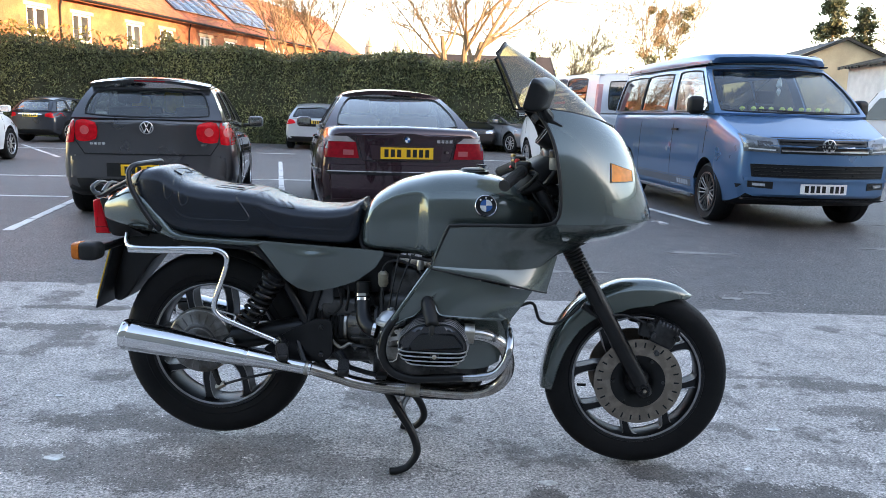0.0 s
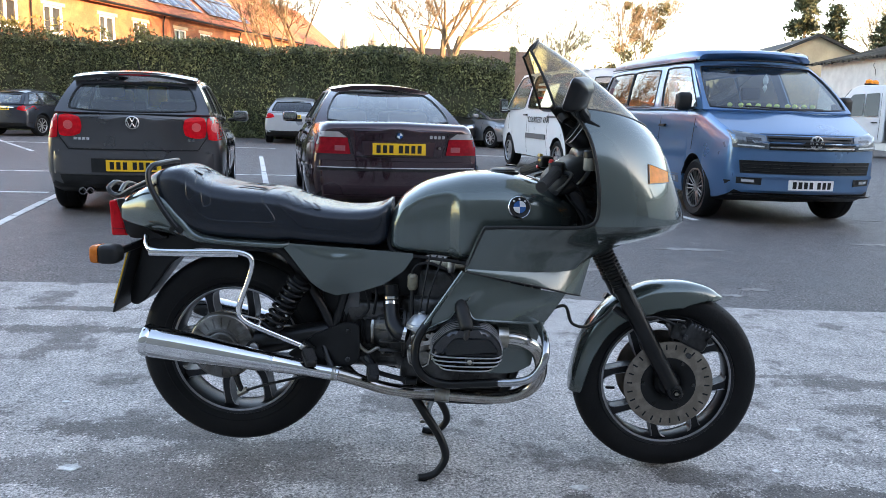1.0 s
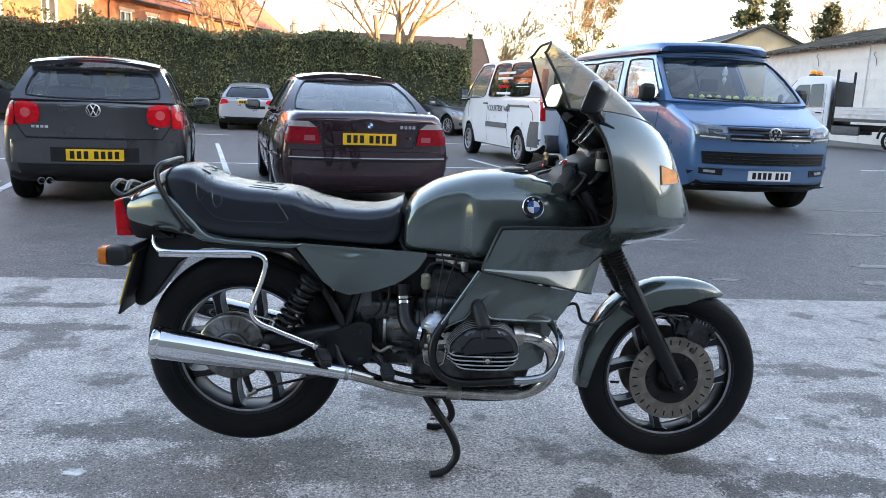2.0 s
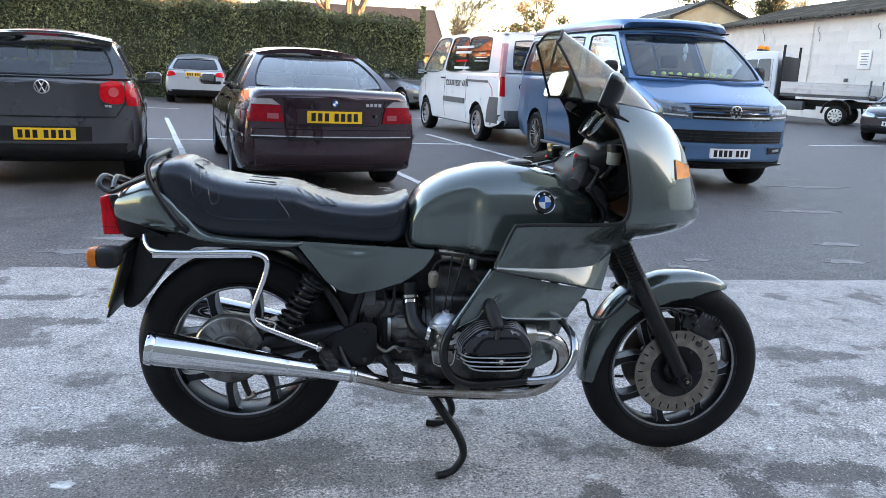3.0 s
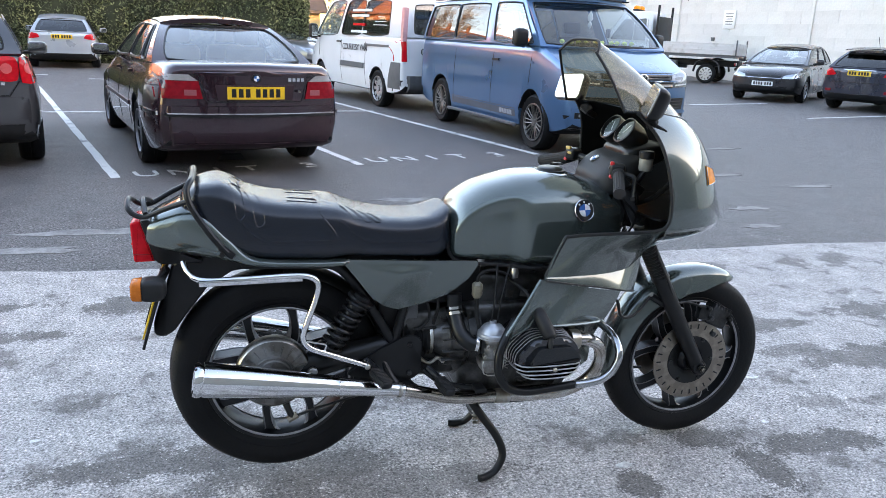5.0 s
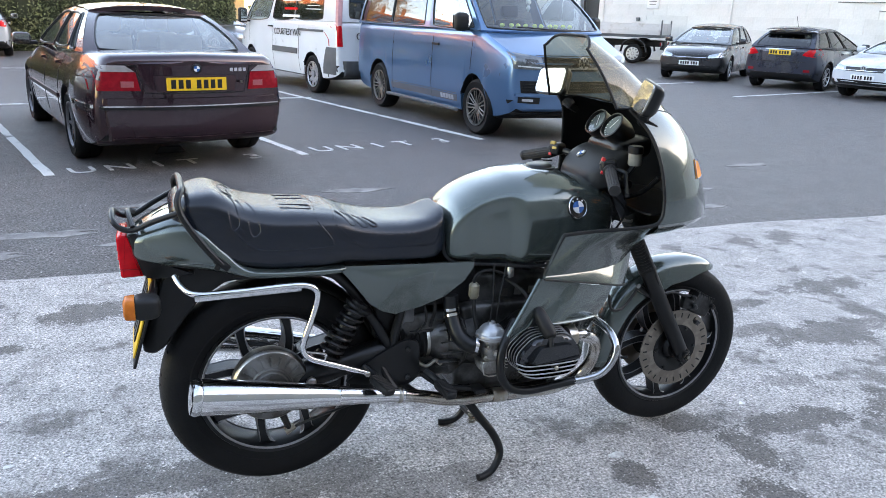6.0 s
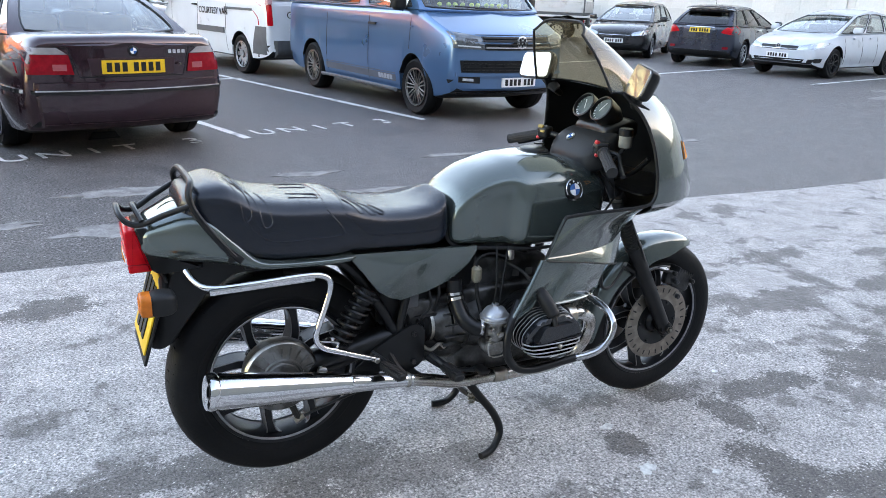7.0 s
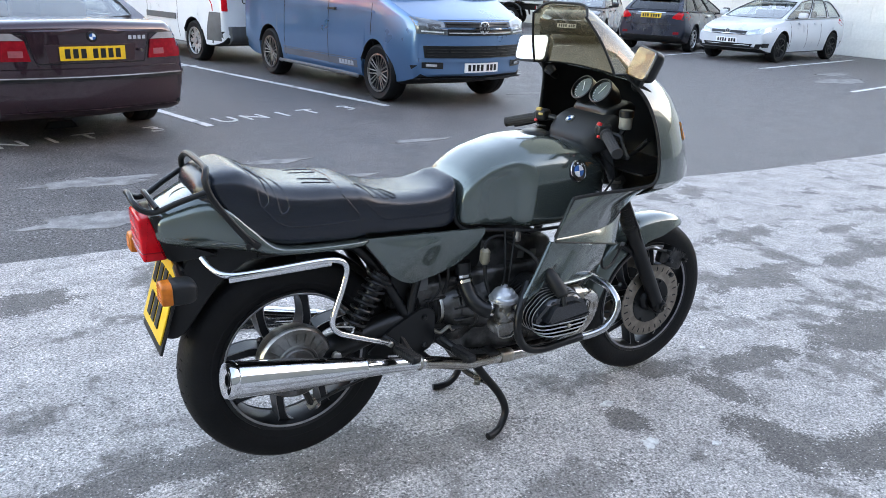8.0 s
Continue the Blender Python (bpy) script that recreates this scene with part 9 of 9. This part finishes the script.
# church tower pinnacles far off
church = thing("church_tower", pose(-11.0, 140, 0, 0, 0, 10), "distant pale stone church tower with four pinnacles", "church")
STONE = mat("pale_stone", (0.22, 0.2, 0.17), 0.85, 0, 0.15, 0.8, 0.2, 8)
part("tower", boxm((0, 0, 5.5), (5.4, 5.4, 11.0)), STONE, church, "", 0)
for x in (-2.5, 2.5):
    for y in (-2.5, 2.5):
        part("pinnacle", lathem([(0.55, 11.0), (0.5, 12.6), (0.62, 12.7), (0.3, 13.2), (0.0, 15.0)], (x, y, 0), "z", 8), STONE, church)

BARK = mat("bare_bark", (0.2, 0.155, 0.095), 0.9, 0, 0.3, 4, 0.4, 30)


def bare_tree(x, y, h, seed, levels=4, label="bare winter tree with pale sunlit branches", trunk=0.16, stems=1, wide=0.5, fork=0.3):
    """A leafless tree: one or more stems, long limbs that bend upwards and fine side twigs along them."""
    rg = random.Random(seed)
    t = thing("tree", pose(x, y, 0), label, "tree")
    tb, wb_ = bmesh.new(), bmesh.new()

    def aside(d, angle):
        side_ = d.cross(Vector((rg.uniform(-1, 1), rg.uniform(-1, 1), rg.uniform(-1, 1)))).normalized()
        return (d * math.cos(angle) + side_ * math.sin(angle)).normalized()

    def grow(p, d, ln, r, lev):
        n = 5 if lev < 2 else 3
        pts, dd = [p.copy()], d.copy()
        for i in range(n):
            dd = (dd + Vector((rg.uniform(-1, 1), rg.uniform(-1, 1), rg.uniform(-0.5, 0.8))) * (0.1 + 0.035 * lev)).normalized()
            pts.append(pts[-1] + dd * ln / n)
        tip = r * (0.62 if lev == 0 else 0.42)
        rad = [max(0.00025 * y, r + (tip - r) * i / n) for i in range(n + 1)]
        if lev >= 3:
            tube(wb_, pts, rad, 3, 1, caps=False)
        else:
            tube(tb, pts, rad, 7 if lev < 2 else 5, 1, caps=False)
        if lev >= levels:
            return
        if lev:
            grow(pts[-1], dd, ln * rg.uniform(0.55, 0.75), tip, lev + 1)
        for k in range(4 if lev == 0 else rg.choice((4, 5)) if lev < 3 else 3):
            f = rg.uniform(0.72, 1.0) if lev == 0 else rg.uniform(0.2, 0.98)
            m = min(n - 1, int(f * n))
            at = pts[m].lerp(pts[m + 1], f * n - m)
            nd = aside(dd, wide * rg.uniform(0.45, 1.15) if lev == 0 else rg.uniform(0.45, 0.95))
            nd = (nd + Vector((0, 0, 0.12))).normalized()
            grow(at, nd, (h * rg.uniform(0.36, 0.52) if lev == 0 else ln * rg.uniform(0.3, 0.6)), rad[m] * rg.uniform(0.4, 0.62), lev + 1)

    for k in range(stems):
        q = 2 * math.pi * (k + rg.random() * 0.4) / stems
        lean = 0.0 if stems == 1 else 0.22
        grow(Vector((0.12 * math.cos(q) * (stems > 1), 0.12 * math.sin(q) * (stems > 1), -0.1)), Vector((lean * math.cos(q), lean * math.sin(q), 1)).normalized(), h * fork, trunk * (1 if k == 0 else rg.uniform(0.6, 0.9)), 0)
    part("trunk", tb, BARK, t)
    part("crown", wb_, BARK, t, "fine bare twigs")["kind"] = "stuff"
    return t


bare_tree(-7.4, 40.0, 10.0, 11, 5, trunk=0.2, stems=3, wide=0.5, fork=0.42)
bare_tree(0.8, 38.0, 11.5, 27, 5, trunk=0.26, stems=3, wide=0.75, fork=0.46)
bare_tree(-0.7, 39.0, 8.5, 31, 5, trunk=0.1, wide=0.5, fork=0.5)
bare_tree(7.2, 50.0, 7.2, 43, 5, trunk=0.11, wide=0.6, fork=0.4)
bare_tree(9.2, 55.0, 6.0, 41, 5, trunk=0.1, wide=0.6, fork=0.4)
bare_tree(40.5, 66.0, 12.0, 47, 5, trunk=0.3, stems=2, wide=0.5)
bare_tree(34.0, 62.0, 7.5, 53, 4, trunk=0.1, wide=0.7)
mist = bare_tree(18.3, 66.0, 13.5, 61, 5, "bare tree hung with round clumps of mistletoe", 0.2, 2, 0.45, 0.42)
rg = random.Random(9)
MISTLE = mat("mistletoe", (0.12, 0.12, 0.05), 0.7, 0, 0.3, 2, spread=0.4)
for k in range(16):
    c = Vector((rg.uniform(-2.4, 2.6), rg.uniform(-2, 2), rg.uniform(4.5, 10.5)))
    r = rg.uniform(0.35, 0.7)
    leafy("mistletoe_clump", [(c + Vector((rg.gauss(0, 1), rg.gauss(0, 1), rg.gauss(0, 1))).normalized() * r * rg.random() ** 0.4)[:] for i in range(260)], 0.13, MISTLE, mist, 0, k)
FIR = mat("fir_green", (0.05, 0.065, 0.03), 0.7, 0, 0.3, 1.5, spread=0.5)


def fir(x, y, h, w, seed):
    """A dark evergreen with drooping layered boughs."""
    rg = random.Random(seed)
    t = thing("evergreen_tree", pose(x, y, 0), "dark evergreen tree behind the sheds", "tree")
    part("trunk", tubem([(0, 0, 0), (0.05, 0, h * 0.5), (0, 0, h)], [0.22, 0.14, 0.03], 7), BARK, t)
    sp = []
    for b in range(110):
        z = h * (0.15 + 0.85 * rg.random())
        ln = w * (1.05 - z / h) * rg.uniform(0.6, 1.15) + 0.3
        q = rg.random() * 6.283
        for i in range(60):
            s = rg.random() ** 0.7
            sp.append((math.cos(q) * ln * s + rg.gauss(0, 0.16), math.sin(q) * ln * s + rg.gauss(0, 0.16), z - 0.25 * ln * s + rg.gauss(0, 0.14) + 0.25 * s * s))
    leafy("crown", sp, 0.17, FIR, t, 0.2, seed)["kind"] = "stuff"


for k, (x, y, h, w) in enumerate(((30.6, 62, 11.5, 3.4), (34.2, 64, 10.5, 3.0), (37.5, 62, 9.8, 3.2), (47, 58, 10.5, 3.5), (52, 56, 11, 3.5))):
    fir(x, y, h, w, 70 + k)
SHRUB = mat("olive_shrub", (0.09, 0.085, 0.035), 0.7, 0, 0.35, 1.2, spread=0.45)
rg = random.Random(77)
for x, y, h, w in ((6.2, 33.0, 2.6, 1.4), (8.8, 36.0, 3.4, 1.8), (11.5, 37.0, 3.2, 1.9), (13.4, 35.0, 2.6, 1.4)):
    t = thing("shrub", pose(x, y, 0), "tall olive green shrub beyond the car park", "shrub")
    bm = bmesh.new()
    for k in range(7):
        q = rg.random() * 6.28
        tube(bm, [(0, 0, 0), (math.cos(q) * w * 0.3, math.sin(q) * w * 0.3, h * 0.5), (math.cos(q) * w * 0.6, math.sin(q) * w * 0.6, h * 0.9)], [0.06, 0.03, 0.01], 5, 2)
    part("stem", bm, BARK, t)
    sp = []
    for i in range(3200):
        d = Vector((rg.gauss(0, 1), rg.gauss(0, 1), rg.gauss(0, 1))).normalized() * rg.random() ** 0.35
        d *= 1 + 0.4 * noise.noise(d * 2.2 + Vector((x, y, 0)))
        sp.append((d.x * w, d.y * w, h * 0.55 + d.z * h * 0.48))
    leafy("crown", sp, 0.1, SHRUB, t, 0.2, int(x * 10))["kind"] = "stuff"

# ---- dropside truck by the white wall ----
truck = thing("dropside_truck", Matrix.Translation((17.95, 24.95, 0)) @ Matrix.Rotation(radians(131), 4, "Z"), "white dropside tipper truck with amber beacon by the white wall", "truck", "parked vehicles")
TRUCKWHITE = mat("dusty_white_paint", (0.7, 0.71, 0.72), 0.4, 0, 0.06, 2, 0.03, 200, 0.3)
DROPSIDE = mat("dusty_white_dropside", (0.62, 0.61, 0.6), 0.55, 0, 0.1, 3, 0.1, 60, alt=(0.46, 0.43, 0.4), altmix=(0.32, 0.45))
# cab as a lofted shell: narrower towards the roof
prof = rounded([(2.42, 0.5), (4.75, 0.48), (4.98, 0.62), (5.0, 1.0), (4.85, 1.2), (4.3, 1.36), (3.62, 2.36), (3.4, 2.48), (2.46, 2.48)], 0.14)
rings = []
for y in (-1.0, -0.985, -0.95, -0.5, 0, 0.5, 0.95, 0.985, 1.0):
    k = 0.0 if abs(y) < 0.98 else 0.02 if abs(y) < 0.99 else 0.05
    rings.append([Vector((3.6 + (x - 3.6) * (1 - k), y * (1 - 0.13 * max(0, (z - 1.3) / 1.2)), 1.4 + (z - 1.4) * (1 - k))) for x, z in prof])
cab = part("cab", loftm(rings), TRUCKWHITE, truck)


def cab_side(x, z, sd, off):
    return Vector((x, sd * (1.0 * (1 - 0.13 * max(0, (z - 1.3) / 1.2)) + off), z))


for sd in (1, -1):
    for outline_ in ([(2.66, 1.42), (3.12, 1.42), (3.12, 2.18), (2.7, 2.22)], [(3.16, 1.42), (4.02, 1.42), (3.98, 1.5), (3.55, 2.15), (3.16, 2.18)]):
        bm = bmesh.new()
        o_ = rounded(outline_, 0.05, 3)
        a_ = [bm.verts.new(cab_side(x, z, sd, 0.008)) for x, z in o_]
        b_ = [bm.verts.new(cab_side(x, z, sd, -0.02)) for x, z in o_]
        bm.faces.new(a_)
        for i in range(len(o_)):
            bm.faces.new((a_[i], b_[i], b_[(i + 1) % len(o_)], a_[(i + 1) % len(o_)]))
        part("side_window", bm, DARKPANE, truck)
    part("door_mirror", boxm((4.05, sd * 1.2, 1.62), (0.14, 0.2, 0.34), (0, 0, 0), 0.05), BLACK, truck)
    part("door_handle", boxm((2.75, sd * 1.0, 1.2), (0.2, 0.04, 0.04), (0, 0, 0), 0.01), BLACK, truck)
    part("door_gap", tubem([(2.58, sd * 1.0, 0.6), (2.58, sd * 1.0, 1.35), (2.62, sd * 0.93, 2.2)], 0.006, 5, 2), BLACK, truck)
    part("wheel_arch", slabm([(3.78 + 0.44 * math.cos(q), 0.36 + 0.44 * math.sin(q)) for q in (math.pi * i / 12 for i in range(13))], sd * 0.97, sd * 1.003, "y"), BLACK, truck)
    part("mudguard", tubem([(-0.47, sd * 0.9, 0.4), (-0.4, sd * 0.9, 0.68), (-0.2, sd * 0.9, 0.82), (0, sd * 0.9, 0.86), (0.2, sd * 0.9, 0.82), (0.4, sd * 0.9, 0.68), (0.47, sd * 0.9, 0.4)], 0.09, 8, 2, flat=0.4), BLACK, truck, "black rear mudguard")
    part("mudguard_edge", tubem([(-0.48, sd * 1.0, 0.42), (-0.4, sd * 1.0, 0.7), (-0.2, sd * 1.0, 0.84), (0, sd * 1.0, 0.88), (0.2, sd * 1.0, 0.84), (0.4, sd * 1.0, 0.7), (0.48, sd * 1.0, 0.42)], 0.012, 6, 2), GREYP, truck)
    part("side_tank", boxm((1.55, sd * 0.78, 0.62), (0.9, 0.28, 0.32), (0, 0, 0), 0.05), GREYP, truck)
    part("tail_lamp", boxm((-0.98, sd * 0.85, 0.72), (0.05, 0.28, 0.12), (0, 0, 0), 0.02), DARKRED, truck)
part("windscreen", slabm([(3.66, 2.3), (4.3, 1.36), (4.28, 1.34), (3.64, 2.28)], -0.8, 0.8, "y"), DARKPANE, truck).location = (0.03, 0, 0.03)
part("beacon_bar", boxm((3.3, 0, 2.53), (0.22, 0.9, 0.06), (0, 0, 0), 0.02), BLACK, truck)
for y in (-0.3, 0.3):
    part("beacon", lathem([(0.12, 2.55), (0.12, 2.64), (0.08, 2.69), (0, 2.71)], (3.3, y, 0), "z", 12), AMBER, truck, "amber beacon")
hb = part("headboard", boxm((1.95, 0, 1.55), (0.06, 1.98, 1.5), (0, 0, 0), 0.01), BLACK, truck, "black headboard")
for y in (-0.98, 0.98):
    part("headboard_post", boxm((1.95, y, 1.75), (0.08, 0.07, 1.9), (0, 0, 0), 0.01), BLACK, hb)
part("bed", boxm((0.48, 0, 0.98), (2.9, 2.0, 0.1), (0, 0, 0), 0.01), GREYP, truck)
part("chassis", boxm((1.6, 0, 0.72), (5.2, 0.8, 0.22), (0, 0, 0), 0.02), BLACK, truck)
part("tow_bracket", boxm((-0.95, 0, 0.55), (0.12, 0.9, 0.1), (0, 0, 0), 0.01), BLACK, truck)
for sd in (1, -1):
    drop = part("dropside", boxm((0.48, sd * 1.01, 1.23), (2.86, 0.04, 0.4), (0, 0, 0), 0.008), DROPSIDE, truck, "dusty white dropside")
    for z in (1.06, 1.2, 1.33, 1.415):
        part("pressed_rib", boxm((0.48, sd * 1.036, z), (2.84, 0.016, 0.03), (0, 0, 0), 0.006), DROPSIDE, drop)
    part("corner_post", boxm((-0.97, sd * 1.02, 1.28), (0.05, 0.06, 0.56), (0, 0, 0), 0.01), GREYP, truck)
    for x in (0, 3.78):
        wheel(truck, (x, sd * 0.9, 0.345), 0.345, 0.21, sd, 10, (RIMSILVER, BLACK), "steel")
part("tailboard", boxm((-0.97, 0, 1.23), (0.04, 1.96, 0.4), (0, 0, 0), 0.008), DROPSIDE, truck)
for o_ in truck.children:
    if o_.name.split(".")[0] in ("cab", "side_window", "door_mirror", "door_handle", "door_gap", "wheel_arch", "windscreen", "beacon", "beacon_bar") or (o_.name.startswith("wheel") and o_.location.x > 2):
        o_.location.x -= 0.3
